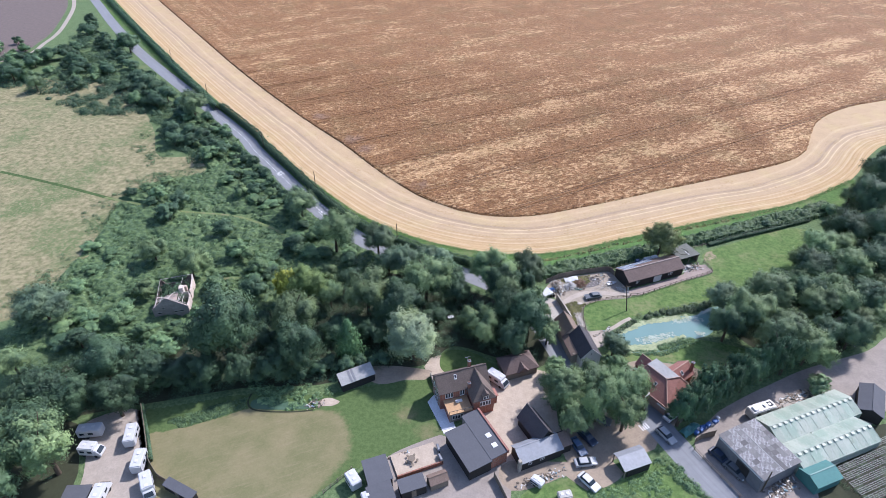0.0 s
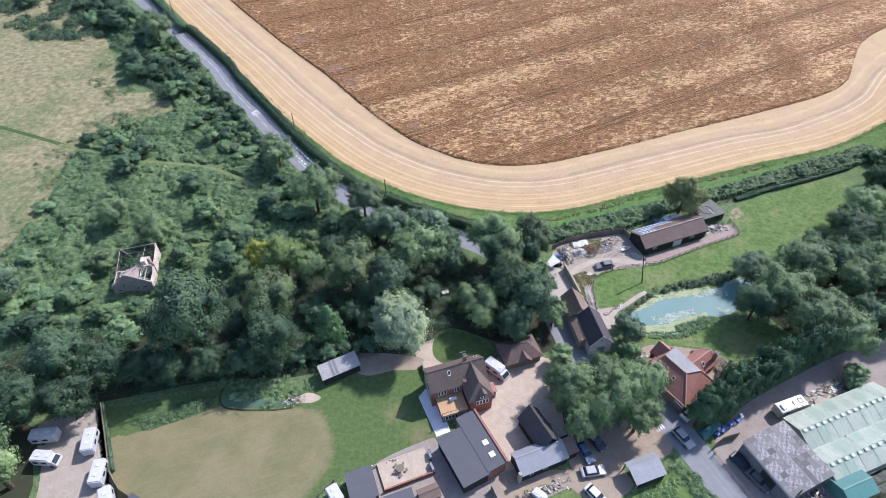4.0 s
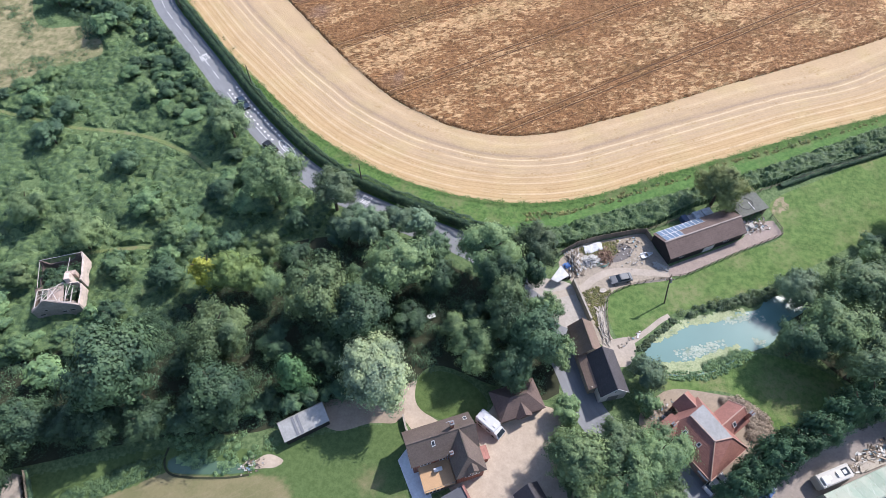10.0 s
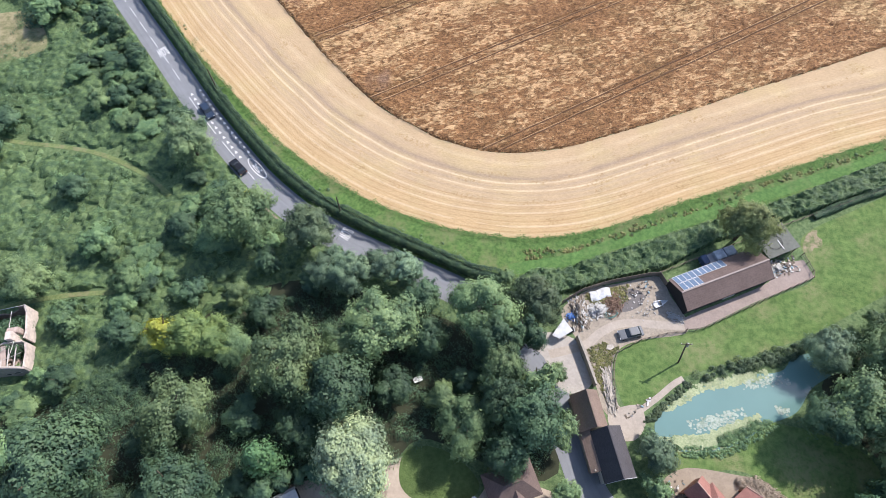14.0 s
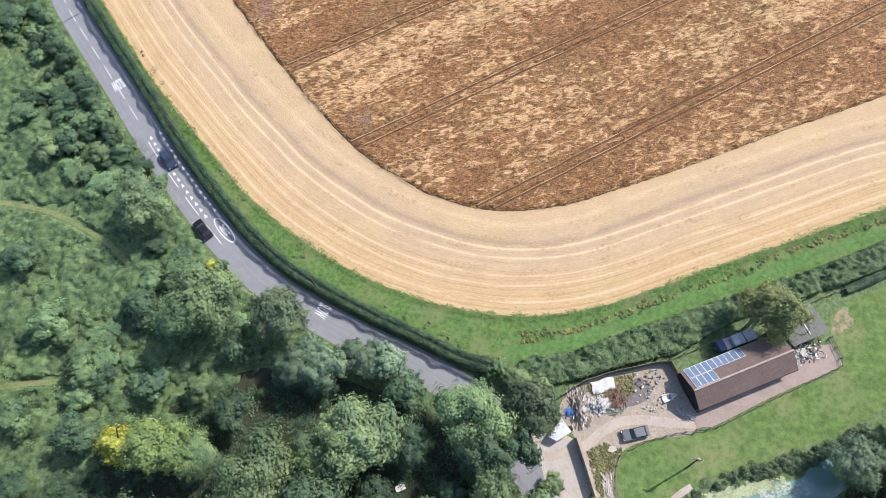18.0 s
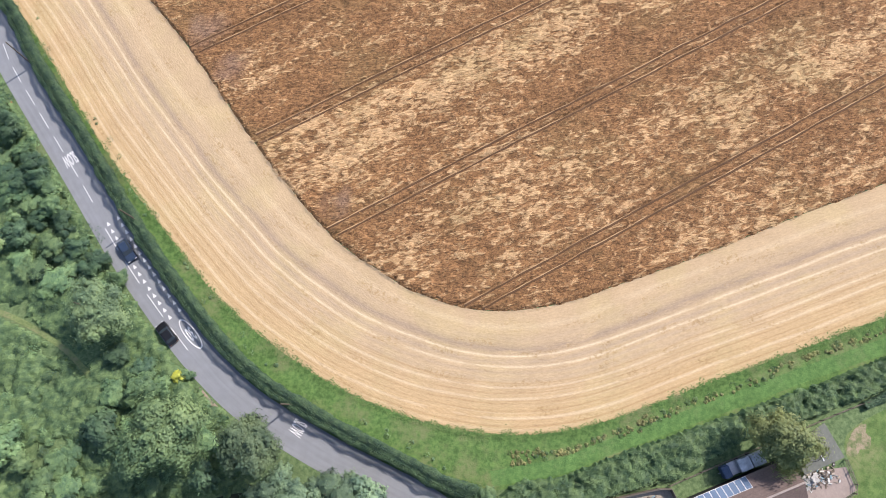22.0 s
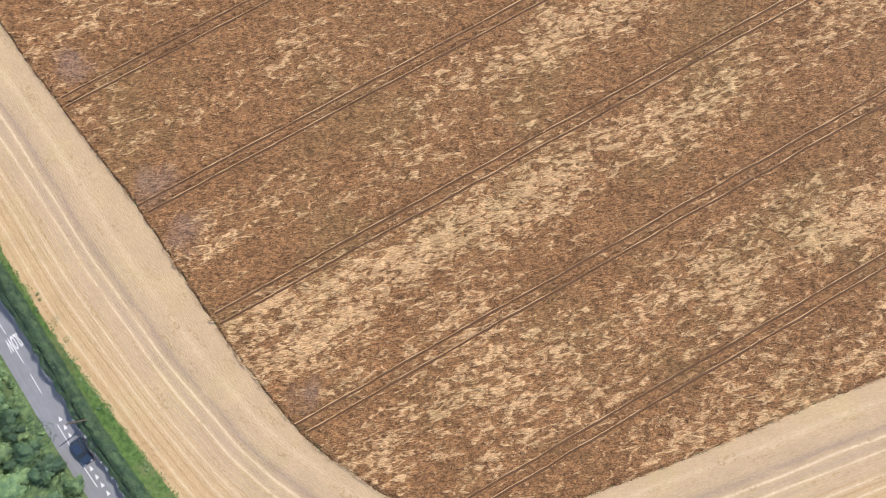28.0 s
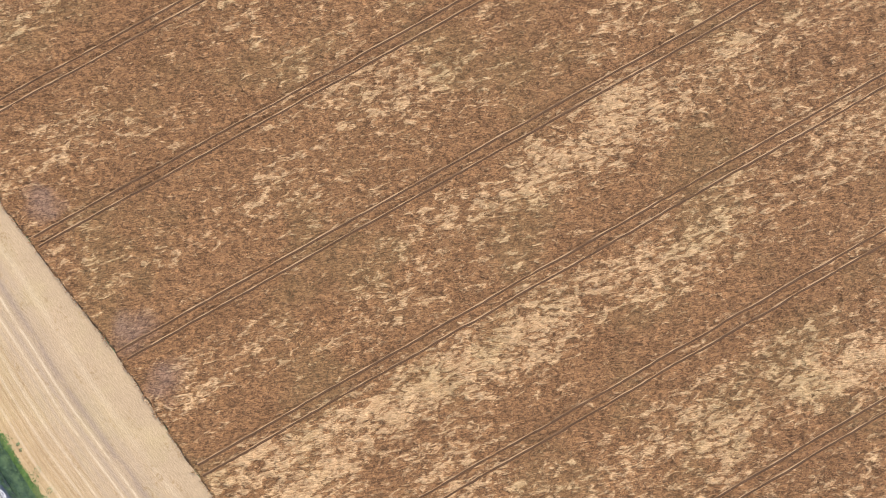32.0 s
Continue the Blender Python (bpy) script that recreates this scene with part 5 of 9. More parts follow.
clumps("bramble_bank", BRAMBLE, 110, 27, LEAF["bush"], "lighter brambles on the bank", (0.5, 1.3), (1.0, 1.9), 90, 0.12, 0.40)
POND_RIM = [(37, 117.2), (46, 121), (60, 126.2), (64, 129), (66, 127.4), (60, 124.6), (53, 120.8), (46, 119), (40.5, 117)]
clumps("yard_grass", [(21.0, 120.6), (22.8, 114.6), (24.2, 112), (24.6, 117.5), (26.4, 121.4), (24, 122.2)], 420, 71, LEAF["deadgrass"], "dry straw-coloured grass beside the wall", (0.12, 0.32), (0.06, 0.2), 12, 0.12, 0.3)
clumps("yard_grass", [(20, 130.4), (24, 128), (30, 131.4), (34.6, 133), (34, 135.2), (27, 133)], 300, 72, LEAF["deadgrass"], "dry grass along the foot of the fence", (0.12, 0.36), (0.06, 0.3), 12, 0.12, 0.4)
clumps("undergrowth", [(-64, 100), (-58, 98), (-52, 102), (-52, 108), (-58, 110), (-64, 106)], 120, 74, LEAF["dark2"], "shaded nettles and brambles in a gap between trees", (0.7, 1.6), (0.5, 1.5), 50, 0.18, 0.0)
clumps("bank_weeds", [(29.6, 109.0), (31.0, 110.6), (34, 113.4), (37.2, 116.4), (38.6, 116.2), (35, 112.9), (31.9, 109.6)], 150, 73, LEAF["olivedark"], "weeds between the bank path and the water", (0.15, 0.4), (0.1, 0.5), 30, 0.12, 0.1)
clumps("pond_reeds", POND_RIM, 170, 28, LEAF["olivedark"], "reeds and sedge along the pond bank", (0.3, 0.8), (0.6, 1.4), 60, 0.13, 0.0)
clumps("pond_reeds", [(34, 104.2), (42, 104.6), (47, 107), (52, 110.6), (50, 111.6), (46, 108.8), (41, 106.4), (34.5, 105.8)], 260, 29, LEAF["bush"], "rough plants on the south bank of the pond", (0.15, 0.4), (0.15, 0.4), 14, 0.13, 0.0)
clumps("pond_reeds", [(42.2, 106.7), (46, 108.4), (50, 110.9), (49.4, 111.6), (45.6, 109.4), (42.0, 107.6)], 60, 39, LEAF["bush"], "bright green water plants in the pond's edge", (0.4, 0.9), (0.3, 0.7), 40, 0.12, 0.0)
clumps("verge_plants", [(-47.5, 84), (-40, 80.4), (-33, 82.6), (-30, 87), (-32, 88.4), (-42, 87.6), (-49, 86.6)], 90, 30, LEAF["bush"], "plants round the garden pond", (0.3, 0.8), (0.3, 0.7), 40, 0.13, 0.2)
clumps("verge_plants", [(34.6, 76.6), (41, 69), (45, 62), (47, 63), (43, 72), (38, 77)], 90, 31, LEAF["bush"], "rough plants along the road verge", (0.3, 0.9), (0.3, 0.8), 40, 0.14, 0.1, 2.6)
clumps("flower_bed", [(11, 75), (14, 76.5), (16, 82), (14, 83)], 8, 32, LEAF["olivedark"], "dark shrubs beside the drive", (0.4, 0.8), (0.4, 0.8), 40, 0.13, 0.0)
clumps("lawn_weeds", [(-66.4, 72.6), (-66, 71.4), (-56.7, 75.8), (-48.2, 80.4), (-48, 83.6), (-52, 82.2), (-58, 78.6), (-63, 75.8)], 520, 34, LEAF["bush"], "rank weeds along the lawn's shady edge", (0.2, 0.55), (0.06, 0.25), 16, 0.11, 0.3)
clumps("spoil_mound", [(44, 101.6), (48, 101.4), (51.6, 98), (50.4, 94), (48, 95), (47.6, 98.4), (45, 100)], 160, 33, M_EARTH, "heap of dug earth and roots behind the bungalow", (0.5, 1.2), (0.3, 1.0), 40, 0.22, 0.0)


FRONT = [(14, 66), (20, 68), (28, 70.4), (34.4, 74.6), (38, 75.4), (41, 69.5), (44, 62), (34, 54), (20, 54), (12, 60)]
clumps("meadow_tufts", FRONT, 520, 35, LEAF["bush"], "lush tufts of grass beside the road", (0.3, 0.9), (0.1, 0.4), 18, 0.14, 0.42, 3.2)


def hedge(name, pts, width, height, material, label, per_metre=34, size=0.15, seed=40):
    """A clipped hedge: a lumpy core with leaf sprays all over it."""
    rng = np.random.default_rng(seed)
    line = smooth_line(pts, 0.5)
    n = normals_2d(line)
    s = np.r_[0, np.cumsum(np.linalg.norm(np.diff(line, axis=0), axis=1))]
    m = int(s[-1] * per_metre * 1.7)
    q = rng.uniform(0, s[-1], m)
    x, y = np.interp(q, s, line[:, 0]), np.interp(q, s, line[:, 1])
    nx, ny = np.interp(q, s, n[:, 0]), np.interp(q, s, n[:, 1])
    a = rng.uniform(-0.15, math.pi + 0.15, m)
    lump = 0.80 + 0.34 * value_noise(x + 900, y + 900, 1.6, seed) + rng.uniform(-0.12, 0.08, m)
    off = np.sign(np.cos(a)) * np.abs(np.cos(a)) ** 0.45 * width / 2 * lump
    z = np.maximum(0.05, np.abs(np.sin(a)) ** 0.45 * height * lump)
    pos = np.stack([x + nx * off, y + ny * off, z], 1)
    nor = np.stack([nx * np.cos(a), ny * np.cos(a), np.sin(a) + 0.2], 1) + rng.normal(size=(m, 3)) * 0.4
    nor /= np.linalg.norm(nor, axis=1)[:, None]
    v = leaf_cards(pos, nor, size, rng)
    faces = np.arange(len(v)).reshape(-1, 3)
    # a solid ridge well within the leaves, added to stop light leaking through
    arch = np.array([(-0.34, 0.02), (-0.32, 0.54), (-0.14, 0.68), (0.14, 0.68), (0.32, 0.54), (0.34, 0.02)])
    core = np.stack([np.concatenate([line + n * (w * width), np.full((len(line), 1), h * height)], 1) for w, h in arch], 1).reshape(-1, 3)
    quads = grid_faces(len(line), len(arch))
    faces = np.vstack([faces, len(v) + np.vstack([quads[:, [0, 1, 2]], quads[:, [0, 2, 3]]])])
    return tagged(new(name, raw_mesh(name, np.vstack([v, core]), faces, material)), label, "hedge", kind="stuff")


hedge_s = np.linspace(road_s[np.argmin(np.hypot(road_line[:, 0] + 120, road_line[:, 1] - 232))], road_s[np.argmin(np.hypot(road_line[:, 0] + 3, road_line[:, 1] - 129))], 26)
HEDGE_NEAR = [on_road(q, 4.65)[:2] for q in hedge_s] + [(4.8, 132.0)]
hedge("roadside_hedge", HEDGE_NEAR, 2.4, 2.6, LEAF["hedgerow"], "trimmed dark green hedge along the road", 330, 0.105, 41)
hedge("roadside_hedge", [(-365, 527), (-268, 409), (-178, 303), (-118, 233.5)], 2.8, 3.0, LEAF["dark"], "distant dark hedge along the road", 60, 0.26, 42)
hedge("field_hedge", [(64.5, 151), (74, 156), (86, 161.5), (99, 168)], 1.4, 1.1, LEAF["dark"], "low dark hedge along the pasture fence", 170, 0.13, 43)
hedge("garden_hedge", [(-61, 66.5), (-65, 72.5), (-69.4, 79)], 0.8, 1.2, LEAF["dark"], "low hedge beside the van park fence", 40, 0.14, 44)
hedge("clipped_hedge", [(18.2, 96), (16.9, 92), (17.2, 88)], 2.0, 2.6, LEAF["light"], "light green hedge beside the lane", 120, 0.15, 45)

# ragged edge of weeds and straw between verge and stubble, dead grass in the ditch
def strip(line, half):
    q = smooth_line(line, 2.0)
    n = normals_2d(q)
    return np.vstack([q + n * half, (q - n * half)[::-1]])


NEAR_STUB = [p for p in STUB_EDGE if -130 < p[0] < 135]


def ragged_edge(name, pts, per_metre, spread, material, label, seed, shift=0.0):
    """Loose grass blades that straggle to both sides of a line, thicker in some stretches."""
    rng = np.random.default_rng(seed)
    line = smooth_line(pts, 0.5)
    n = normals_2d(line)
    k = rng.integers(0, len(line), int(len(line) * 0.5 * per_metre))
    reach = 0.35 + 1.3 * value_noise(line[k, 0] + 900, line[k, 1] + 900, 1.3, seed) ** 2
    at = line[k] + n[k] * (shift + rng.normal(size=len(k)) * spread * reach)[:, None] + rng.uniform(-0.3, 0.3, (len(k), 2))
    nor = rng.normal(size=(len(k), 3)) * 0.10 + np.array([0, 0, 1])
    nor /= np.linalg.norm(nor, axis=1)[:, None]
    v = leaf_cards(np.c_[at, rng.uniform(0.055, 0.085, len(k))], nor, 0.12, rng)
    return tagged(new(name, raw_mesh(name, v, np.arange(len(v)).reshape(-1, 3), material)), label, "grass", kind="stuff")


ragged_edge("edge_weeds", NEAR_STUB, 120, 0.40, M_VERGE, "ragged grass along the stubble's edge", 61, -0.25)
DITCH = [(9.4, 137.5), (17.3, 139.4), (24.4, 142.4), (35.6, 147.5), (46.3, 152.6), (53.8, 156.6), (72, 164.6), (92, 173.6)]
MOWN = [(7, 134.4), (12, 135.8), (18, 137.5), (24, 140.4), (30.8, 143.6), (40, 147.8), (47, 151.0), (56, 155.2), (74, 163.2), (92, 171.6)]
tagged(along("mown_strip", smooth_line(MOWN, 1.5), 2.3, 0.036, M_MOWN), "smooth strip of mown bright green grass", "verge", kind="structure")
clumps("ditch_grass", strip(DITCH, 0.42), 900, 63, LEAF["deadgrass"], "pale dead grass along the ditch", (0.2, 0.5), (0.12, 0.4), 22, 0.12, 0.12)
clumps("ditch_grass", strip(DITCH[:4], 1.0), 150, 64, LEAF["deadgrass"], "dry docks and stalks in the verge", (0.2, 0.5), (0.1, 0.35), 20, 0.12, 0.5)
clumps("ditch_grass", strip(DITCH, 0.8), 260, 65, LEAF["bramble"], "green tussocks among the dead grass", (0.25, 0.6), (0.12, 0.4), 22, 0.12, 0.45)
VERGE_W = [on_road(q, 7.0)[:2] for q in hedge_s]
clumps("verge_grass_tufts", strip(VERGE_W, 1.2), 620, 67, LEAF["bush"], "long grass between hedge and stubble", (0.25, 0.7), (0.15, 0.45), 16, 0.13, 0.42)

clumps("undergrowth", strip(DRY_EDGE[:9], 6.0), 420, 68, LEAF["bush"], "weeds that creep into the dry meadow", (0.5, 1.6), (0.3, 1.0), 30, 0.16, 0.45)
clumps("undergrowth", strip(DRY_EDGE[:9], 9.0), 260, 69, LEAF["olive"], "tall pale grass at the meadow's edge", (0.5, 1.4), (0.2, 0.6), 26, 0.15, 0.5)

clumps("undergrowth", [(-96, 200), (-112, 214), (-134, 234), (-165, 262), (-205, 300), (-240, 342), (-246, 336), (-226, 296), (-190, 262), (-150, 228), (-126, 205), (-106, 186)], 420, 81, LEAF["hedgerow"], "rank dark growth beside the far road", (1.2, 3.2), (0.8, 2.6), 70, 0.36, 0.30)
clumps("undergrowth", [(-140, 226), (-160, 240), (-200, 268), (-250, 290), (-275, 282), (-270, 262), (-215, 246), (-170, 222)], 260, 82, LEAF["dark2"], "dark scrub along the meadow's far edge", (1.2, 3.4), (0.8, 2.4), 60, 0.40, 0.42)
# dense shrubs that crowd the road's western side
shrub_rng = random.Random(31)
sw0, sw1 = road_s[np.argmin(np.hypot(road_line[:, 0] + 116, road_line[:, 1] - 228))], road_s[np.argmin(np.hypot(road_line[:, 0] + 59, road_line[:, 1] - 164))]
q = sw0
while q < sw1:
    for off in (-5.2, -8.6, -12.0):
        if shrub_rng.random() < (0.85, 0.55, 0.25)[int((-off - 5) / 3.3)] and not (0.30 < (q - sw0) / (sw1 - sw0) < 0.42 and off > -8):
            r = shrub_rng.uniform(1.3, 2.5)
            x, y, _ = on_road(q + shrub_rng.uniform(-1.2, 1.2), off - shrub_rng.uniform(-0.6, 1.0))
            plant(round(x, 1), round(y, 1), r, r * shrub_rng.uniform(1.2, 1.9), shrub_rng.choice(("dark", "hedgerow", "bush", "hedgerow") if off > -6 else ("bush", "light", "hedgerow")), "roadside shrubs")
    q += shrub_rng.uniform(2.6, 3.8)
sw2 = road_s[np.argmin(np.hypot(road_line[:, 0] + 240, road_line[:, 1] - 361))]
q = sw2
while q < sw0:
    r = shrub_rng.uniform(2.0, 4.0)
    x, y, _ = on_road(q, -5.5 - r - shrub_rng.uniform(0, 4.5))
    if shrub_rng.random() < 0.8:
        plant(round(x, 1), round(y, 1), r, r * shrub_rng.uniform(1.2, 1.7), shrub_rng.choice(("dark", "dark", "hedgerow")), "roadside shrubs")
    q += shrub_rng.uniform(3.0, 6.5)
for k in range(46):
    f = shrub_rng.random()
    x, y, r = -150 - 130 * f + shrub_rng.uniform(-14, 14), 243 + 62 * f + shrub_rng.uniform(-9, 9), shrub_rng.uniform(1.8, 4.2)
    if road_gap(np.array([x]), np.array([y]))[0] > r + 5:
        plant(round(x, 1), round(y, 1), r, r * shrub_rng.uniform(1.1, 1.8), shrub_rng.choice(("dark", "bush", "hedgerow")), "meadow shrubs")
for x, y, r, h in ((-55, 147.5, 2.4, 3.4), (-50.6, 145.4, 2.2, 3.2), (-46.8, 143.2, 1.8, 2.6), (-43.2, 145.4, 1.2, 1.8), (-58, 160, 1.8, 2.6), (-61.4, 157, 2.6, 4.2), (-62.6, 163, 2.2, 3.4)):
    plant(x, y, r, h, "dark" if r > 2 else "bush", "roadside shrubs")

# thickets of low shrubs over the rough ground
thicket = np.array(SCRUB_AREA)
made = 0
while made < 84:
    x, y = shrub_rng.uniform(-118, -32), shrub_rng.uniform(94, 228)
    one, two = np.array([x]), np.array([y])
    r = shrub_rng.uniform(1.2, 3.0)
    if not inside(thicket, one, two)[0] or road_gap(one, two)[0] < r + 2.8 or value_noise(one + 500, two + 500, 13.0, 71)[0] < 0.5:
        continue
    if np.min(np.hypot(FOOTPATH[:, 0] - x, FOOTPATH[:, 1] - y)) < r + 0.6 or math.hypot(x + 77, y - 111) < 9:
        continue
    plant(round(x, 1), round(y, 1), r, r * shrub_rng.uniform(0.8, 1.25), shrub_rng.choice(("bush", "bush", "hedgerow", "light")), "scrub thickets")
    made += 1

# low shrubs close the wood's southern edge
for k in range(26):
    f = k / 25
    x, y = -68 + 46 * f + shrub_rng.uniform(-0.8, 0.8), 80.6 + 12.2 * f - 3.0 * f * (1 - f) + 3.2 + shrub_rng.uniform(-0.8, 1.2)
    r = shrub_rng.uniform(1.5, 2.4)
    plant(round(x, 1), round(y, 1), r, r * shrub_rng.uniform(1.5, 2.1), shrub_rng.choice(("dark", "hedgerow", "dark")), "woodland shrubs")

# fill of lesser trees in the woods
fill_rng = random.Random(12)
planted = [(r[0], r[1], r[2]) for rows in (ROADSIDE, WOOD, WOOD2, POND, CONIFERS, EAST, SCRUB, SCRUB2) for r in rows]
CLEAR = [(-76, 111, 8), (-58, 103.4, 3.6), (-72, 98, 6), (-8, 106, 5), (9, 97, 6), (-27, 91, 6)]
for poly, wanted, sizes in ((EAST_AREA, 60, (2.6, 5.0)),):
    arr, made, tries = np.array(poly), 0, 0
    while made < wanted and tries < 4000:
        tries += 1
        x, y = fill_rng.uniform(arr[:, 0].min(), arr[:, 0].max()), fill_rng.uniform(arr[:, 1].min(), arr[:, 1].max())
        r = fill_rng.uniform(*sizes)
        if not inside(poly, np.array([x]), np.array([y]))[0] or road_gap(np.array([x]), np.array([y]))[0] < r + 2.2:
            continue
        if any(math.hypot(x - a, y - b) < 0.62 * (r + c) for a, b, c in planted) or any(math.hypot(x - a, y - b) < r + c for a, b, c in CLEAR):
            continue
        planted.append((x, y, r))
        plant(round(x, 1), round(y, 1), r, r * fill_rng.uniform(1.9, 2.5), fill_rng.choice(("mid", "dark2", "dark2", "light", "olivedark")), "woodland trees")
        made += 1
plant(-48.8, 114.6, 3.6, 11.6, "gold", "woodland trees")

# ---- road markings ----
M_WHITE = plain("worn_white_road_paint", (0.58, 0.58, 0.57), 0.8, 6, 0.3)
def road_station(x, y):
    return road_s[np.argmin(np.hypot(road_line[:, 0] - x, road_line[:, 1] - y))]


def flat_poly(name, pts, z=0.052):
    me = bpy.data.meshes.new(name)
    me.from_pydata([(x, y, z) for x, y in pts], [], [tuple(range(len(pts)))])
    me.materials.append(M_WHITE)
    return me


s0, s1 = road_station(-120, 232), road_station(-64.5, 174)
dash = flat_poly("centre_dash", [(-1.9, -0.06), (1.9, -0.06), (1.9, 0.06), (-1.9, 0.06)])
s = s0
while s < s1:
    x, y, a = on_road(s, 0.0)
    ob = new("centre_dash", dash)
    ob.matrix_world = pose(x, y, 0, 0, 0, a)
    tagged(ob, "white painted dash of the centre line", "road marking", "centre line dashes")
    s += 6.0
x_of = road_station(-60, 168.6)
line_piece = flat_poly("centre_line", [(-2.45, -0.07), (2.45, -0.07), (2.45, 0.07), (-2.45, 0.07)])
for k in range(4):
    x, y, a = on_road(x_of + 7.4 * k, -0.35)
    ob = new("centre_line", line_piece)
    ob.matrix_world = pose(x, y, 0, 0, 0, a)
    tagged(ob, "long white painted dash beside the teeth", "road marking", "village entry lines")
tooth = flat_poly("dragon_tooth", [(-0.42, -0.32), (0.45, 0.0), (-0.42, 0.32)])
sa, sb = road_station(-62.2, 171), road_station(-48.1, 155.6)
for k in range(14):
    for off in (2.4, 0.45):
        x, y, a = on_road(sa + (sb - sa) * k / 13, off)
        ob = new("dragon_tooth", tooth)
        ob.matrix_world = pose(x, y, 0, 0, 0, a + 180)
        tagged(ob, "white painted triangle at the village entry", "road marking", "dragon teeth")


stripe = flat_poly("junction_stripe", [(-0.13, -0.75), (0.13, -0.75), (0.13, 0.75), (-0.13, 0.75)])
for k in range(4):
    ob = new("junction_stripe", stripe)
    ob.matrix_world = pose(33.8 + 0.44 * k, 83.7 + 0.26 * k, 0, 0, 0, 30)
    tagged(ob, "short white stripe painted on the lane", "road marking", "junction stripes")


def road_word(text, x, y, across, along_len, name, label):
    cu = bpy.data.curves.new(name, "FONT")
    cu.body, cu.align_x, cu.align_y, cu.size, cu.offset = text, "CENTER", "CENTER", 1.0, 0.025
    tmp = bpy.data.objects.new(name, cu)
    scene.collection.objects.link(tmp)
    bpy.context.view_layer.update()
    me = bpy.data.meshes.new_from_object(tmp.evaluated_get(bpy.context.evaluated_depsgraph_get()))
    bpy.data.objects.remove(tmp)
    me.materials.clear()
    me.materials.append(M_WHITE)
    co = np.zeros(len(me.vertices) * 3, np.float32)
    me.vertices.foreach_get("co", co)
    co = co.reshape(-1, 3)
    co[:, :2] -= (co[:, :2].max(0) + co[:, :2].min(0)) / 2
    co[:, 0] *= across / np.ptp(co[:, 0])
    co[:, 1] *= along_len / np.ptp(co[:, 1])
    me.vertices.foreach_set("co", co.ravel())
    me.name = name
    s = road_station(x, y)
    _, _, a = on_road(s, 0)
    ob = new(name, me)
    ob.matrix_world = pose(x, y, 0.054, 0, 0, a - 90)
    return tagged(ob, label, "road marking")


road_word("SLOW", -24.2, 138.9, 2.3, 2.4, "slow_marking", "white painted word on the road")
road_word("SLOW", -73.2, 181.0, 2.4, 2.7, "slow_marking", "white painted word on the road")
road_word("SLOW", 33.5, 88.6, 1.9, 1.5, "slow_marking", "white painted word on the lane")
rx, ry, ra = on_road(road_station(-45.2, 151.9), 1.55)
road_word("30", rx, ry, 1.0, 2.6, "speed_number", "white painted speed number inside a ring")
ring = bmesh.new()
rv = [[ring.verts.new((kk * 3.2 * math.cos(2 * math.pi * i / 40), kk2 * 0.95 * math.sin(2 * math.pi * i / 40), 0)) for i in range(40)] for kk, kk2 in ((1, 1), (0.9, 0.8))]
for i in range(40):
    ring.faces.new((rv[0][i], rv[0][(i + 1) % 40], rv[1][(i + 1) % 40], rv[1][i]))
ob = part("speed_ring", ring, M_WHITE)
ob.matrix_world = pose(rx, ry, 0.053, 0, 0, ra)
tagged(ob, "white painted oval ring on the road", "road marking")

# ---- building materials ----
def tile_mat(name, a, b, course=0.28, moss=None, rough=0.8):
    """Roof covering laid in courses across the slope (local z gives the course)."""
    m = Mat(name, rough)
    sep = m.t.nodes.new("ShaderNodeSeparateXYZ")
    m.put(sep.inputs[0], m.coord.outputs["Object"])
    row = m.math("FRACT", m.math("DIVIDE", sep.outputs[2], course * 0.62))
    c = m.mix(m.noise(5.5, 3, 0.7), a, b)
    c = m.vary(c, m.voronoi(3.6, m.space(0, (1, 1, 2.2)), "F1", "Color"), 0.12)
    c = m.vary(c, m.noise(0.5, 4, 0.65), 0.28)
    c = m.vary(c, m.math("ADD", m.math("MULTIPLY", m.ramp(row, 0.0, 0.18), 0.6), 0.1), 0.14)
    if moss:
        c = m.mix(m.math("MULTIPLY", m.ramp(m.noise(0.9, 5, 0.7), 0.55, 0.7), 0.6), c, moss)
    m.bump(m.math("ADD", m.ramp(row, 0.0, 0.3), m.noise(9, 2)), 0.4, 0.03)
    return m.done(m.vary(c, m.random(), 0.06))


def brick_mat(name, a, b):
    m = Mat(name, 0.85)
    t = m.t.nodes.new("ShaderNodeTexBrick")
    m.put(t.inputs["Vector"], m.space(0, (1, 1, 1)))
    t.inputs["Scale"].default_value = 4.4
    m.put(t.inputs["Color1"], a), m.put(t.inputs["Color2"], b), m.put(t.inputs["Mortar"], (0.244, 0.222, 0.2))
    return m.done(m.vary(t.outputs[0], m.noise(1.2, 4), 0.25))


M_TILE_BROWN = tile_mat("brown_clay_tiles", (0.085, 0.066, 0.056), (0.140, 0.110, 0.094), 0.28, (0.105, 0.096, 0.062))
M_TILE_BARN = tile_mat("dull_brown_tiles", (0.0999, 0.0725, 0.0629), (0.144, 0.107, 0.0947), 0.3)
M_TILE_RED = tile_mat("new_red_clay_tiles", (0.205, 0.098, 0.080), (0.305, 0.150, 0.122))
M_HIP = plain("mortared_hip_tiles", (0.40, 0.27, 0.215), 0.8, 4.0, 0.2)
M_TILE_OLD = tile_mat("old_reddish_tiles", (0.130, 0.094, 0.076), (0.205, 0.150, 0.120), 0.28, (0.163, 0.141, 0.0814))
M_SLATE = tile_mat("dark_slate", (0.0444, 0.0407, 0.0444), (0.0777, 0.0725, 0.077), 0.25)
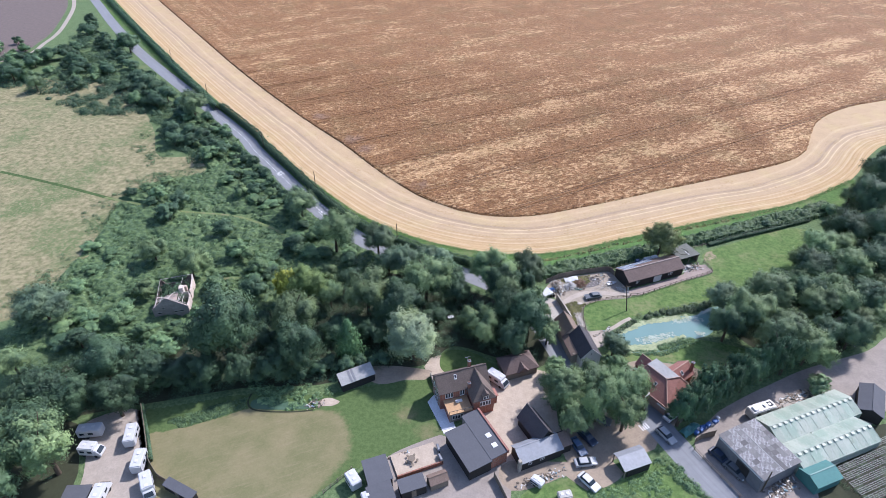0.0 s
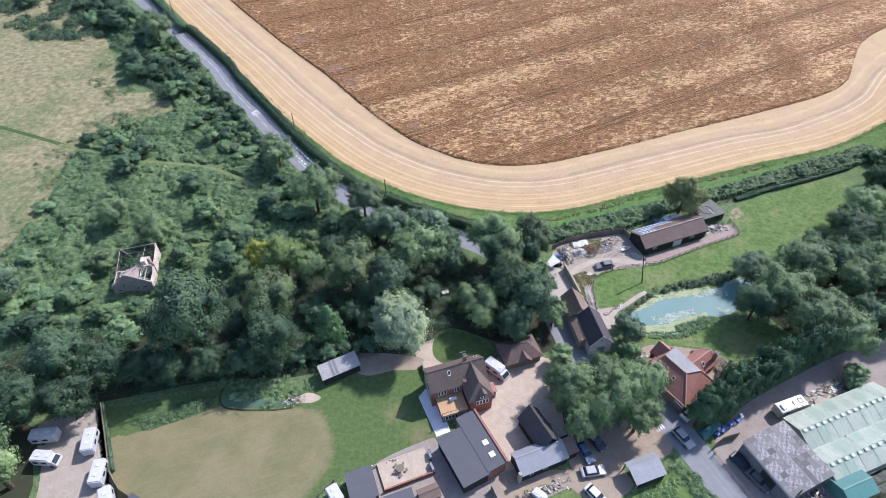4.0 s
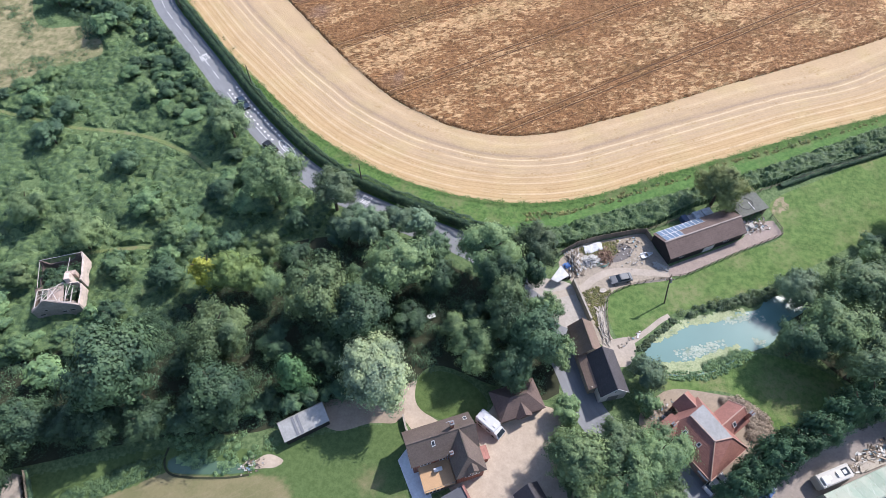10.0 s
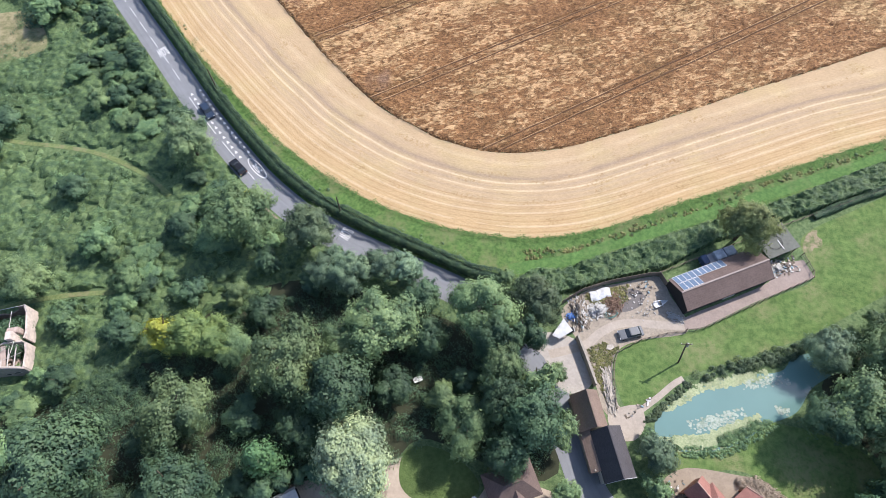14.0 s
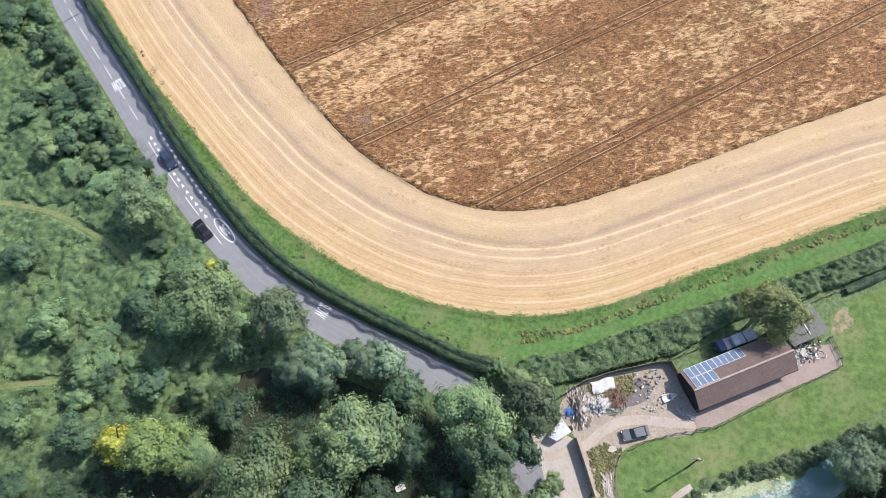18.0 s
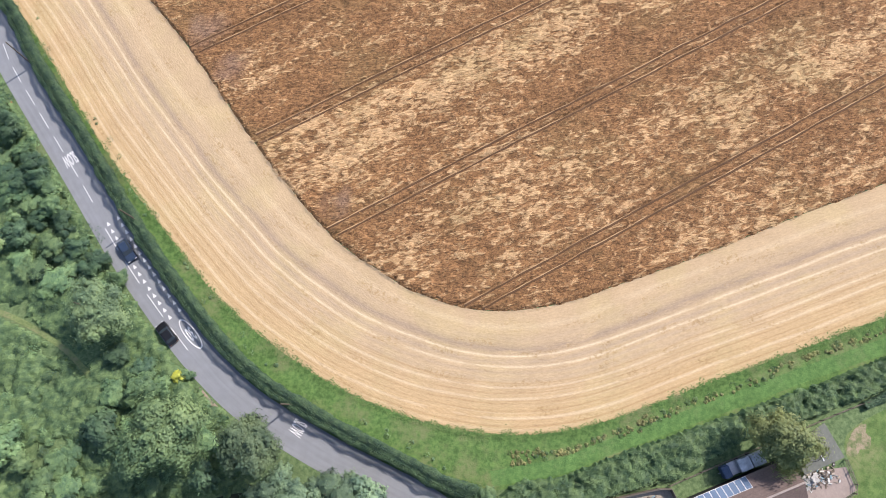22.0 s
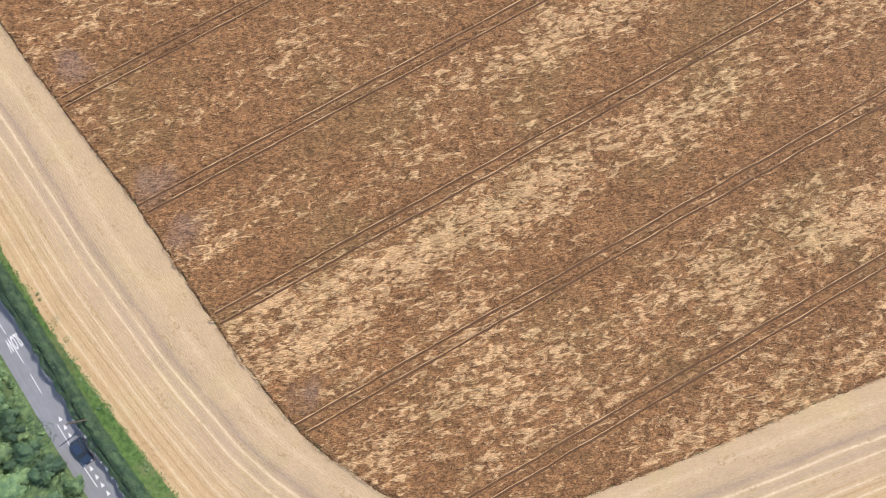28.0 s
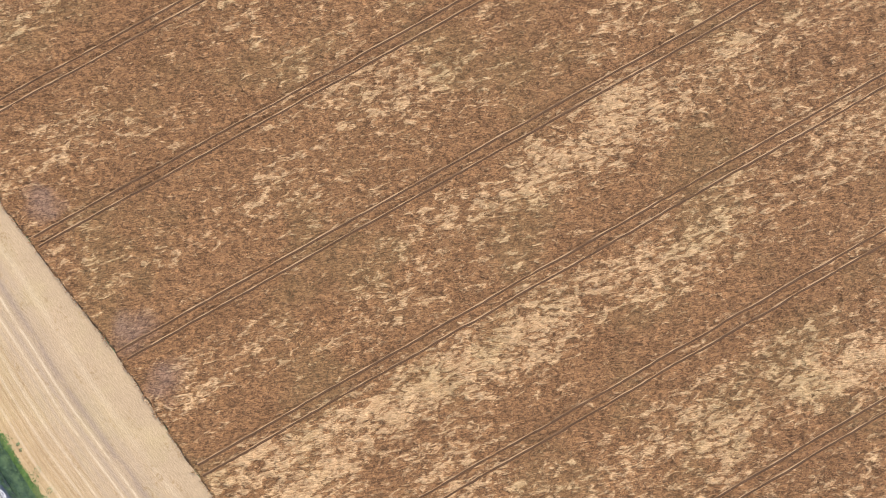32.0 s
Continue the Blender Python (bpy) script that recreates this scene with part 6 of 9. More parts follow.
M_FELT = plain("dark_grey_roof_felt", (0.0851, 0.0888, 0.0999), 0.8, 3.0, 0.12)
M_MOSSFELT = plain("mossy_roof_felt", (0.125, 0.130, 0.112), 0.9, 2.0, 0.3)
M_GREYROOF = plain("grey_fibre_cement", (0.265, 0.268, 0.262), 0.85, 2.5, 0.25)
M_ZINC = plain("pale_metal_sheet", (0.225, 0.238, 0.258), 0.55, 2.0, 0.18, 0.2)
M_BRICK = brick_mat("red_brick", (0.222, 0.0851, 0.0555), (0.296, 0.13, 0.0851))
M_WHITEWALL = plain("white_painted_wall", (0.548, 0.54, 0.518), 0.8, 4.0, 0.12)
M_BLACKBOARD = plain("black_weatherboard", (0.0259, 0.0244, 0.0237), 0.7, 5.0, 0.3)
M_TIMBER = plain("grey_timber", (0.178, 0.148, 0.115), 0.9, 4.0, 0.3)
M_DECK = plain("orange_decking", (0.414, 0.266, 0.148), 0.8, 5.0, 0.15)
M_FRAME = plain("white_window_frame", (0.562, 0.562, 0.555), 0.5, 4.0, 0.05)
M_GLASS = Mat("window_glass", 0.06).done((0.03, 0.04, 0.05))
M_LEAD = plain("grey_lead", (0.163, 0.17, 0.185), 0.6, 4.0, 0.15)
M_STONE = plain("pale_rubble_stone", (0.311, 0.281, 0.237), 0.9, 3.0, 0.3)
M_STONE2 = plain("weathered_ruin_brick", (0.300, 0.262, 0.238), 0.9, 3.0, 0.35)
M_RENDER = plain("bleached_render", (0.52, 0.440, 0.385), 0.9, 2.0, 0.4)
M_BLEACHED = plain("bleached_roof_timber", (0.44, 0.41, 0.38), 0.9, 4.0, 0.25)
M_RUBBER = plain("black_rubber", (0.0148, 0.0148, 0.0148), 0.8, 10, 0.1)
M_STEEL = plain("galvanised_steel", (0.311, 0.318, 0.326), 0.4, 6, 0.15, 0.6)
M_SOLAR = plain("solar_cells", (0.118, 0.163, 0.229), 0.15, 6, 0.12)


def whitened_glass():
    """Old greenhouse glass under whitewash: pale streaks down the slope, green algae and dull stains."""
    m = Mat("whitened_greenhouse_glass", 0.45)
    c = m.mix(m.ramp(m.noise(0.30, 4, 0.6), 0.35, 0.65), (0.240, 0.310, 0.245), (0.330, 0.365, 0.300))
    c = m.mix(m.math("MULTIPLY", m.ramp(m.noise(1.0, 4, 0.7, m.space(-64, (0.5, 3.0, 1))), 0.52, 0.68), 0.5), c, (0.395, 0.420, 0.370))
    c = m.mix(m.math("MULTIPLY", m.ramp(m.noise(0.8, 4, 0.7), 0.56, 0.70), 0.45), c, (0.175, 0.195, 0.130))
    return m.done(m.vary(c, m.random(), 0.10))


M_GREENGLASS = whitened_glass()
M_VENT = plain("cream_vent_board", (0.42, 0.45, 0.37), 0.6, 4.0, 0.15)
M_GLAZEBAR = plain("weathered_glazing_bar", (0.30, 0.345, 0.29), 0.7, 4.0, 0.2)
M_PIPE = plain("dull_frame_pipe", (0.400, 0.400, 0.370), 0.7, 4.0, 0.25)
M_CLEARGLASS = plain("dusty_greenhouse_glass", (0.296, 0.385, 0.385), 0.2, 1.5, 0.2)
M_RUSTRED = plain("rusty_red_paint", (0.230, 0.085, 0.055), 0.7, 4.0, 0.3)
M_TEAL = plain("teal_sheeting", (0.070, 0.185, 0.168), 0.5, 2.0, 0.15)
M_BLUE = plain("blue_plastic", (0.0444, 0.118, 0.311), 0.5, 3.0, 0.2)


def slab(points, thick):
    """A sheet through coplanar points, given thickness downwards."""
    return prism(points, 0, 0, -thick)


def window(parent, p, along, w, h, name="window"):
    """A framed window on a wall: p is its centre on the wall's face, along the outward normal as a local angle in degrees."""
    a = radians(along)
    nx, ny = math.cos(a), math.sin(a)
    tx, ty = -ny, nx

    def quad(dw, dh, d0, d1):
        pts = [(p[0] + tx * u + nx * d0, p[1] + ty * u + ny * d0, p[2] + v) for u, v in ((-dw, -dh), (dw, -dh), (dw, dh), (-dw, dh))]
        return prism(pts, nx * (d1 - d0), ny * (d1 - d0), 0)

    f = part(name, quad(w / 2, h / 2, -0.02, 0.05), M_FRAME, parent, "white window frame")
    n = max(1, round(w / 0.6))
    for i in range(n):
        cx = (-w / 2) + w * (i + 0.5) / n
        pts = [(p[0] + tx * (cx + u) + nx * 0.052, p[1] + ty * (cx + u) + ny * 0.052, p[2] + v) for u, v in ((-w / n * 0.33, -h * 0.36), (w / n * 0.33, -h * 0.36), (w / n * 0.33, h * 0.36), (-w / n * 0.33, h * 0.36))]
        part("pane", prism(pts, nx * 0.012, ny * 0.012, 0), M_GLASS, f)
    return f


def gable_block(parent, x0, x1, y0, y1, eave, ridge, wall, roof, over=0.3, thick=0.12, ridge_y=None, hip=(0, 0), caps=True, gable=None):
    """Walls and a pitched roof with its ridge along local x. hip: how far the ridge stops short of each end."""
    ry = (y0 + y1) / 2 if ridge_y is None else ridge_y
    for name, pts, d in (("wall", [(x0, y0, 0), (x1, y0, 0), (x1, y0, eave), (x0, y0, eave)], (0, 0.25)), ("wall", [(x0, y1, 0), (x1, y1, 0), (x1, y1, eave), (x0, y1, eave)], (0, -0.25))):
        part(name, prism(pts, d[0], d[1], 0), wall, parent)
    for x, dx, hp in ((x0, 0.25, hip[0]), (x1, -0.25, hip[1])):
        pts = [(x, y0 + 0.25, 0), (x, y1 - 0.25, 0), (x, y1 - 0.25, eave)] + ([(x, ry, ridge - 0.14)] if not hp else []) + [(x, y0 + 0.25, eave)]
        part("gable_wall" if not hp else "wall", prism(pts, dx, 0, 0), gable or wall, parent)
    drop0, drop1 = (ridge - eave) / (ry - y0) * over, (ridge - eave) / (y1 - ry) * over
    a0, a1 = x0 - (over if not hip[0] else over), x1 + over
    r0, r1 = (x0 - over if not hip[0] else x0 + hip[0]), (x1 + over if not hip[1] else x1 - hip[1])
    part("roof_slope", slab([(a0, y0 - over, eave - drop0 + thick), (a1, y0 - over, eave - drop0 + thick), (r1, ry, ridge + thick), (r0, ry, ridge + thick)], thick), roof, parent)
    part("roof_slope", slab([(a0, y1 + over, eave - drop1 + thick), (a1, y1 + over, eave - drop1 + thick), (r1, ry, ridge + thick), (r0, ry, ridge + thick)], thick), roof, parent)
    for hp, a, r in ((hip[0], a0, r0), (hip[1], a1, r1)):
        if hp:
            part("roof_hip", slab([(a, y0 - over, eave - drop0 + thick), (a, y1 + over, eave - drop1 + thick), (r, ry, ridge + thick)], thick), roof, parent)
    if caps:
        part("ridge_cap", box(r0, ry - 0.12, ridge + thick - 0.04, r1, ry + 0.12, ridge + thick + 0.07, 0.03), roof, parent)


def flat_block(parent, w, d, h, wall, roof, over=0.15, fall=0.0):
    part("wall", box(0, 0, 0, w, 0.2, h), wall, parent)
    part("wall", box(0, d - 0.2, 0, w, d, h + fall * 0.9), wall, parent)
    part("wall", box(0, 0.2, 0, 0.2, d - 0.2, h), wall, parent)
    part("wall", box(w - 0.2, 0.2, 0, w, d - 0.2, h), wall, parent)
    part("roof", slab([(-over, -over, h + 0.14), (w + over, -over, h + 0.14), (w + over, d + over, h + fall + 0.14), (-over, d + over, h + fall + 0.14)], 0.14), roof, parent)


def chimney(parent, x, y, z0, z1, s=0.55):
    c = part("chimney", box(x - s / 2, y - s / 2, z0, x + s / 2, y + s / 2, z1, 0.02), M_BRICK, parent)
    part("chimney_cap", box(x - s / 2 - 0.06, y - s / 2 - 0.06, z1, x + s / 2 + 0.06, y + s / 2 + 0.06, z1 + 0.1), M_LEAD, c)
    for k in (-0.12, 0.12):
        part("chimney_pot", tube((x + k, y, z1 + 0.1), (x + k, y, z1 + 0.45), 0.09, 0.07, 8), M_TILE_RED, c)


def skylight(parent, x, y, z, tilt_pts, glass=None):
    f = part("skylight", prism(tilt_pts, 0, 0, 0.08), M_FRAME, parent, "white framed skylight")
    cx, cy, cz = (sum(p[i] for p in tilt_pts) / 4 for i in range(3))
    part("pane", prism([(cx + (p[0] - cx) * 0.72, cy + (p[1] - cy) * 0.72, cz + (p[2] - cz) * 0.72 + 0.085) for p in tilt_pts], 0, 0, 0.01), glass or M_GLASS, f)


# ---- the long barn with solar panels ----
M_RIDGE = plain("pale_ridge_tiles", (0.300, 0.252, 0.226), 0.8, 3.0, 0.25)
barn = thing("barn", (37.9, 128.3), 26.4, "long brown-tiled barn with solar panels on its north slope", "barn")
gable_block(barn, 0.2, 17.6, 0.2, 6.2, 2.45, 4.0, M_BLACKBOARD, M_TILE_BARN, 0.25, ridge_y=3.0, caps=False)
part("door", box(8.2, 0.12, 0.1, 10.6, 0.22, 2.1), M_FRAME, barn, "white sliding barn door")
window(barn, (3.0, 0.2, 1.5), -90, 1.0, 0.7), window(barn, (13.5, 0.2, 1.5), -90, 1.2, 0.7)
part("ridge_tiles", box(-0.06, 2.86, 4.10, 17.86, 3.14, 4.22, 0.03), M_RIDGE, barn, "pale mortared ridge tiles")
part("gutter", tube((0, -0.1, 2.32), (17.8, -0.1, 2.32), 0.06, 0.06, 6), M_BLACKBOARD, barn)


def north_z(y):
    return 4.12 + (2.45 - 4.0) / 3.2 * (y - 3.0)


def solar_panel(i, row):
    x0, y0 = 0.55 + i * 1.02, 4.85 - row * 1.66
    y1 = y0 + 1.6
    p = part("solar_panel", slab([(x0, y0, north_z(y0) + 0.12), (x0 + 0.98, y0, north_z(y0) + 0.12), (x0 + 0.98, y1, north_z(y1) + 0.12), (x0, y1, north_z(y1) + 0.12)], 0.05), M_FRAME, barn, "blue-grey solar panel")
    g = 0.05
    part("cell_field", slab([(x0 + g, y0 + g, north_z(y0 + g) + 0.126), (x0 + 0.98 - g, y0 + g, north_z(y0 + g) + 0.126), (x0 + 0.98 - g, y1 - g, north_z(y1 - g) + 0.126), (x0 + g, y1 - g, north_z(y1 - g) + 0.126)], 0.004), M_SOLAR, p)


for i in range(10):
    solar_panel(i, 0)
for i in range(4):
    solar_panel(i, 1)

shelter = thing("open_shelter", (53.6, 140.0), 27.5, "open-fronted shelter with a grey flat roof full of clutter", "shed")
part("roof", slab([(-0.1, -0.1, 2.5), (6.7, -0.1, 2.5), (6.4, 5.4, 2.75), (-0.5, 4.2, 2.75)], 0.12), M_MOSSFELT, shelter)
for x, y in ((0.1, 0.1), (3.2, 0.1), (6.4, 0.1)):
    part("post", box(x - 0.07, y - 0.07, 0, x + 0.07, y + 0.07, 2.4), M_TIMBER, shelter)
part("back_wall", box(0, 4.0, 0, 6.4, 4.15, 2.5), M_TIMBER, shelter)
part("side_wall", box(6.35, 0.3, 0, 6.5, 4.0, 2.4), M_TIMBER, shelter)
hose = bmesh.new()
arc = [(2.6 + 1.5 * math.cos(radians(a)), 2.4 + 1.4 * math.sin(radians(a)), 2.72) for a in range(150, 431, 20)]
for a, b in zip(arc, arc[1:]):
    tube(a, b, 0.04, 0.04, 5, hose)
part("hose", hose, M_RUBBER, shelter, "black hose coiled on the roof")
part("batten", box(3.4, 0.6, 2.58, 3.55, 2.6, 2.68), M_FRAME, shelter, "loose white batten lying on the roof")
M_NAVY = plain("faded_navy_paint", (0.045, 0.070, 0.120), 0.5, 3.0, 0.3)
M_GALV = plain("blotched_galvanised_lid", (0.420, 0.440, 0.460), 0.5, 1.6, 0.45, 0.2, stain=0.9)
truck = thing("flatbed_trailer", (45.6, 140.7), 26, "white boxes on a trailer parked behind the barn", "trailer")
part("bed", box(-2.9, -0.95, 0.7, 2.9, 0.95, 0.9, 0.03), M_STEEL, truck)
for k, (x0, x1) in enumerate(((-1.5, 0.5), (0.7, 2.7))):
    part("crate", box(x0, -0.9, 0.9, x1, 0.9, 1.7, 0.05), M_GALV, truck, "pale metal crate")
part("cab", box(-4.3, -0.9, 0.5, -3.05, 0.9, 1.9, 0.12), M_NAVY, truck, "dark blue cab end")
part("drawbar", box(-4.6, -0.08, 0.7, -2.9, 0.08, 0.82), M_STEEL, truck)
for x in (-1.0, 1.0):
    for y in (-0.95, 0.95):
        part("wheel", tube((x, y - 0.1, 0.36), (x, y + 0.1, 0.36), 0.36, 0.36, 14), M_RUBBER, truck)


def scrap(name, centre, spread, count, turn, label, seed, long=(0.5, 2.2), group="", stray=75, mat=None, thick=0.34, rise=0.0):
    """A heap of loose boards, sheets and lumps, no two alike."""
    rng = random.Random(seed)
    c, s = math.cos(radians(turn)), math.sin(radians(turn))
    bm = bmesh.new()
    for k in range(int(count * 1.9)):
        u, v = rng.gauss(0, 1) * spread[0], rng.gauss(0, 1) * spread[1]
        u, v = max(-2 * spread[0], min(2 * spread[0], u)), max(-2 * spread[1], min(2 * spread[1], v))
        x, y = centre[0] + c * u - s * v, centre[1] + s * u + c * v
        lift = max(0.0, 0.55 - 0.3 * math.hypot(u / spread[0], v / spread[1]))
        kk = bmesh.new()
        l, w, h = rng.uniform(*long) * 0.72, rng.uniform(0.05, thick), rng.uniform(0.04, 0.16)
        add_box(kk, -l / 2, -w / 2, 0, l / 2, w / 2, h)
        m = pose(x, y, 0.06 + rng.uniform(0, lift) + rise * rng.random() * lift, rng.uniform(-12, 12), rng.uniform(-14, 14), turn + rng.uniform(-stray, stray))
        bmesh.ops.transform(kk, matrix=m, verts=kk.verts)
        me = bpy.data.meshes.new("tmp")
        kk.to_mesh(me)
        kk.free()
        bm.from_mesh(me)
        bpy.data.meshes.remove(me)
    return tagged(part(name, bm, mat or M_SCRAP), label, "scrap", group, "stuff")


def scrap_mat():
    m = Mat("mixed_scrap", 0.7)
    isl = m.island()
    c = m.mix(m.ramp(isl, 0.2, 0.4), (0.145, 0.116, 0.088), (0.330, 0.280, 0.222))
    c = m.mix(m.ramp(isl, 0.56, 0.58), c, (0.500, 0.492, 0.466))
    c = m.mix(m.ramp(isl, 0.80, 0.82), c, (0.074, 0.0666, 0.0629))
    c = m.mix(m.ramp(isl, 0.93, 0.94), c, (0.163, 0.244, 0.281))
    return m.done(m.vary(c, m.noise(4, 3), 0.25))


M_SCRAP = scrap_mat()
M_CANVAS = plain("grubby_white_canvas", (0.50, 0.51, 0.51), 0.9, 1.5, 0.25)
M_PALE = plain("broken_white_sheet", (0.40, 0.39, 0.365), 0.8, 3.0, 0.3, stain=2.0)
M_RUST = plain("rusty_rods", (0.200, 0.130, 0.092), 0.85, 4.0, 0.35)
M_LOGS = plain("bleached_split_logs", (0.390, 0.352, 0.300), 0.85, 5.0, 0.4, stain=0.3)
scrap("scrap_heap", (19.6, 127.2), (1.5, 0.75), 230, 100, "tangle of bleached boards and pipes in the yard", 1, (0.5, 2.0), "", 40, None, 0.16, 2.0)
scrap("scrap_heap", (23.0, 127.9), (1.1, 0.7), 120, 20, "white rubble and broken sheets in the yard", 2, (0.3, 1.1), "", 90, M_PALE, 0.42, 2.0)
scrap("scrap_heap", (25.6, 129.2), (1.1, 0.8), 110, 60, "rusty rods and branches in the yard", 15, (0.6, 2.2), "", 70, M_RUST, 0.08, 1.0)
scrap("scrap_heap", (18.2, 126.2), (0.5, 0.4), 26, 10, "blue plastic sheeting crumpled in the yard", 16, (0.4, 0.9), "", 90, M_BLUE, 0.5)
scrap("scrap_heap", (31.4, 129.0), (1.6, 1.2), 26, 30, "pale stones scattered over the burnt ground", 17, (0.08, 0.35), "", 90, M_PALE, 0.25)
scrap("scrap_heap", (36.4, 127.8), (0.9, 0.3), 30, -28, "bent metal frames lying beside the barn", 18, (0.6, 1.8), "", 40, M_PALE, 0.07)
scrap("scrap_heap", (56.0, 139.4), (0.9, 0.5), 40, 25, "white sacks and boxes in front of the shelter", 19, (0.4, 0.9), "", 90, M_PALE, 0.7, 1.0)
coil = bmesh.new()
for ring_r, dx in ((0.75, 0.0), (0.6, 0.25), (0.85, -0.2)):
    q = [(dx + ring_r * 1.4 * math.cos(a * 0.524), ring_r * 0.8 * math.sin(a * 0.524), 0.12 + 0.05 * (a % 3)) for a in range(13)]
    for a, b in zip(q, q[1:]):
        tube(a, b, 0.05, 0.05, 5, coil)
tagged(part("hose_coil", coil, M_TEAL), "green garden hose coiled on bare earth", "hose").matrix_world = pose(25.4, 127.4, 0.05, 0, 0, 25)
wood_pallet = thing("wooden_pallet", (20.9, 125.0, 0.06), 60, "weathered wooden pallet beside the scrap", "pallet")
for k in range(6):
    part("slat", box(-0.6, -0.55 + 0.2 * k, 0.12, 0.6, -0.43 + 0.2 * k, 0.15), M_TIMBER, wood_pallet)
for x in (-0.55, 0.0, 0.55):
    part("bearer", box(x - 0.05, -0.56, 0.0, x + 0.05, 0.58, 0.12), M_TIMBER, wood_pallet)
yard_crate = thing("wooden_crate", (17.9, 123.6, 0.04), 15, "dark crate with a white end beside the awning", "crate")
part("body", box(-0.9, -0.4, 0, 0.7, 0.4, 0.7, 0.04), M_BLACKBOARD, yard_crate)
part("end_panel", box(0.7, -0.4, 0, 0.78, 0.4, 0.7), M_FRAME, yard_crate)
scrap("timber_pile", (24.5, 113.8), (1.75, 0.36), 130, 99, "long pile of pale logs and planks by the fence", 3, (0.8, 2.6), "", 22, M_LOGS, 0.2)
scrap("scrap_heap", (56.6, 139.6), (1.7, 0.8), 80, 25, "white drums and clutter in front of the shelter", 4, (0.3, 1.0))
scrap("scrap_heap", (30.5, 132.4), (2.0, 0.8), 26, 22, "scattered debris on bare earth by the fence", 5, (0.2, 0.9))
scrap("scrap_heap", (33.0, 98.6), (1.4, 0.8), 60, 10, "building rubble beside the bungalow", 6, (0.2, 0.9))
scrap("scrap_heap", (67.5, 94.4), (2.4, 0.7), 110, 25, "timber and junk stacked behind the greenhouse", 7)
scrap("scrap_heap", (57.4, 73.0), (2.2, 0.9), 80, 30, "scrap beside the grey workshop", 8, (0.3, 1.2))
scrap("scrap_heap", (13.2, 70.2), (2.6, 0.5), 70, 26, "stones and planters along the shed front", 10, (0.2, 0.9))
scrap("rubble_edge", (-33.6, 83.2), (1.0, 0.6), 40, 20, "rockery stones beside the garden pond", 11, (0.2, 0.7))
scrap("rubble_edge", (29.6, 111.6), (1.8, 0.22), 9, 42, "bleached stones and logs on the pond bank", 13, (0.3, 1.2))
scrap("flower_planters", (-12.5, 73.2), (2.4, 0.3), 40, 26, "row of planters on the terrace", 14, (0.2, 0.6))
sheet = bmesh.new()
sx, sy = np.meshgrid(np.linspace(-1.9, 1.9, 14), np.linspace(-0.95, 0.95, 8), indexing="ij")
sz = 0.30 + 0.24 * value_noise(sx + 40, sy + 40, 0.8, 91) + 0.10 * value_noise(sx + 40, sy + 40, 0.35, 92) - 0.22 * (np.abs(sy) / 0.95) ** 3
sv = [[sheet.verts.new((sx[a, b] + 0.12 * math.sin(3 * sy[a, b]), sy[a, b] + 0.1 * math.sin(2 * sx[a, b]), sz[a, b])) for b in range(8)] for a in range(14)]
for a in range(13):
    for b in range(7):
        sheet.faces.new((sv[a][b], sv[a + 1][b], sv[a + 1][b + 1], sv[a][b + 1]))
sheet_edge = bmesh.ops.extrude_face_region(sheet, geom=sheet.faces[:])
bmesh.ops.translate(sheet, verts=[w for w in sheet_edge["geom"] if isinstance(w, bmesh.types.BMVert)], vec=(0, 0, -0.06))
bmesh.ops.recalc_face_normals(sheet, faces=sheet.faces[:])
tagged(part("white_sheet", sheet, M_CANVAS), "crumpled white sheet laid over the scrap heap", "sheet").matrix_world = pose(23.4, 131.0, 0.0, 0, 0, 22)
tagged(part("folded_tarpaulin", slab([(-0.75, -0.3, 0.16), (-0.1, -0.55, 0.2), (0.7, -0.2, 0.14), (0.55, 0.4, 0.18), (-0.4, 0.45, 0.14)], 0.15), M_LOGS), "pale folded tarpaulin lying on the grass edge", "tarpaulin").matrix_world = pose(24.9, 121.3, 0.06, 0, 0, 10)
tent = thing("white_awning", (16.8, 123.2), 0, "white canvas awning pitched by the yard entrance", "awning")
part("canopy", slab([(-2.1, -1.2, 1.6), (-0.8, -1.7, 1.5), (1.4, -0.1, 1.7), (-0.2, 1.9, 1.9)], 0.05), M_CANVAS, tent)
for x, y in ((-1.95, -1.1), (-0.8, -1.55), (1.25, -0.1), (-0.2, 1.75)):
    part("pole", tube((x, y, 0), (x, y, 1.55), 0.04, 0.04, 6), M_STEEL, tent)


def boat_mesh():
    bm = bmesh.new()
    rings = []
    for k in range(9):
        f = k / 8
        w = 0.62 * math.sin(math.pi * (0.12 + 0.88 * (1 - f)) * 0.62) if f < 1 else 0.04
        w = max(0.03, 0.62 * (1 - f**2.4))
        x = -1.2 + 2.6 * f
        rings.append([bm.verts.new((x, y, z)) for y, z in ((-w, 0.5), (-w * 0.8, 0.12), (0, 0.0), (w * 0.8, 0.12), (w, 0.5), (w * 0.82, 0.5), (w * 0.55, 0.2), (0, 0.12), (-w * 0.55, 0.2), (-w * 0.82, 0.5))])
    for a, b in zip(rings, rings[1:]):
        for i in range(10):
            bm.faces.new((a[i], a[(i + 1) % 10], b[(i + 1) % 10], b[i]))
    bm.faces.new(rings[0]), bm.faces.new(rings[-1][::-1])
    return bm


boat = thing("rowing_boat", (34.0, 130.2, 0.1), 24, "small pale rowing boat lying in the yard", "boat")
part("hull", boat_mesh(), M_FRAME, boat)
part("thwart", box(-0.15, -0.5, 0.36, 0.15, 0.5, 0.42), M_TIMBER, boat)


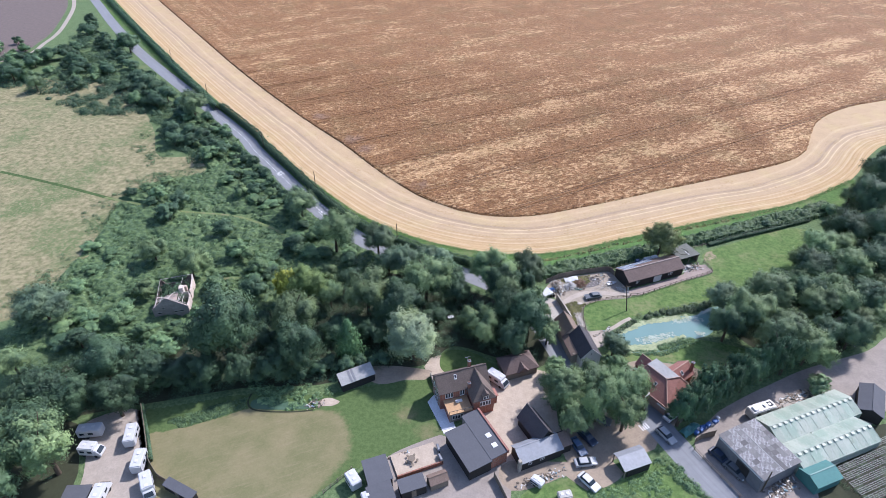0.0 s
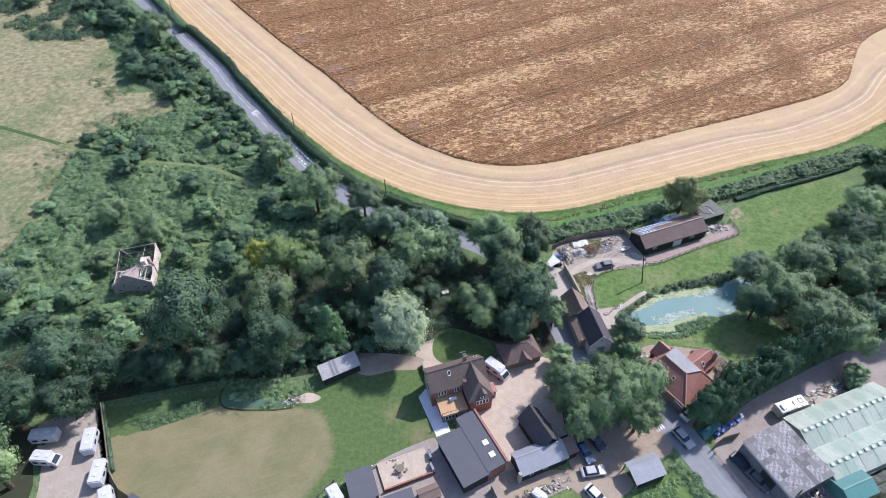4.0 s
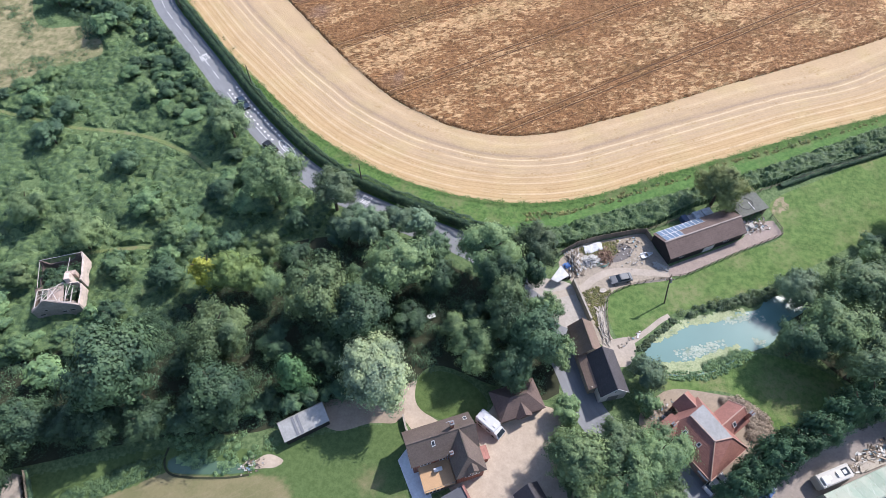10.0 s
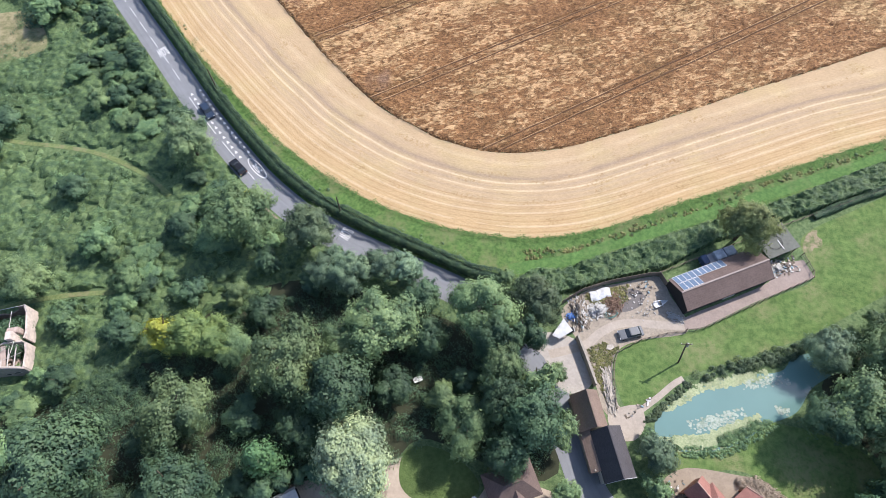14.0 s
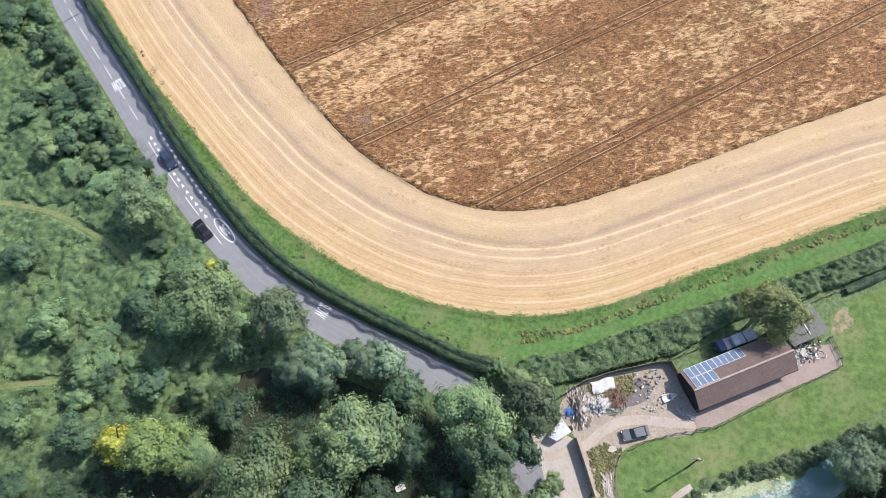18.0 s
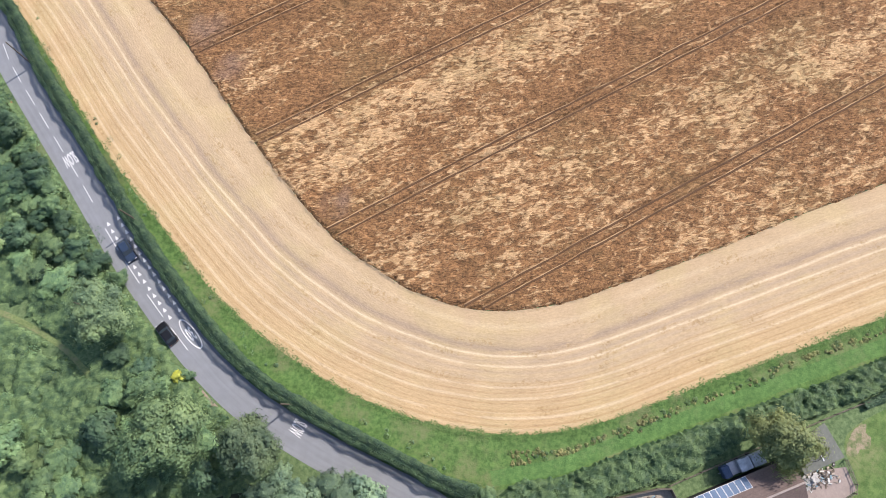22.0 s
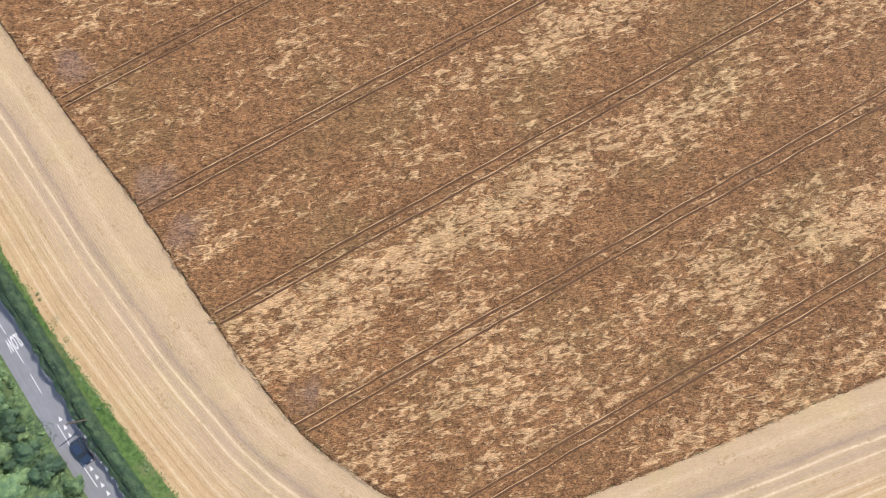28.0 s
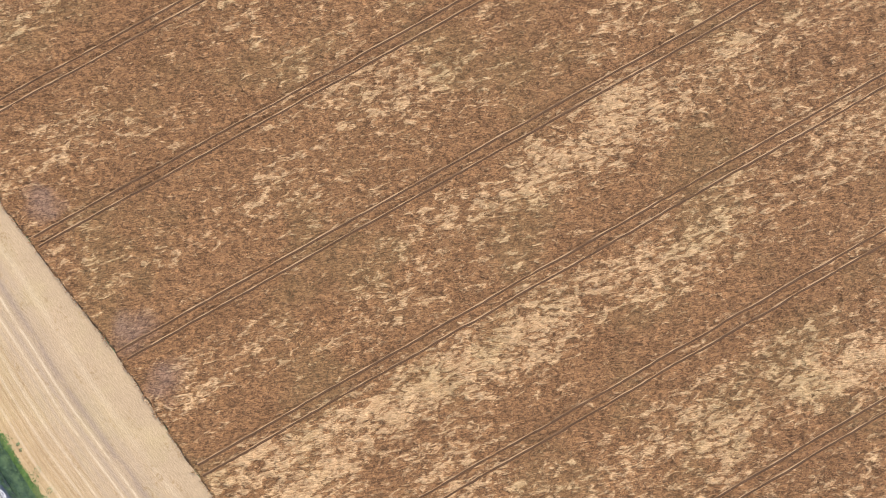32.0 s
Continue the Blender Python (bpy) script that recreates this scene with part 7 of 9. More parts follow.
# ---- fences, walls, poles ----
def fence(name, pts, height, label, spacing=2.0, rails=2, material=None, post=0.06, solid=False):
    material = material or M_TIMBER
    line = np.array(pts, float)
    seg = np.linalg.norm(np.diff(line, axis=0), axis=1)
    s = np.r_[0, np.cumsum(seg)]
    e = thing(name, (line[0][0], line[0][1], 0), 0, label, "fence")
    o = Vector((line[0][0], line[0][1], 0))
    n = max(1, int(s[-1] / spacing))
    p = [Vector((np.interp(q, s, line[:, 0]), np.interp(q, s, line[:, 1]), 0)) - o for q in np.linspace(0, s[-1], n + 1)]
    pm = None
    for k, v in enumerate(p):
        if pm is None:
            ob = part("post", box(-post, -post, 0, post, post, height + 0.1), material, e)
            pm = ob.data
        else:
            ob = new("post", pm)
            ob.parent = e
        ob.location = v
    for a, b in zip(p, p[1:]):
        d = (b - a).normalized()
        side = Vector((-d.y, d.x, 0)) * 0.025
        if solid:
            pts4 = [a + side, b + side, b + side + Vector((0, 0, height)), a + side + Vector((0, 0, height))]
            part("panel", prism([tuple(q) for q in pts4], -side.x * 2, -side.y * 2, 0), material, e)
        else:
            for r in range(rails):
                z = height * (r + 0.7) / rails
                pts4 = [a + side + Vector((0, 0, z - 0.05)), b + side + Vector((0, 0, z - 0.05)), b + side + Vector((0, 0, z + 0.05)), a + side + Vector((0, 0, z + 0.05))]
                part("rail", prism([tuple(q) for q in pts4], -side.x * 2, -side.y * 2, 0), material, e)
    return e


fence("post_and_rail_fence", [(38.2, 125.6), (40.8, 126.0), (51.6, 132.2), (62.6, 138.2), (61.0, 142.6)], 1.0, "wooden post and rail fence along the barn apron", 1.7)
fence("post_and_rail_fence", [(25.6, 110.8), (25.3, 115.6), (25.4, 118.4), (26.2, 120.6), (30.3, 123.1), (35.5, 124.9), (38.0, 125.2)], 0.8, "low weathered fence round the pasture corner", 1.6)
fence("board_fence", [(16.6, 128.6), (20, 131.2), (24.6, 133.2), (34.0, 136.1), (35.2, 133.9)], 1.6, "dark boarded fence behind the scrap yard", 2.0, solid=True, material=M_TIMBER)
fence("wire_fence", [(34.2, 136.2), (41.3, 139.8), (61.0, 149.8), (69.1, 153.6), (84, 160.6)], 1.0, "dark post fence behind the long barn", 2.6)
fence("board_fence", [(-69.2, 78.6), (-64.6, 71.6), (-61.2, 66.2), (-58.2, 63.4), (-52, 60.8)], 1.5, "weathered board fence beside the van park", 2.0, solid=True)
fence("post_and_rail_fence", [(43.2, 79.4), (45.6, 75.4), (48.2, 71.2), (52, 64)], 1.1, "rail fence beside the road", 2.2)
fence("board_fence", [(43.6, 80.9), (45.2, 82.2), (48.0, 83.2)], 1.8, "tall board fence by the workshop", 1.6, solid=True)
fence("board_fence", [(4.4, 69.6), (6.0, 66.6), (7.4, 63.4)], 1.6, "pale board fence beside the outbuilding", 1.8, solid=True)
fence("board_fence", [(-26.5, 63.2), (-22.4, 68.4)], 1.2, "low fence at the corner of the lawn", 1.6)


def wall_run(name, pts, height, thick, material, label):
    line = np.array(pts, float)
    n = normals_2d(line) * thick / 2
    bm = bmesh.new()
    top, bot = [], []
    for p, q in zip(line, n):
        bot.append([bm.verts.new((p[0] - q[0], p[1] - q[1], 0)), bm.verts.new((p[0] + q[0], p[1] + q[1], 0))])
        top.append([bm.verts.new((p[0] - q[0], p[1] - q[1], height)), bm.verts.new((p[0] + q[0], p[1] + q[1], height))])
    for i in range(len(line) - 1):
        bm.faces.new((bot[i][0], bot[i + 1][0], top[i + 1][0], top[i][0]))
        bm.faces.new((bot[i + 1][1], bot[i][1], top[i][1], top[i + 1][1]))
        bm.faces.new((top[i][0], top[i + 1][0], top[i + 1][1], top[i][1]))
    bm.faces.new((bot[0][1], bot[0][0], top[0][0], top[0][1]))
    bm.faces.new((bot[-1][0], bot[-1][1], top[-1][1], top[-1][0]))
    return tagged(part(name, bm, material), label, "wall", kind="structure")


wall_run("yard_wall", [(19.1, 122.4), (20.3, 119.3), (22.1, 114.2)], 1.8, 0.35, M_STONE, "stone wall between lane and scrap yard")
wall_run("garden_wall", [(-10.2, 93.4), (-9.4, 91.2), (-8.0, 89.0)], 1.2, 0.3, M_STONE, "short stone wall beside the house")


def pole(x, y, h, label, arm=True, lean=0.0, tip=(0.0, 0.0)):
    e = thing("telegraph_pole", (x, y, 0), lean, label, "pole", "telegraph poles")
    part("shaft", tube((0, 0, -0.2), (0, 0, h), 0.15, 0.10, 10), M_WOODPOLE, e)
    if arm:
        part("crossarm", box(-0.9, -0.06, h - 0.5, 0.9, 0.06, h - 0.38), M_WOODPOLE, e)
        for k in (-0.8, 0.0, 0.8):
            part("insulator", tube((k, 0, h - 0.38), (k, 0, h - 0.2), 0.05, 0.04, 8), M_FRAME, e)
    e.rotation_euler = (math.atan2(-tip[1], h), math.atan2(tip[0], h), e.rotation_euler[2])
    return e


power = pole(36.4, 119.7, 7.7, "leaning wooden power pole with a pale transformer", True, 0, (-1.2, 0.9))
part("transformer", tube((0.28, 0.1, 6.4), (0.28, 0.1, 7.2), 0.24, 0.24, 12), M_STEEL, power, "grey pole transformer")
for x, y in ((-25.5, 142.4), (-57.3, 170.3), (-85.4, 199.4), (-126.5, 244.6), (-164, 288)):
    pole(x, y, 7.4, "thin wooden telegraph pole in the hedge", False)
pole(53.4, 71.6, 6.0, "thin wooden pole at the corner of the workshop", False)


# ---- lane barn with a slate-roofed end ----
lane_barn = thing("lane_barn", (21.0, 100.3), 106.5, "long old barn with red-brown tiles beside the lane", "barn")
# local x runs up the lane, y to its left
gable_block(lane_barn, 6.2, 11.7, -4.2, 0.0, 2.8, 5.0, M_STONE, M_TILE_OLD, 0.22)
part("lean_to_roof", slab([(-0.2, 0.25, 2.5), (6.1, 0.25, 2.5), (6.1, -1.4, 3.35), (-0.2, -1.4, 3.35)], 0.1), M_TILE_OLD, lane_barn, "reddish tiled lean-to roof")
part("lean_to_wall", box(0.0, -0.25, 0, 6.15, 0.0, 2.5), M_STONE, lane_barn)
part("end_wall", box(0.0, -1.25, 0, 0.25, -0.27, 2.9), M_STONE, lane_barn)
chapel = thing("slate_barn", (22.8, 98.9), 106.5, "white gabled barn end with a dark slate roof", "barn")
gable_block(chapel, 0.0, 7.4, -4.6, 0.0, 3.3, 5.8, M_WHITEWALL, M_SLATE, 0.22, ridge_y=-2.1)
part("garage_door", box(-0.06, -3.2, 0.05, -0.01, -1.4, 2.1), M_LEAD, chapel, "dark grey garage door")
for k in range(5):
    part("door_batten", box(-0.09, -3.15 + 0.36 * k, 0.1, -0.062, -3.05 + 0.36 * k, 2.05), M_LEAD, chapel)
window(chapel, (0.0, -2.2, 4.2), 180, 0.5, 0.5)
part("verge_board", prism([(-0.26, 0.25, 3.05), (-0.26, 0.25, 3.2), (-0.26, -2.1, 5.98), (-0.26, -2.1, 5.8)], 0.05, 0, 0), M_FRAME, chapel, "white verge board")
part("verge_board", prism([(-0.26, -4.85, 3.05), (-0.26, -4.85, 3.2), (-0.26, -2.1, 5.98), (-0.26, -2.1, 5.8)], 0.05, 0, 0), M_FRAME, chapel, "white verge board")

# ---- ruin ----
# Ruin brick coloured darker for the shade of the plants inside
M_SHADEBRICK = plain("shaded_ruin_brick", (0.150, 0.118, 0.100), 0.9, 3.0, 0.4)
M_PLASTER = plain("fallen_pink_plaster", (0.400, 0.318, 0.272), 0.9, 3.0, 0.45, stain=0.35)
ruin = thing("ruined_house", (-79.7, 104.9), 17.0, "roofless ruined house with pale walls, overgrown with shrubs", "ruin")


def ruin_wall(pts, dx, dy, label="", material=M_STONE2):
    return part("wall", prism([(x, y, z * 0.97) for x, y, z in pts], dx, dy, 0), material, ruin, label)


ruin_wall([(0, 0, 0), (8.2, 0, 0), (8.2, 0, 3.2), (7.2, 0, 3.9), (5.6, 0, 5.0), (4.0, 0, 6.3), (3.4, 0, 6.4), (2.0, 0, 5.0), (0.9, 0, 4.0), (0, 0, 3.3)], 0, 0.35, "grey gable wall with small window holes")
ruin_wall([(0, 0.4, 0), (0, 10.9, 0), (0, 10.9, 4.3), (0, 10.2, 2.9), (0, 8.4, 2.3), (0, 7.5, 2.9), (0, 6.0, 2.2), (0, 4.8, 3.6), (0, 2.8, 2.7), (0, 0.4, 3.5)], 0.22, 0, "brick wall with a ragged top, darkened for inside shade", M_SHADEBRICK)
ruin_wall([(8.2, 5.2, 0), (8.2, 10.9, 0), (8.2, 10.9, 4.9), (8.2, 9.8, 4.0), (8.2, 6.4, 3.6), (8.2, 5.2, 3.9)], -0.28, 0, "pale rendered broken side wall", M_RENDER)
ruin_wall([(8.2, 0.4, 0), (8.2, 4.6, 0), (8.2, 4.6, 3.5), (8.2, 3.0, 3.0), (8.2, 0.4, 3.2)], -0.28, 0, "pale rendered broken side wall", M_RENDER)
ruin_wall([(0.3, 10.9, 0), (7.9, 10.9, 0), (7.9, 10.9, 4.8), (6.9, 10.9, 4.5), (6.3, 10.9, 3.4), (4.4, 10.9, 2.4), (3.4, 10.9, 2.9), (1.4, 10.9, 2.6), (0.3, 10.9, 4.2)], 0, -0.22, "brick wall with a ragged top, darkened for inside shade", M_SHADEBRICK)
ruin_wall([(0.4, 4.6, 0), (7.8, 4.6, 0), (7.8, 4.6, 3.9), (5.2, 4.6, 4.2), (2.6, 4.6, 3.0), (0.4, 4.6, 3.2)], 0, 0.22, "", M_RENDER)
part("chimney", box(5.7, 4.9, 0, 6.7, 6.3, 5.0, 0.05), M_RENDER, ruin, "pale chimney stack stump")
part("chimney_breast", box(5.3, 6.32, 0, 7.2, 7.3, 4.2, 0.08), M_PLASTER, ruin, "pink plastered chimney breast, broken off")
part("fallen_floor", slab([(2.6, 1.2, 3.5), (5.2, 0.9, 3.1), (5.5, 4.2, 4.1), (2.9, 4.3, 3.9)], 0.14), M_PLASTER, ruin, "collapsed plaster ceiling")
for k in range(7):
    part("joist", prism([(0.4 + 1.05 * k, 0.5, 3.35), (0.52 + 1.05 * k, 0.5, 3.35), (0.52 + 1.05 * k, 4.4, 3.35 + 0.1 * (k % 3)), (0.4 + 1.05 * k, 4.4, 3.35 + 0.1 * (k % 3))], 0, 0, 0.16), M_BLEACHED, ruin, "bare grey floor joist")
TIMBERS = (((0.2, 0.2, 3.7), (4.0, 0.2, 6.1)), ((4.2, 0.2, 6.1), (8.1, 0.2, 3.9)), ((0.2, 10.8, 4.2), (7.8, 10.8, 4.8)), ((5.5, 4.9, 4.0), (5.9, 10.2, 4.5)), ((0.2, 3.0, 3.4), (5.4, 4.8, 4.4)), ((2.6, 1.6, 3.2), (7.9, 2.6, 3.9)), ((1.0, 2.2, 2.6), (5.6, 3.6, 4.5)), ((3.2, 0.5, 5.2), (4.8, 4.4, 4.6)), ((5.0, 0.8, 4.8), (3.0, 3.9, 4.0)), ((6.2, 1.0, 4.4), (7.0, 4.5, 4.6)), ((0.4, 2.0, 3.6), (3.4, 4.6, 3.5)), ((0.3, 5.0, 3.5), (0.2, 10.6, 4.1)), ((2.0, 0.4, 4.9), (2.6, 3.0, 3.9)))
for a, b in TIMBERS:
    a, b = (a[0], a[1], a[2] * 0.97 + 0.05), (b[0], b[1], b[2] * 0.97 + 0.05)
    part("roof_timber", tube(a, b, 0.06, 0.05, 6), M_BLEACHED, ruin, "bleached fallen roof timber")
for x, z, w in ((1.4, 1.8, 0.5), (5.2, 1.8, 0.4), (6.6, 1.9, 0.5), (2.6, 3.1, 0.3)):
    part("window_frame", box(x - w, -0.05, z - 0.32, x + w, -0.01, z + 0.32), M_BLEACHED, ruin, "pale window surround")
    part("window_hole", box(x - w + 0.08, -0.09, z - 0.1, x + w - 0.08, -0.052, z + 0.24), M_BLACKBOARD, ruin)
scrap("ruin_rubble", (-76.6, 108.4), (1.5, 0.9), 70, 17, "fallen plaster, brick and laths inside the ruin", 31, (0.4, 1.8), "", 80, M_PLASTER, 0.36, 4.5)
scrap("ruin_rubble", (-77.6, 112.6), (1.3, 1.1), 40, 17, "fallen plaster, brick and laths inside the ruin", 32, (0.4, 1.6), "", 80, M_PLASTER, 0.36, 4.5)
clumps("ruin_plants", [(-80.6, 108), (-73.4, 110), (-75, 115.4), (-81.6, 113.8)], 60, 61, LEAF["hedgerow"], "shrubs growing inside the ruin", (0.6, 1.4), (2.0, 4.6), 80, 0.17, 0.0)
plant(-78.2, 112.0, 1.5, 4.4, "dark"), plant(-80.4, 113.2, 1.3, 4.4, "hedgerow"), plant(-78.6, 101.0, 1.6, 2.0, "bush"), plant(-73.0, 102.6, 1.8, 2.4, "dark"), plant(-69.4, 106.4, 1.8, 3.4, "bush")

# ---- the brick house ----
house = thing("brick_house", (-6.9, 83.5), 23.0, "red brick house with brown tiled roofs", "house")
# local x runs along the main ridge
gable_block(house, 0.0, 10.6, 0.9, 6.1, 5.0, 7.6, M_BRICK, M_TILE_BROWN, 0.3)
# the cross wing, its ridge along local y, hipped at the front
for pts, d in (([(6.1, -2.7, 0), (10.5, -2.7, 0), (10.5, -2.7, 4.6), (6.1, -2.7, 4.6)], (0, 0.25)),):
    part("wing_wall", prism(pts, d[0], d[1], 0), M_BRICK, house)
part("wing_wall", prism([(6.1, -2.45, 0), (6.1, 0.9, 0), (6.1, 0.9, 4.6), (6.1, -2.45, 4.6)], 0.25, 0, 0), M_BRICK, house)
part("wing_wall", prism([(10.5, -2.45, 0), (10.5, 0.9, 0), (10.5, 0.9, 4.6), (10.5, -2.45, 4.6)], -0.25, 0, 0), M_BRICK, house)
part("wing_roof", slab([(5.75, -3.0, 4.55), (5.75, 1.6, 4.55), (8.3, 3.5, 7.6), (8.3, -1.0, 7.5)], 0.12), M_TILE_BROWN, house)
part("wing_roof", slab([(10.85, -3.0, 4.55), (10.85, 1.6, 4.55), (8.3, 3.5, 7.6), (8.3, -1.0, 7.5)], 0.12), M_TILE_BROWN, house)
part("wing_hip", slab([(5.75, -3.0, 4.55), (10.85, -3.0, 4.55), (8.3, -1.0, 7.5)], 0.12), M_TILE_BROWN, house)
part("ridge_cap", box(8.18, -1.0, 7.5, 8.42, 3.5, 7.66, 0.03), M_TILE_BROWN, house)
part("dormer", box(8.0, -2.9, 4.7, 9.2, -1.6, 5.7), M_BRICK, house)
part("dormer_roof", prism([(7.8, -3.05, 5.7), (9.4, -3.05, 5.7), (8.6, -3.05, 6.5)], 0, 1.6, 0), M_TILE_BROWN, house)
window(house, (8.6, -2.9, 5.15), -90, 1.15, 0.95), window(house, (8.6, -2.7, 3.2), -90, 2.4, 1.4)
window(house, (2.0, 0.9, 3.8), -90, 1.7, 1.7), window(house, (4.8, 0.9, 3.8), -90, 1.0, 1.8), window(house, (0.0, 2.6, 3.7), 180, 2.2, 1.6), window(house, (0.0, 4.8, 3.7), 180, 1.2, 1.4), window(house, (0.0, 3.4, 1.4), 180, 2.2, 1.5)
part("annexe_wall", box(0.9, -2.9, 0, 5.6, 0.9, 2.5), M_BRICK, house)
part("balcony", box(0.7, -3.1, 2.5, 5.8, 0.88, 2.65), M_DECK, house, "orange wooden balcony deck over the annexe")
for k in range(4):
    part("balcony_post", box(0.75 + k * 1.62, -3.05, 2.65, 0.83 + k * 1.62, -2.97, 3.5), M_TIMBER, house)
part("balcony_rail", box(0.7, -3.06, 3.45, 5.8, -2.98, 3.53), M_TIMBER, house)
part("bench", box(3.0, -0.6, 2.65, 4.4, 0.0, 3.05, 0.05), M_FRAME, house, "white balcony bench")
window(house, (2.6, -2.9, 1.4), -90, 2.4, 1.4, "patio_door")
part("porch", prism([(10.5, -0.9, 0), (12.0, -0.9, 0), (12.0, 0.9, 0), (10.5, 0.9, 0)], 0, 0, 2.4), M_BRICK, house)
part("porch_roof", slab([(10.4, -1.1, 3.1), (12.2, -1.1, 2.4), (12.2, 1.1, 2.4), (10.4, 1.1, 3.1)], 0.1), M_TILE_RED, house)
chimney(house, 7.4, 4.2, 6.6, 8.9), chimney(house, 6.2, 0.6, 4.4, 6.4, 0.5)
part("soil_stack", tube((5.6, 0.7, 2.6), (5.6, 0.7, 5.4), 0.07, 0.07, 8), M_LEAD, house)
for x, y in ((3.6, 2.3), (9.6, 4.9)):
    zz = 5.12 + (y - 0.9) / 2.6 * 2.6 if y < 3.5 else 5.12 + (6.1 - y) / 2.6 * 2.6
    z2 = zz + (0.7 if y < 3.5 else -0.7)
    skylight(house, x, y, zz, [(x, y, zz), (x + 0.55, y, zz), (x + 0.55, y + 0.7, z2), (x, y + 0.7, z2)])
aerial = part("aerial", tube((7.0, 4.2, 8.9), (7.0, 4.2, 10.2), 0.03, 0.02, 6), M_STEEL, house)
part("aerial_bar", box(6.4, 4.17, 10.1, 7.6, 4.23, 10.16), M_STEEL, aerial)

# flat-roofed range in front of the house
hall = thing("flat_roofed_hall", (-0.1, 68.4), 123.6, "long outbuilding with two dark grey felt roofs", "outbuilding")
part("wall", box(0.1, -4.7, 0, 9.3, 0, 3.0), M_BLACKBOARD, hall)
part("roof", slab([(-0.2, -4.75, 3.3), (9.6, -4.75, 3.3), (9.6, 0.25, 3.15), (-0.2, 0.25, 3.15)], 0.16), M_FELT, hall, "dark grey felt roof")
part("wall", box(0.3, -8.3, 0, 11.2, -4.72, 3.1), M_BRICK, hall)
part("roof", slab([(0.1, -8.2, 3.5), (11.4, -8.2, 3.5), (11.4, -4.6, 3.36), (0.1, -4.6, 3.36)], 0.16), M_FELT, hall, "dark grey felt roof")
part("parapet", box(0.1, -8.62, 2.9, 11.4, -8.22, 3.72), M_TILE_RED, hall, "tiled brick parapet")
for x, y in ((4.4, -7.4), (2.0, -7.3)):
    skylight(hall, x, y, 3.5, [(x, y, 3.5), (x + 1.0, y, 3.5), (x + 1.0, y + 1.0, 3.47), (x, y + 1.0, 3.47)], M_WHITEWALL)

deck = thing("raised_terrace", (-13.4, 67.7), 26.5, "raised sandy terrace with a low brick wall", "terrace")
part("slab", box(-0.1, 0.0, 0, 8.7, 4.9, 0.42), M_DRIVE, deck)
part("wall", box(-0.2, -0.25, 0, 8.9, 0.0, 0.95), M_BRICK, deck)
wood_table = thing("garden_table", (-7.4, 112.4, 0), 28, "small white-topped table in a clearing of the wood", "table")
part("tabletop", box(-0.75, -0.45, 0.70, 0.75, 0.45, 0.76, 0.02), M_FRAME, wood_table)
for lx in (-0.65, 0.65):
    for ly in (-0.36, 0.36):
        part("leg", tube((lx, ly, 0), (lx, ly, 0.70), 0.03, 0.03, 6), M_WOODPOLE, wood_table)
table_set = thing("garden_table", (-11.4, 71.4, 0.42), 0, "round garden table with stools on the terrace", "table")
part("tabletop", tube((0, 0, 0.7), (0, 0, 0.75), 0.7, 0.7, 18), M_TIMBER, table_set)
part("pedestal", tube((0, 0, 0), (0, 0, 0.7), 0.12, 0.1, 8), M_TIMBER, table_set)
stool = thing("garden_stool", (-10.3, 71.4, 0.42), 0, "dark wooden stool by the garden table", "stool", "garden stools")
part("seat", tube((0, 0, 0.42), (0, 0, 0.48), 0.24, 0.24, 12), M_TIMBER, stool)
for k in range(3):
    a = 2.1 * k
    part("leg", tube((0.18 * math.cos(a), 0.18 * math.sin(a), 0), (0.1 * math.cos(a), 0.1 * math.sin(a), 0.42), 0.03, 0.03, 6), M_TIMBER, stool)
for k in range(1, 5):
    copy_thing(stool, pose(-11.4 + 1.1 * math.cos(1.25 * k), 71.4 + 1.1 * math.sin(1.25 * k), 0.42))


def shed(name, at, turn, w, d, h, label, wall, roof, fall=0.0):
    e = thing(name, at, turn, label, "shed")
    flat_block(e, w, d, h, wall, roof, 0.15, fall)
    part("door", box(w * 0.4, -0.05, 0.05, w * 0.4 + 0.9, -0.005, min(2.0, h - 0.2)), M_TIMBER, e)
    return e


shed("flat_roofed_shed", (-71.6, 55.4), 8, 4.2, 3.4, 2.2, "low dark-roofed shed beside the parked vans", M_BLACKBOARD, M_FELT, 0.1)
shed("lean_to_store", (-55.6, 61.2), -21, 6.6, 1.5, 1.5, "low dark felt lean-to along the lawn fence", M_BLACKBOARD, M_FELT, 0.2)
shed("flat_roofed_shed", (-18.1, 64.1), 25.5, 4.4, 5.2, 2.45, "dark felt flat-roofed shed at the lawn corner", M_BLACKBOARD, M_FELT, 0.1)
shed("flat_roofed_shed", (-16.6, 59.6), 25.5, 4.4, 4.4, 2.35, "dark felt lean-to joined to the shed", M_BLACKBOARD, M_FELT, 0.1)
shed("flat_roofed_shed", (-12.0, 63.2), 25.5, 4.6, 2.6, 2.35, "low felt-roofed store along the terrace", M_BLACKBOARD, M_FELT, 0.15)
old_shed = thing("old_shed", (-7.0, 65.4), 28, "small weathered shed with a mossy pitched roof", "shed")
gable_block(old_shed, 0.1, 3.5, 0.1, 2.3, 1.9, 2.7, M_TIMBER, M_TILE_OLD, 0.15, 0.08)
grey_shed = thing("metal_roofed_workshop", (9.4, 71.2), 27.4, "black weatherboarded workshop with a pale metal roof", "workshop")
gable_block(grey_shed, 0.2, 8.9, 0.2, 4.3, 2.5, 3.5, M_BLACKBOARD, M_ZINC, 0.25, 0.06, ridge_y=2.9)
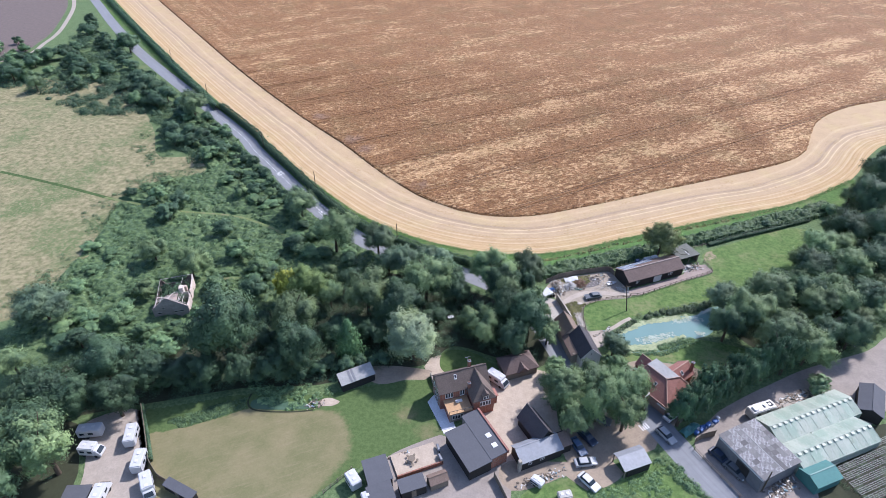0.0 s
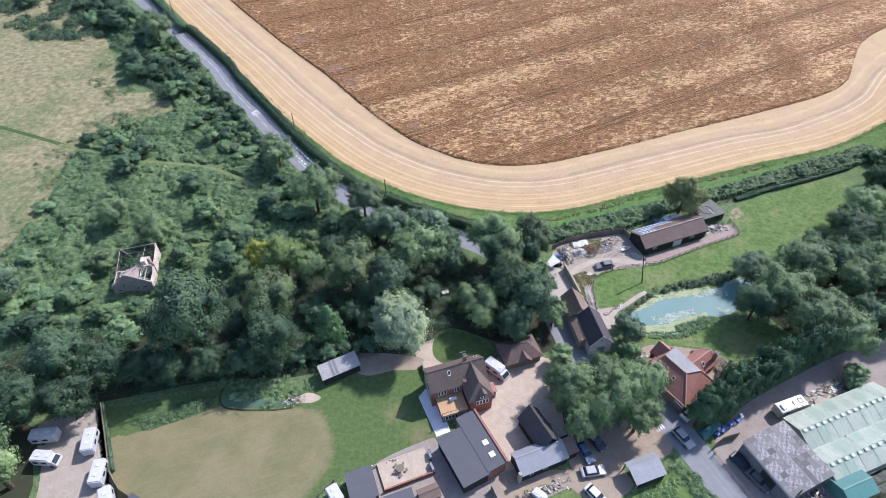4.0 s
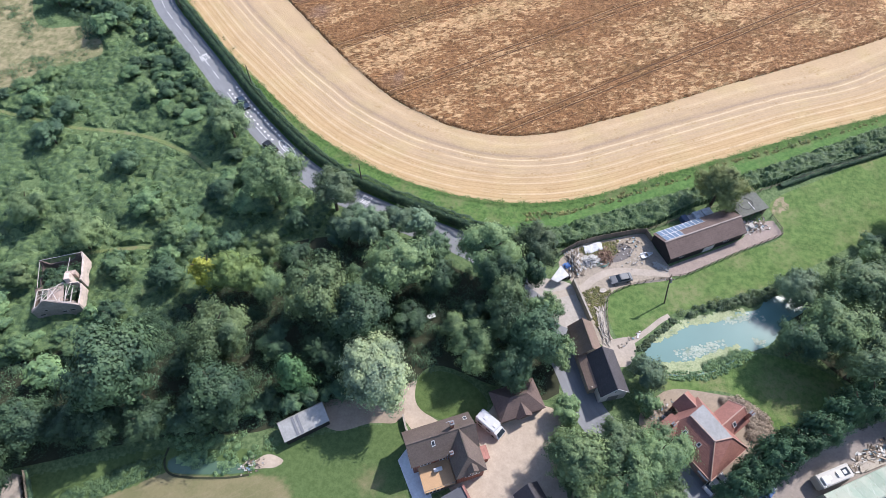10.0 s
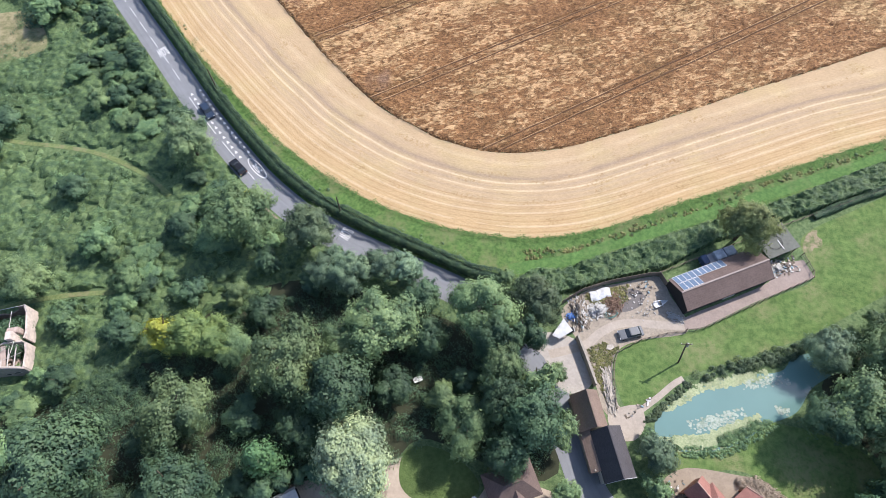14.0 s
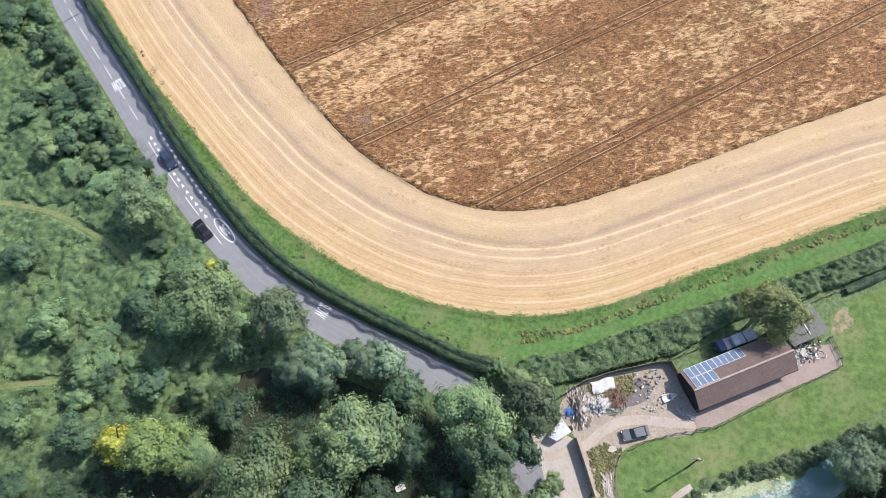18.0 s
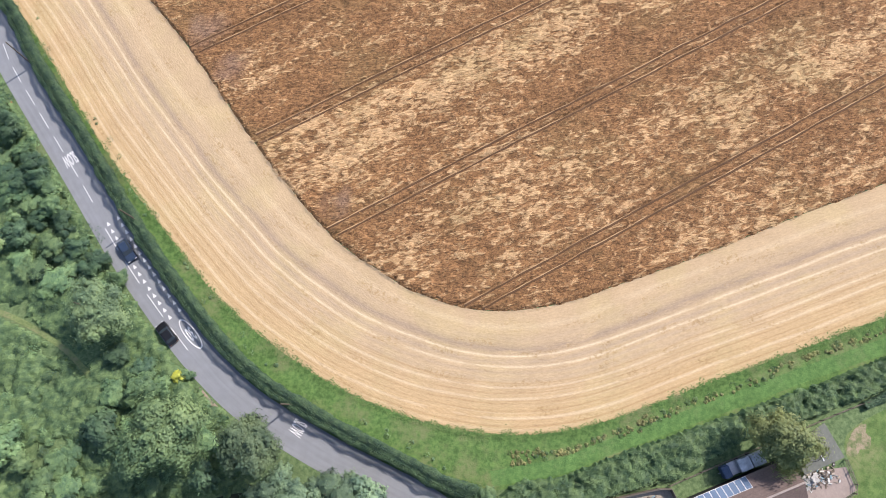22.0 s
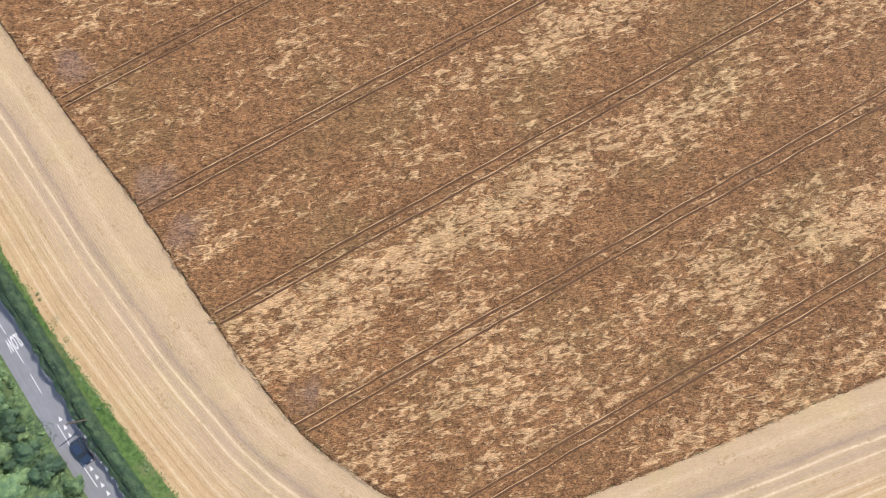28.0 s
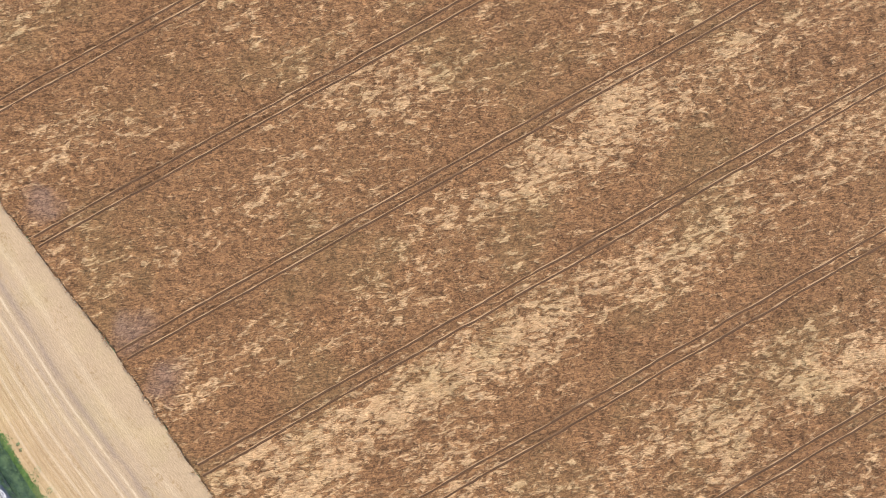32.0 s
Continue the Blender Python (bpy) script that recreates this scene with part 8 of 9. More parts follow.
window(grey_shed, (2.0, 0.2, 1.5), -90, 0.7, 0.7), window(grey_shed, (4.6, 0.2, 1.5), -90, 0.9, 0.6)
part("side_wall", box(8.9, 0.6, 0, 11.2, 4.0, 2.2), M_BLACKBOARD, grey_shed)
part("side_roof", slab([(8.9, 0.4, 2.35), (11.4, 0.4, 2.35), (11.4, 3.2, 3.2), (8.9, 3.2, 3.2)], 0.08), M_TILE_OLD, grey_shed, "reddish tiled lean-to roof")
part("stack", box(-0.5, 0.0, 0, 0.1, 0.7, 3.2, 0.04), M_STONE, grey_shed, "pale stone stack on the gable")
cart = thing("garden_cart", (11.6, 77.9, 0.03), 30, "rusty red garden cart standing on the drive", "cart")
part("tray", box(-0.8, -0.45, 0.45, 0.8, 0.45, 0.75, 0.05), M_RUSTRED, cart)
part("load", box(-0.5, -0.35, 0.75, 0.3, 0.3, 1.0, 0.08), M_TIMBER, cart)
part("handle", tube((0.8, 0, 0.5), (1.5, 0, 0.8), 0.03, 0.03, 6), M_STEEL, cart)
for x in (-0.5, 0.5):
    for y in (-0.48, 0.48):
        part("wheel", tube((x, y - 0.06, 0.26), (x, y + 0.06, 0.26), 0.26, 0.26, 12), M_RUBBER, cart)
black_barn = thing("black_barn", (10.4, 83.2), -57.0, "small black barn with a steep dark roof", "barn")
gable_block(black_barn, 0.2, 7.0, -1.9, 1.9, 2.7, 5.3, M_BLACKBOARD, M_SLATE, 0.3)
carport = thing("carport", (28.6, 71.9), 25.0, "open carport with a pale metal roof", "carport")
part("roof_slope", slab([(-0.3, -0.2, 2.25), (5.6, -0.2, 2.25), (5.6, 2.6, 3.0), (-0.3, 2.6, 3.0)], 0.08), M_ZINC, carport)
part("roof_slope", slab([(-0.3, 3.9, 2.5), (5.6, 3.9, 2.5), (5.6, 2.6, 3.0), (-0.3, 2.6, 3.0)], 0.08), M_ZINC, carport)
part("side_wall", box(0.6, -0.1, 0, 5.4, 0.1, 2.2), M_BLACKBOARD, carport)
part("end_wall", box(5.2, 0.1, 0, 5.4, 3.7, 2.3), M_BLACKBOARD, carport)
for y in (0.0, 3.7):
    part("post", box(-0.1, y - 0.08, 0, 0.06, y + 0.08, 2.3), M_TIMBER, carport)
garage = thing("garage", (6.6, 92.6), 24.0, "garage with a hipped brown tiled roof", "garage")
gable_block(garage, 0.2, 7.6, 1.0, 5.9, 2.3, 4.2, M_TIMBER, M_TILE_BARN, 0.35, hip=(2.2, 2.2))
part("front_gable", prism([(2.6, 0.2, 2.2), (5.4, 0.2, 2.2), (4.0, 0.2, 3.6)], 0, 2.2, 0), M_TILE_BARN, garage)
garden_shed = thing("garden_shed", (-28.5, 86.6), 33.0, "long garden shed with a grey sheeted roof", "shed")
gable_block(garden_shed, 0.2, 7.6, 0.2, 3.6, 2.2, 2.9, M_BLACKBOARD, M_GREYROOF, 0.2, 0.06, ridge_y=3.2, caps=False)
for k in (2.2, 3.0):
    part("roof_strip", slab([(k, 0.1, 2.33), (k + 0.45, 0.1, 2.33), (k + 0.45, 3.1, 3.0), (k, 3.1, 3.0)], 0.03), M_LEAD, garden_shed, "dark translucent roof strip")

# ---- bungalow with new red roof ----
bungalow = thing("bungalow", (39.0, 86.9), 40.5, "bungalow with a new red tiled roof and flat top", "house")
part("wall", box(0.4, 0.4, 0, 8.4, 10.0, 2.6), M_BRICK, bungalow)
part("roof_front", slab([(0, 0, 2.8), (8.8, 0, 2.8), (6.6, 2.6, 5.6), (3.8, 3.8, 5.6)], 0.12), M_TILE_RED, bungalow)
part("roof_west", slab([(0, 0, 2.8), (0, 10.4, 2.8), (3.8, 8.8, 5.6), (3.8, 3.8, 5.6)], 0.12), M_TILE_RED, bungalow)
part("roof_east", slab([(8.8, 0, 2.8), (8.8, 10.4, 2.8), (6.8, 8.8, 5.6), (6.6, 2.6, 5.6)], 0.12), M_TILE_RED, bungalow)
part("roof_back", slab([(0, 10.4, 2.8), (8.8, 10.4, 2.8), (6.8, 8.8, 5.6), (3.8, 8.8, 5.6)], 0.12), M_TILE_RED, bungalow)
part("flat_top", slab([(3.7, 3.8, 5.66), (6.6, 2.5, 5.66), (6.9, 8.9, 5.66), (3.7, 8.9, 5.66)], 0.1), M_GREYROOF, bungalow, "flat grey felt roof panel")


def cross_gable(x0, x1, y0, y1, eave, ridge, along_y, face):
    if along_y:
        m = (x0 + x1) / 2
        part("gable_roof", slab([(x0, y0, eave), (x0, y1, eave), (m, y1, ridge), (m, y0, ridge)], 0.1), M_TILE_RED, bungalow)
        part("gable_roof", slab([(x1, y0, eave), (x1, y1, eave), (m, y1, ridge), (m, y0, ridge)], 0.1), M_TILE_RED, bungalow)
        part("gable_wall", prism([(x0 + 0.2, face, 0), (x1 - 0.2, face, 0), (x1 - 0.2, face, eave - 0.1), (m, face, ridge - 0.15), (x0 + 0.2, face, eave - 0.1)], 0, 0.2, 0), M_BRICK, bungalow)
    else:
        m = (y0 + y1) / 2
        part("gable_roof", slab([(x0, y0, eave), (x1, y0, eave), (x1, m, ridge), (x0, m, ridge)], 0.1), M_TILE_RED, bungalow)
        part("gable_roof", slab([(x0, y1, eave), (x1, y1, eave), (x1, m, ridge), (x0, m, ridge)], 0.1), M_TILE_RED, bungalow)
        part("gable_wall", prism([(face, y0 + 0.2, 0), (face, y1 - 0.2, 0), (face, y1 - 0.2, eave - 0.1), (face, m, ridge - 0.15), (face, y0 + 0.2, eave - 0.1)], 0.2, 0, 0), M_BRICK, bungalow)


cross_gable(6.0, 12.6, 2.6, 7.0, 2.9, 5.0, False, 12.2)
cross_gable(-1.6, 3.0, 7.6, 11.0, 2.8, 4.4, False, -1.3)
cross_gable(4.2, 8.2, 8.0, 12.0, 2.9, 4.8, True, 11.6)
part("lean_to_roof", slab([(-3.4, 6.8, 2.3), (0.4, 7.4, 2.6), (0.4, 10.0, 3.0), (-3.4, 9.0, 2.4)], 0.1), M_TILE_RED, bungalow)
part("lean_to_wall", box(-3.2, 7.2, 0, 0.3, 8.9, 2.2), M_WHITEWALL, bungalow)
chimney(bungalow, 12.0, 3.4, 2.6, 6.0, 0.6), chimney(bungalow, 0.5, 9.4, 3.4, 5.9, 0.5)
for pts in ([(3.0, 1.3, 3.82), (3.6, 1.3, 3.82), (3.7, 1.9, 4.28), (3.1, 1.9, 4.28)], [(5.2, 1.2, 3.95), (5.8, 1.2, 3.98), (5.7, 1.8, 4.55), (5.1, 1.8, 4.5)], [(9.0, 3.4, 3.78), (9.7, 3.4, 3.78), (9.7, 4.1, 4.45), (9.0, 4.1, 4.45)], [(1.5, 7.2, 4.0), (1.5, 7.8, 4.0), (2.1, 7.8, 4.42), (2.1, 7.2, 4.42)], [(1.7, 4.6, 4.14), (1.7, 5.2, 4.14), (2.3, 5.2, 4.58), (2.3, 4.6, 4.58)]):
    skylight(bungalow, 0, 0, 0, pts)
for a, b in (((0.2, 4.6, 2.95), (0.2, 6.6, 2.95)), ((0.2, 4.6, 2.95), (-1.2, 4.6, 2.75))):
    part("fascia", tube(a, b, 0.1, 0.1, 6), M_FRAME, bungalow, "white fascia board")
for a, b in (((0, 0, 2.85), (3.8, 3.8, 5.66)), ((8.8, 0, 2.85), (6.6, 2.6, 5.66)), ((3.8, 3.8, 5.72), (6.6, 2.6, 5.72)), ((3.8, 8.8, 5.72), (3.8, 3.8, 5.72)), ((6.6, 4.8, 5.02), (12.4, 4.8, 5.02)), ((6.2, 8.4, 4.84), (6.2, 12.0, 4.84)), ((-1.6, 9.3, 4.42), (2.4, 9.3, 4.42)), ((0, 0, 2.78), (8.8, 0, 2.78)), ((0, 0, 2.78), (0, 10.4, 2.78)), ((12.55, 2.6, 2.9), (12.55, 4.8, 5.0)), ((12.55, 7.0, 2.9), (12.55, 4.8, 5.0))):
    part("hip_cap", tube(a, b, 0.11, 0.11, 6), M_HIP, bungalow)
part("porch_beam", box(-0.3, 0.2, 2.3, -0.1, 2.2, 2.5), M_FRAME, bungalow)

# ---- works: grey workshop, glasshouses ----
M_DULLWALL = plain("stained_grey_cladding", (0.135, 0.138, 0.145), 0.8, 2.0, 0.35)
works = thing("grey_workshop", (52.4, 70.9), 120.0, "grey workshop with a patched sheet roof", "workshop")
part("wall", box(0.2, -9.3, 0, 10.6, -0.2, 3.9), M_DULLWALL, works)
sheet_rng = random.Random(3)


def flaked_sheet(colour):
    """Fibre-cement roofing with whitish flakes and lichen in broad patches."""
    m = Mat("roof_sheet", 0.85)
    c = m.vary(colour, m.noise(2.5, 4), 0.30)
    flakes = m.math("MULTIPLY", m.ramp(m.random(), 0.25, 0.75), m.ramp(m.noise(2.2, 5, 0.75), 0.42, 0.60))
    c = m.mix(m.math("MULTIPLY", flakes, 0.75), c, (0.40, 0.40, 0.41))
    m.bump(m.noise(8, 3), 0.3, 0.03)
    return m.done(c)


M_SHEETS = [flaked_sheet(c) for c in ((0.160, 0.156, 0.152), (0.148, 0.145, 0.143), (0.176, 0.172, 0.167), (0.155, 0.152, 0.150), (0.110, 0.107, 0.106))]
sheet_meshes = []
for mm in M_SHEETS:
    bm = box(0, 0, 0, 0.98, 1.18, 0.04)
    me = bpy.data.meshes.new("roof_sheet")
    bm.to_mesh(me)
    bm.free()
    me.materials.append(mm)
    sheet_meshes.append(me)
for i in range(11):
    for j in range(8):
        ob = new("roof_sheet", sheet_rng.choice(sheet_meshes))
        ob.parent = works
        y = -9.6 + j * 1.2
        ob.matrix_parent_inverse = Matrix()
        ob.matrix_basis = pose(i * 0.985, y, 4.0 + max(0, 0.35 - 0.06 * abs(y + 4.8)), (1 if y < -4.8 else -1) * 3.4, sheet_rng.uniform(-0.5, 0.5), 0)
part("ridge_cap", box(-0.1, -4.9, 4.36, 10.9, -4.72, 4.42), M_GREYROOF, works)
part("door", box(3.0, -0.22, 0.1, 5.8, -0.12, 3.0), M_BLACKBOARD, works)
part("band", box(0.2, -0.2, 3.5, 10.6, -0.1, 3.85), M_FRAME, works, "pale fascia strip along the eaves")


def glasshouse(at, turn, length, width, eave, ridge, glass, label, vents):
    e = thing("greenhouse", at, turn, label, "greenhouse", "greenhouses")
    n = int(length / 1.6)
    for side in (0, 1):
        y0, y1 = (0, width / 2) if side == 0 else (width, width / 2)
        for i in range(n):
            x0, x1 = length * i / n + 0.008, length * (i + 1) / n - 0.008
            part("pane", slab([(x0, y0, eave), (x1, y0, eave), (x1, y1, ridge), (x0, y1, ridge)], 0.03), glass, e)
        part("side_glass", box(0, y0 - 0.03, 0, length, y0 + 0.03, eave), glass, e)
    part("ridge_bar", box(0, width / 2 - 0.06, ridge - 0.05, length, width / 2 + 0.06, ridge + 0.06), M_GLAZEBAR, e)
    for x in (0, length):
        part("end_glass", prism([(x, 0, 0), (x, width, 0), (x, width, eave), (x, width / 2, ridge), (x, 0, eave)], 0.05, 0, 0), glass, e)
    for k in range(vents):
        x = length * (k + 0.4) / vents
        part("roof_vent", slab([(x, width / 2 - 0.10, ridge + 0.10), (x + 0.72, width / 2 - 0.10, ridge + 0.10), (x + 0.72, width / 2 - 0.62, ridge + 0.02), (x, width / 2 - 0.62, ridge + 0.02)], 0.05), M_VENT, e, "open cream ridge vent")
    for i in range(0, n + 1, 2):
        x = length * i / n
        part("glazing_bar", prism([(x - 0.04, 0, eave + 0.02), (x + 0.04, 0, eave + 0.02), (x + 0.04, width / 2, ridge + 0.02), (x - 0.04, width / 2, ridge + 0.02)], 0, 0, 0.03), M_GLAZEBAR, e)
    return e


glasshouse((59.2, 80.7), 26.0, 21.5, 6.6, 2.3, 3.6, M_GREENGLASS, "long greenhouse with whitened green glass", 15)
glasshouse((61.6, 74.9), 26.0, 19.5, 6.2, 2.3, 3.6, M_GREENGLASS, "greenhouse with a row of open vents", 13)
gutter = clumps("gutter_weeds", strip([(60.6, 81.2), (69, 85.3), (78, 89.7)], 0.22), 70, 91, LEAF["olivedark"], "moss and weeds in the gutter between greenhouses", (0.12, 0.3), (0.05, 0.2), 14, 0.1, 0.45, 0.5)
gutter.location.z = 2.42
teal = thing("teal_shed", (62.6, 71.6), 26.0, "teal sheeted shed with a shallow roof", "shed")
gable_block(teal, 0.1, 6.0, 0.1, 4.4, 2.3, 3.1, M_TEAL, M_TEAL, 0.15, 0.06)
clumps("nursery_weeds", [(67.5, 78), (86, 88), (92, 78), (74, 66), (69, 72)], 160, 71, LEAF["olivedark"], "weeds growing between the bare frames", (0.4, 0.9), (0.2, 0.7), 40, 0.14, 0.2)
for k in range(9):
    fr = thing("bare_greenhouse_frame", (68.0 + 0.62 * k, 77.6 - 1.45 * k), 27.0, "bare greenhouse frame of thin grey pipes", "greenhouse frame", "greenhouse frames")
    for y in (0, 0.33, 0.66, 1.0):
        part("long_rail", box(0, y - 0.025, 1.2, 20, y + 0.025, 1.25), M_PIPE, fr)
    bow = None
    for i in range(21):
        if bow is None:
            bow = part("bow", box(-0.02, 0, 1.25, 0.02, 1.0, 1.29), M_PIPE, fr)
        else:
            ob = new("bow", bow.data)
            ob.parent, ob.location = fr, (i, 0, 0)
        if i % 4 == 0:
            for y in (0, 1.0):
                part("post", box(i - 0.03, y - 0.03, 0, i + 0.03, y + 0.03, 1.22), M_TIMBER, fr)
glasshouse((66.5, 60.6), 27.5, 22.0, 5.0, 2.0, 3.2, M_CLEARGLASS, "greenhouse with dusty glass roof", 0)
dark_shed = thing("dark_shed", (77.9, 91.0), 63.0, "long dark grey felt-roofed shed", "shed")
gable_block(dark_shed, 0.2, 8.2, -4.6, -0.2, 2.4, 3.4, M_BLACKBOARD, M_FELT, 0.2)
far_shed = thing("dark_shed", (86, 116.4), 25, "small grey garden shed on the grass", "shed")
gable_block(far_shed, 0, 4.5, 0, 3.0, 2.0, 2.7, M_TIMBER, M_GREYROOF, 0.2)
bundle_rng = random.Random(9)
for k in range(11):
    f = k / 10
    mat, what = ((M_BLUE, "blue plastic"), (M_FRAME, "white wrapped"), (M_BLUE, "blue plastic"))[k % 3]
    w, h = bundle_rng.uniform(0.35, 0.6), bundle_rng.uniform(0.5, 1.1)
    ob = tagged(part("bundle", box(-w, -0.4, 0, w, 0.4, h, 0.1), mat), what + " bundle stacked beside the tree row", "bundle", "bundles by the tree row")
    ob.matrix_world = pose(44.6 + 5.2 * f, 83.6 + 3.6 * f + bundle_rng.uniform(-0.3, 0.3), 0.03, 0, 0, 35 + bundle_rng.uniform(-20, 20))
net_u, net_v = np.meshgrid(np.linspace(-2.3, 2.3, 24), np.linspace(-0.95, 0.95, 11), indexing="ij")
net_z = (0.35 + 0.75 * value_noise(net_u + 50, net_v + 50, 0.8, 91) + 0.25 * value_noise(net_u + 50, net_v + 50, 0.3, 92)) * np.clip(1.25 - np.abs(net_v) ** 2 - (np.abs(net_u) / 2.5) ** 4, 0.05, 1)
net = new("teal_net", raw_mesh("teal_net", np.stack([net_u, net_v, net_z], -1).reshape(-1, 3), grid_faces(24, 11), M_TEAL))
tagged(net, "crumpled teal netting heaped beside the tree row", "net").matrix_world = pose(43.6, 84.2, 0.03, 0, 0, 36)


# ---- vehicles ----
def paint(name, colour):
    m = Mat(name, 0.38)
    m.b.inputs["Specular IOR Level"].default_value = 0.4
    m.b.inputs["Coat Weight"].default_value = 0.15
    m.b.inputs["Coat Roughness"].default_value = 0.2
    return m.done(m.vary(colour, m.noise(2.0, 2), 0.06))


M_PAINT = {k: paint("car_paint_" + k, c) for k, c in {"black": (0.00888, 0.00888, 0.0104), "silver": (0.311, 0.326, 0.34), "white": (0.47, 0.478, 0.486), "blue": (0.074, 0.118, 0.192), "navy": (0.0222, 0.037, 0.0666), "grey": (0.118, 0.126, 0.133), "cream": (0.36, 0.35, 0.315), "lightblue": (0.311, 0.407, 0.503)}.items()}
M_LAMP = plain("headlamp_glass", (0.518, 0.533, 0.548), 0.15, 8, 0.05)


def section(profile, half, shrink, bm=None):
    """A side profile (x, z) widened to both sides; points above the belt lean in."""
    bm = bm or bmesh.new()
    belt = profile[0][1]
    rows = []
    for side in (-1, 1):
        rows.append([bm.verts.new((x, side * (half - shrink * k), z)) for x, z, k in profile])
    n = len(profile)
    for i in range(n):
        j = (i + 1) % n
        bm.faces.new((rows[0][i], rows[0][j], rows[1][j], rows[1][i]))
    bm.faces.new(rows[0][::-1]), bm.faces.new(rows[1])
    bmesh.ops.recalc_face_normals(bm, faces=bm.faces[:])
    bmesh.ops.bevel(bm, geom=bm.edges[:], offset=0.06, segments=2, affect="EDGES")
    return bm


def car(at, turn, colour, label, estate=False):
    e = thing("car", at, turn, label, "car")
    part("body", section([(-2.15, 0.35, 0), (2.15, 0.35, 0), (2.2, 0.62, 0), (2.0, 0.80, 0.02), (0.95, 0.95, 0.05), (-1.9, 1.0, 0.05), (-2.2, 0.85, 0.02)], 0.88, 0.6), M_PAINT[colour], e)
    back = -1.95 if estate else -1.75
    part("glasshouse", section([(back, 0.95, 0.12), (1.0, 0.92, 0.12), (0.35, 1.36, 0.4), (back + 0.45, 1.40, 0.4)], 0.86, 0.5), M_GLASS, e, "dark car windows")
    part("roof", section([(back + 0.4, 1.36, 0.4), (0.40, 1.33, 0.4), (0.25, 1.44, 0.46), (back + 0.55, 1.46, 0.46)], 0.87, 0.5), M_PAINT[colour], e)
    for x in (-1.35, 1.35):
        for y in (-0.8, 0.8):
            w = part("wheel", tube((x, y - 0.1, 0.32), (x, y + 0.1, 0.32), 0.32, 0.32, 16), M_RUBBER, e)
            part("rim", tube((x, y - 0.11, 0.32), (x, y + 0.11, 0.32), 0.19, 0.19, 12), M_STEEL, w)
    for y in (-0.62, 0.62):
        part("headlight", box(2.06, y - 0.18, 0.62, 2.2, y + 0.18, 0.76, 0.03), M_LAMP, e)
        part("tail_light", box(-2.2, y - 0.15, 0.68, -2.12, y + 0.15, 0.84, 0.02), M_TILE_RED, e)
    return e


def camper(at, turn, length, label, colour="white", cab=True, name="camper_van"):
    e = thing(name, at, turn, label, "van" if cab else "caravan")
    h, w = (2.5, 1.05) if length > 3 else (1.5, 0.8)
    part("body", box(-length / 2, -w, 0.45, length / 2 - (1.0 if cab else 0), w, h, 0.16), M_PAINT[colour], e)
    if cab:
        part("cab", section([(length / 2 - 1.3, 0.4, 0), (length / 2 + 0.15, 0.4, 0), (length / 2 + 0.1, 0.95, 0.02), (length / 2 - 0.55, 1.75, 0.15), (length / 2 - 1.3, 1.8, 0.15)], w - 0.05, 0.6), M_PAINT[colour], e)
        part("windscreen", prism([(length / 2 + 0.04, -0.8, 1.05), (length / 2 + 0.04, 0.8, 1.05), (length / 2 - 0.5, 0.7, 1.72), (length / 2 - 0.5, -0.7, 1.72)], 0.06, 0, 0.05), M_GLASS, e, "dark windscreen")
    for k in (-0.22, 0.18):
        part("roof_hatch", box(k * length - 0.3, -0.3, h, k * length + 0.3, 0.3, h + 0.12, 0.04), M_FRAME, e)
    for y in (-w - 0.01, w + 0.01):
        for k in (-0.28, 0.08):
            part("side_window", box(k * length - 0.18 * min(length, 2.5), y - 0.015, h - 1.2 if h > 2 else 0.9, k * length + 0.18 * min(length, 2.5), y + 0.015, h - 0.65 if h > 2 else 1.25), M_GLASS, e)
    for x in (-length * 0.28, length * 0.28 if cab else -length * 0.12):
        for y in (-w + 0.12, w - 0.12):
            part("wheel", tube((x, y - 0.1, 0.34), (x, y + 0.1, 0.34), 0.34, 0.34, 14), M_RUBBER, e)
    return e


car((28.4, 124.0), 198, "grey", "grey hatchback parked beside the yard track")
car((-48.2, 151.6), 138, "black", "black hatchback on the country road")
car((-58.3, 165.0), -48, "navy", "dark blue estate car on the country road", True)
car((38.3, 82.0), -55, "silver", "silver estate car stopped on the lane", True)
car((21.7, 74.2), 14, "silver", "silver car parked on the dusty forecourt")
car((22.6, 80.0), -50, "navy", "dark blue car parked under the trees")
car((20.6, 77.6), -60, "blue", "blue-grey car parked beside the workshop")
car((21.9, 70.0), -45, "white", "white car parked at the edge of the grass")
car((25.8, 84.8), -25, "grey", "grey car in deep tree shade")
car((47.6, 78.0), -52, "navy", "dark car parked beside the workshop wall")
car((49.6, 75.2), -52, "grey", "grey car in the workshop shadow")
camper((12.4, 69.0), -35, 2.4, "small white trailer beside the shed", "white", False, "trailer")
camper((17.2, 66.6), 15, 2.6, "small cream trailer parked on the grass", "cream", False, "trailer")
car((40.6, 87.2), 40, "white", "white car tucked beside the bungalow hedge")
car((88.5, 113.4), 25, "navy", "dark car on the far yard")
camper((4.5, 93.0), -36, 4.9, "white camper van parked by the house", "white")
camper((-67.1, 71.0), -72, 4.5, "white caravan backed to the fence", "white", False, "caravan")
camper((-62.6, 65.6), -77, 4.3, "white touring caravan beside the fence", "white", False, "caravan")
camper((-58.6, 61.0), -55, 5.0, "white motorhome beside the hedge", "white")
camper((-75.7, 71.3), 12, 4.6, "white caravan under the trees", "white", False, "caravan")
camper((-73.2, 67.3), 2, 4.2, "white van parked in the yard", "white")
camper((-66.3, 58.6), 97, 4.8, "white van near the yard gate", "white")
motorhome = camper((59.2, 89.9), 24.5, 7.0, "long white motorhome behind the greenhouse", "cream")
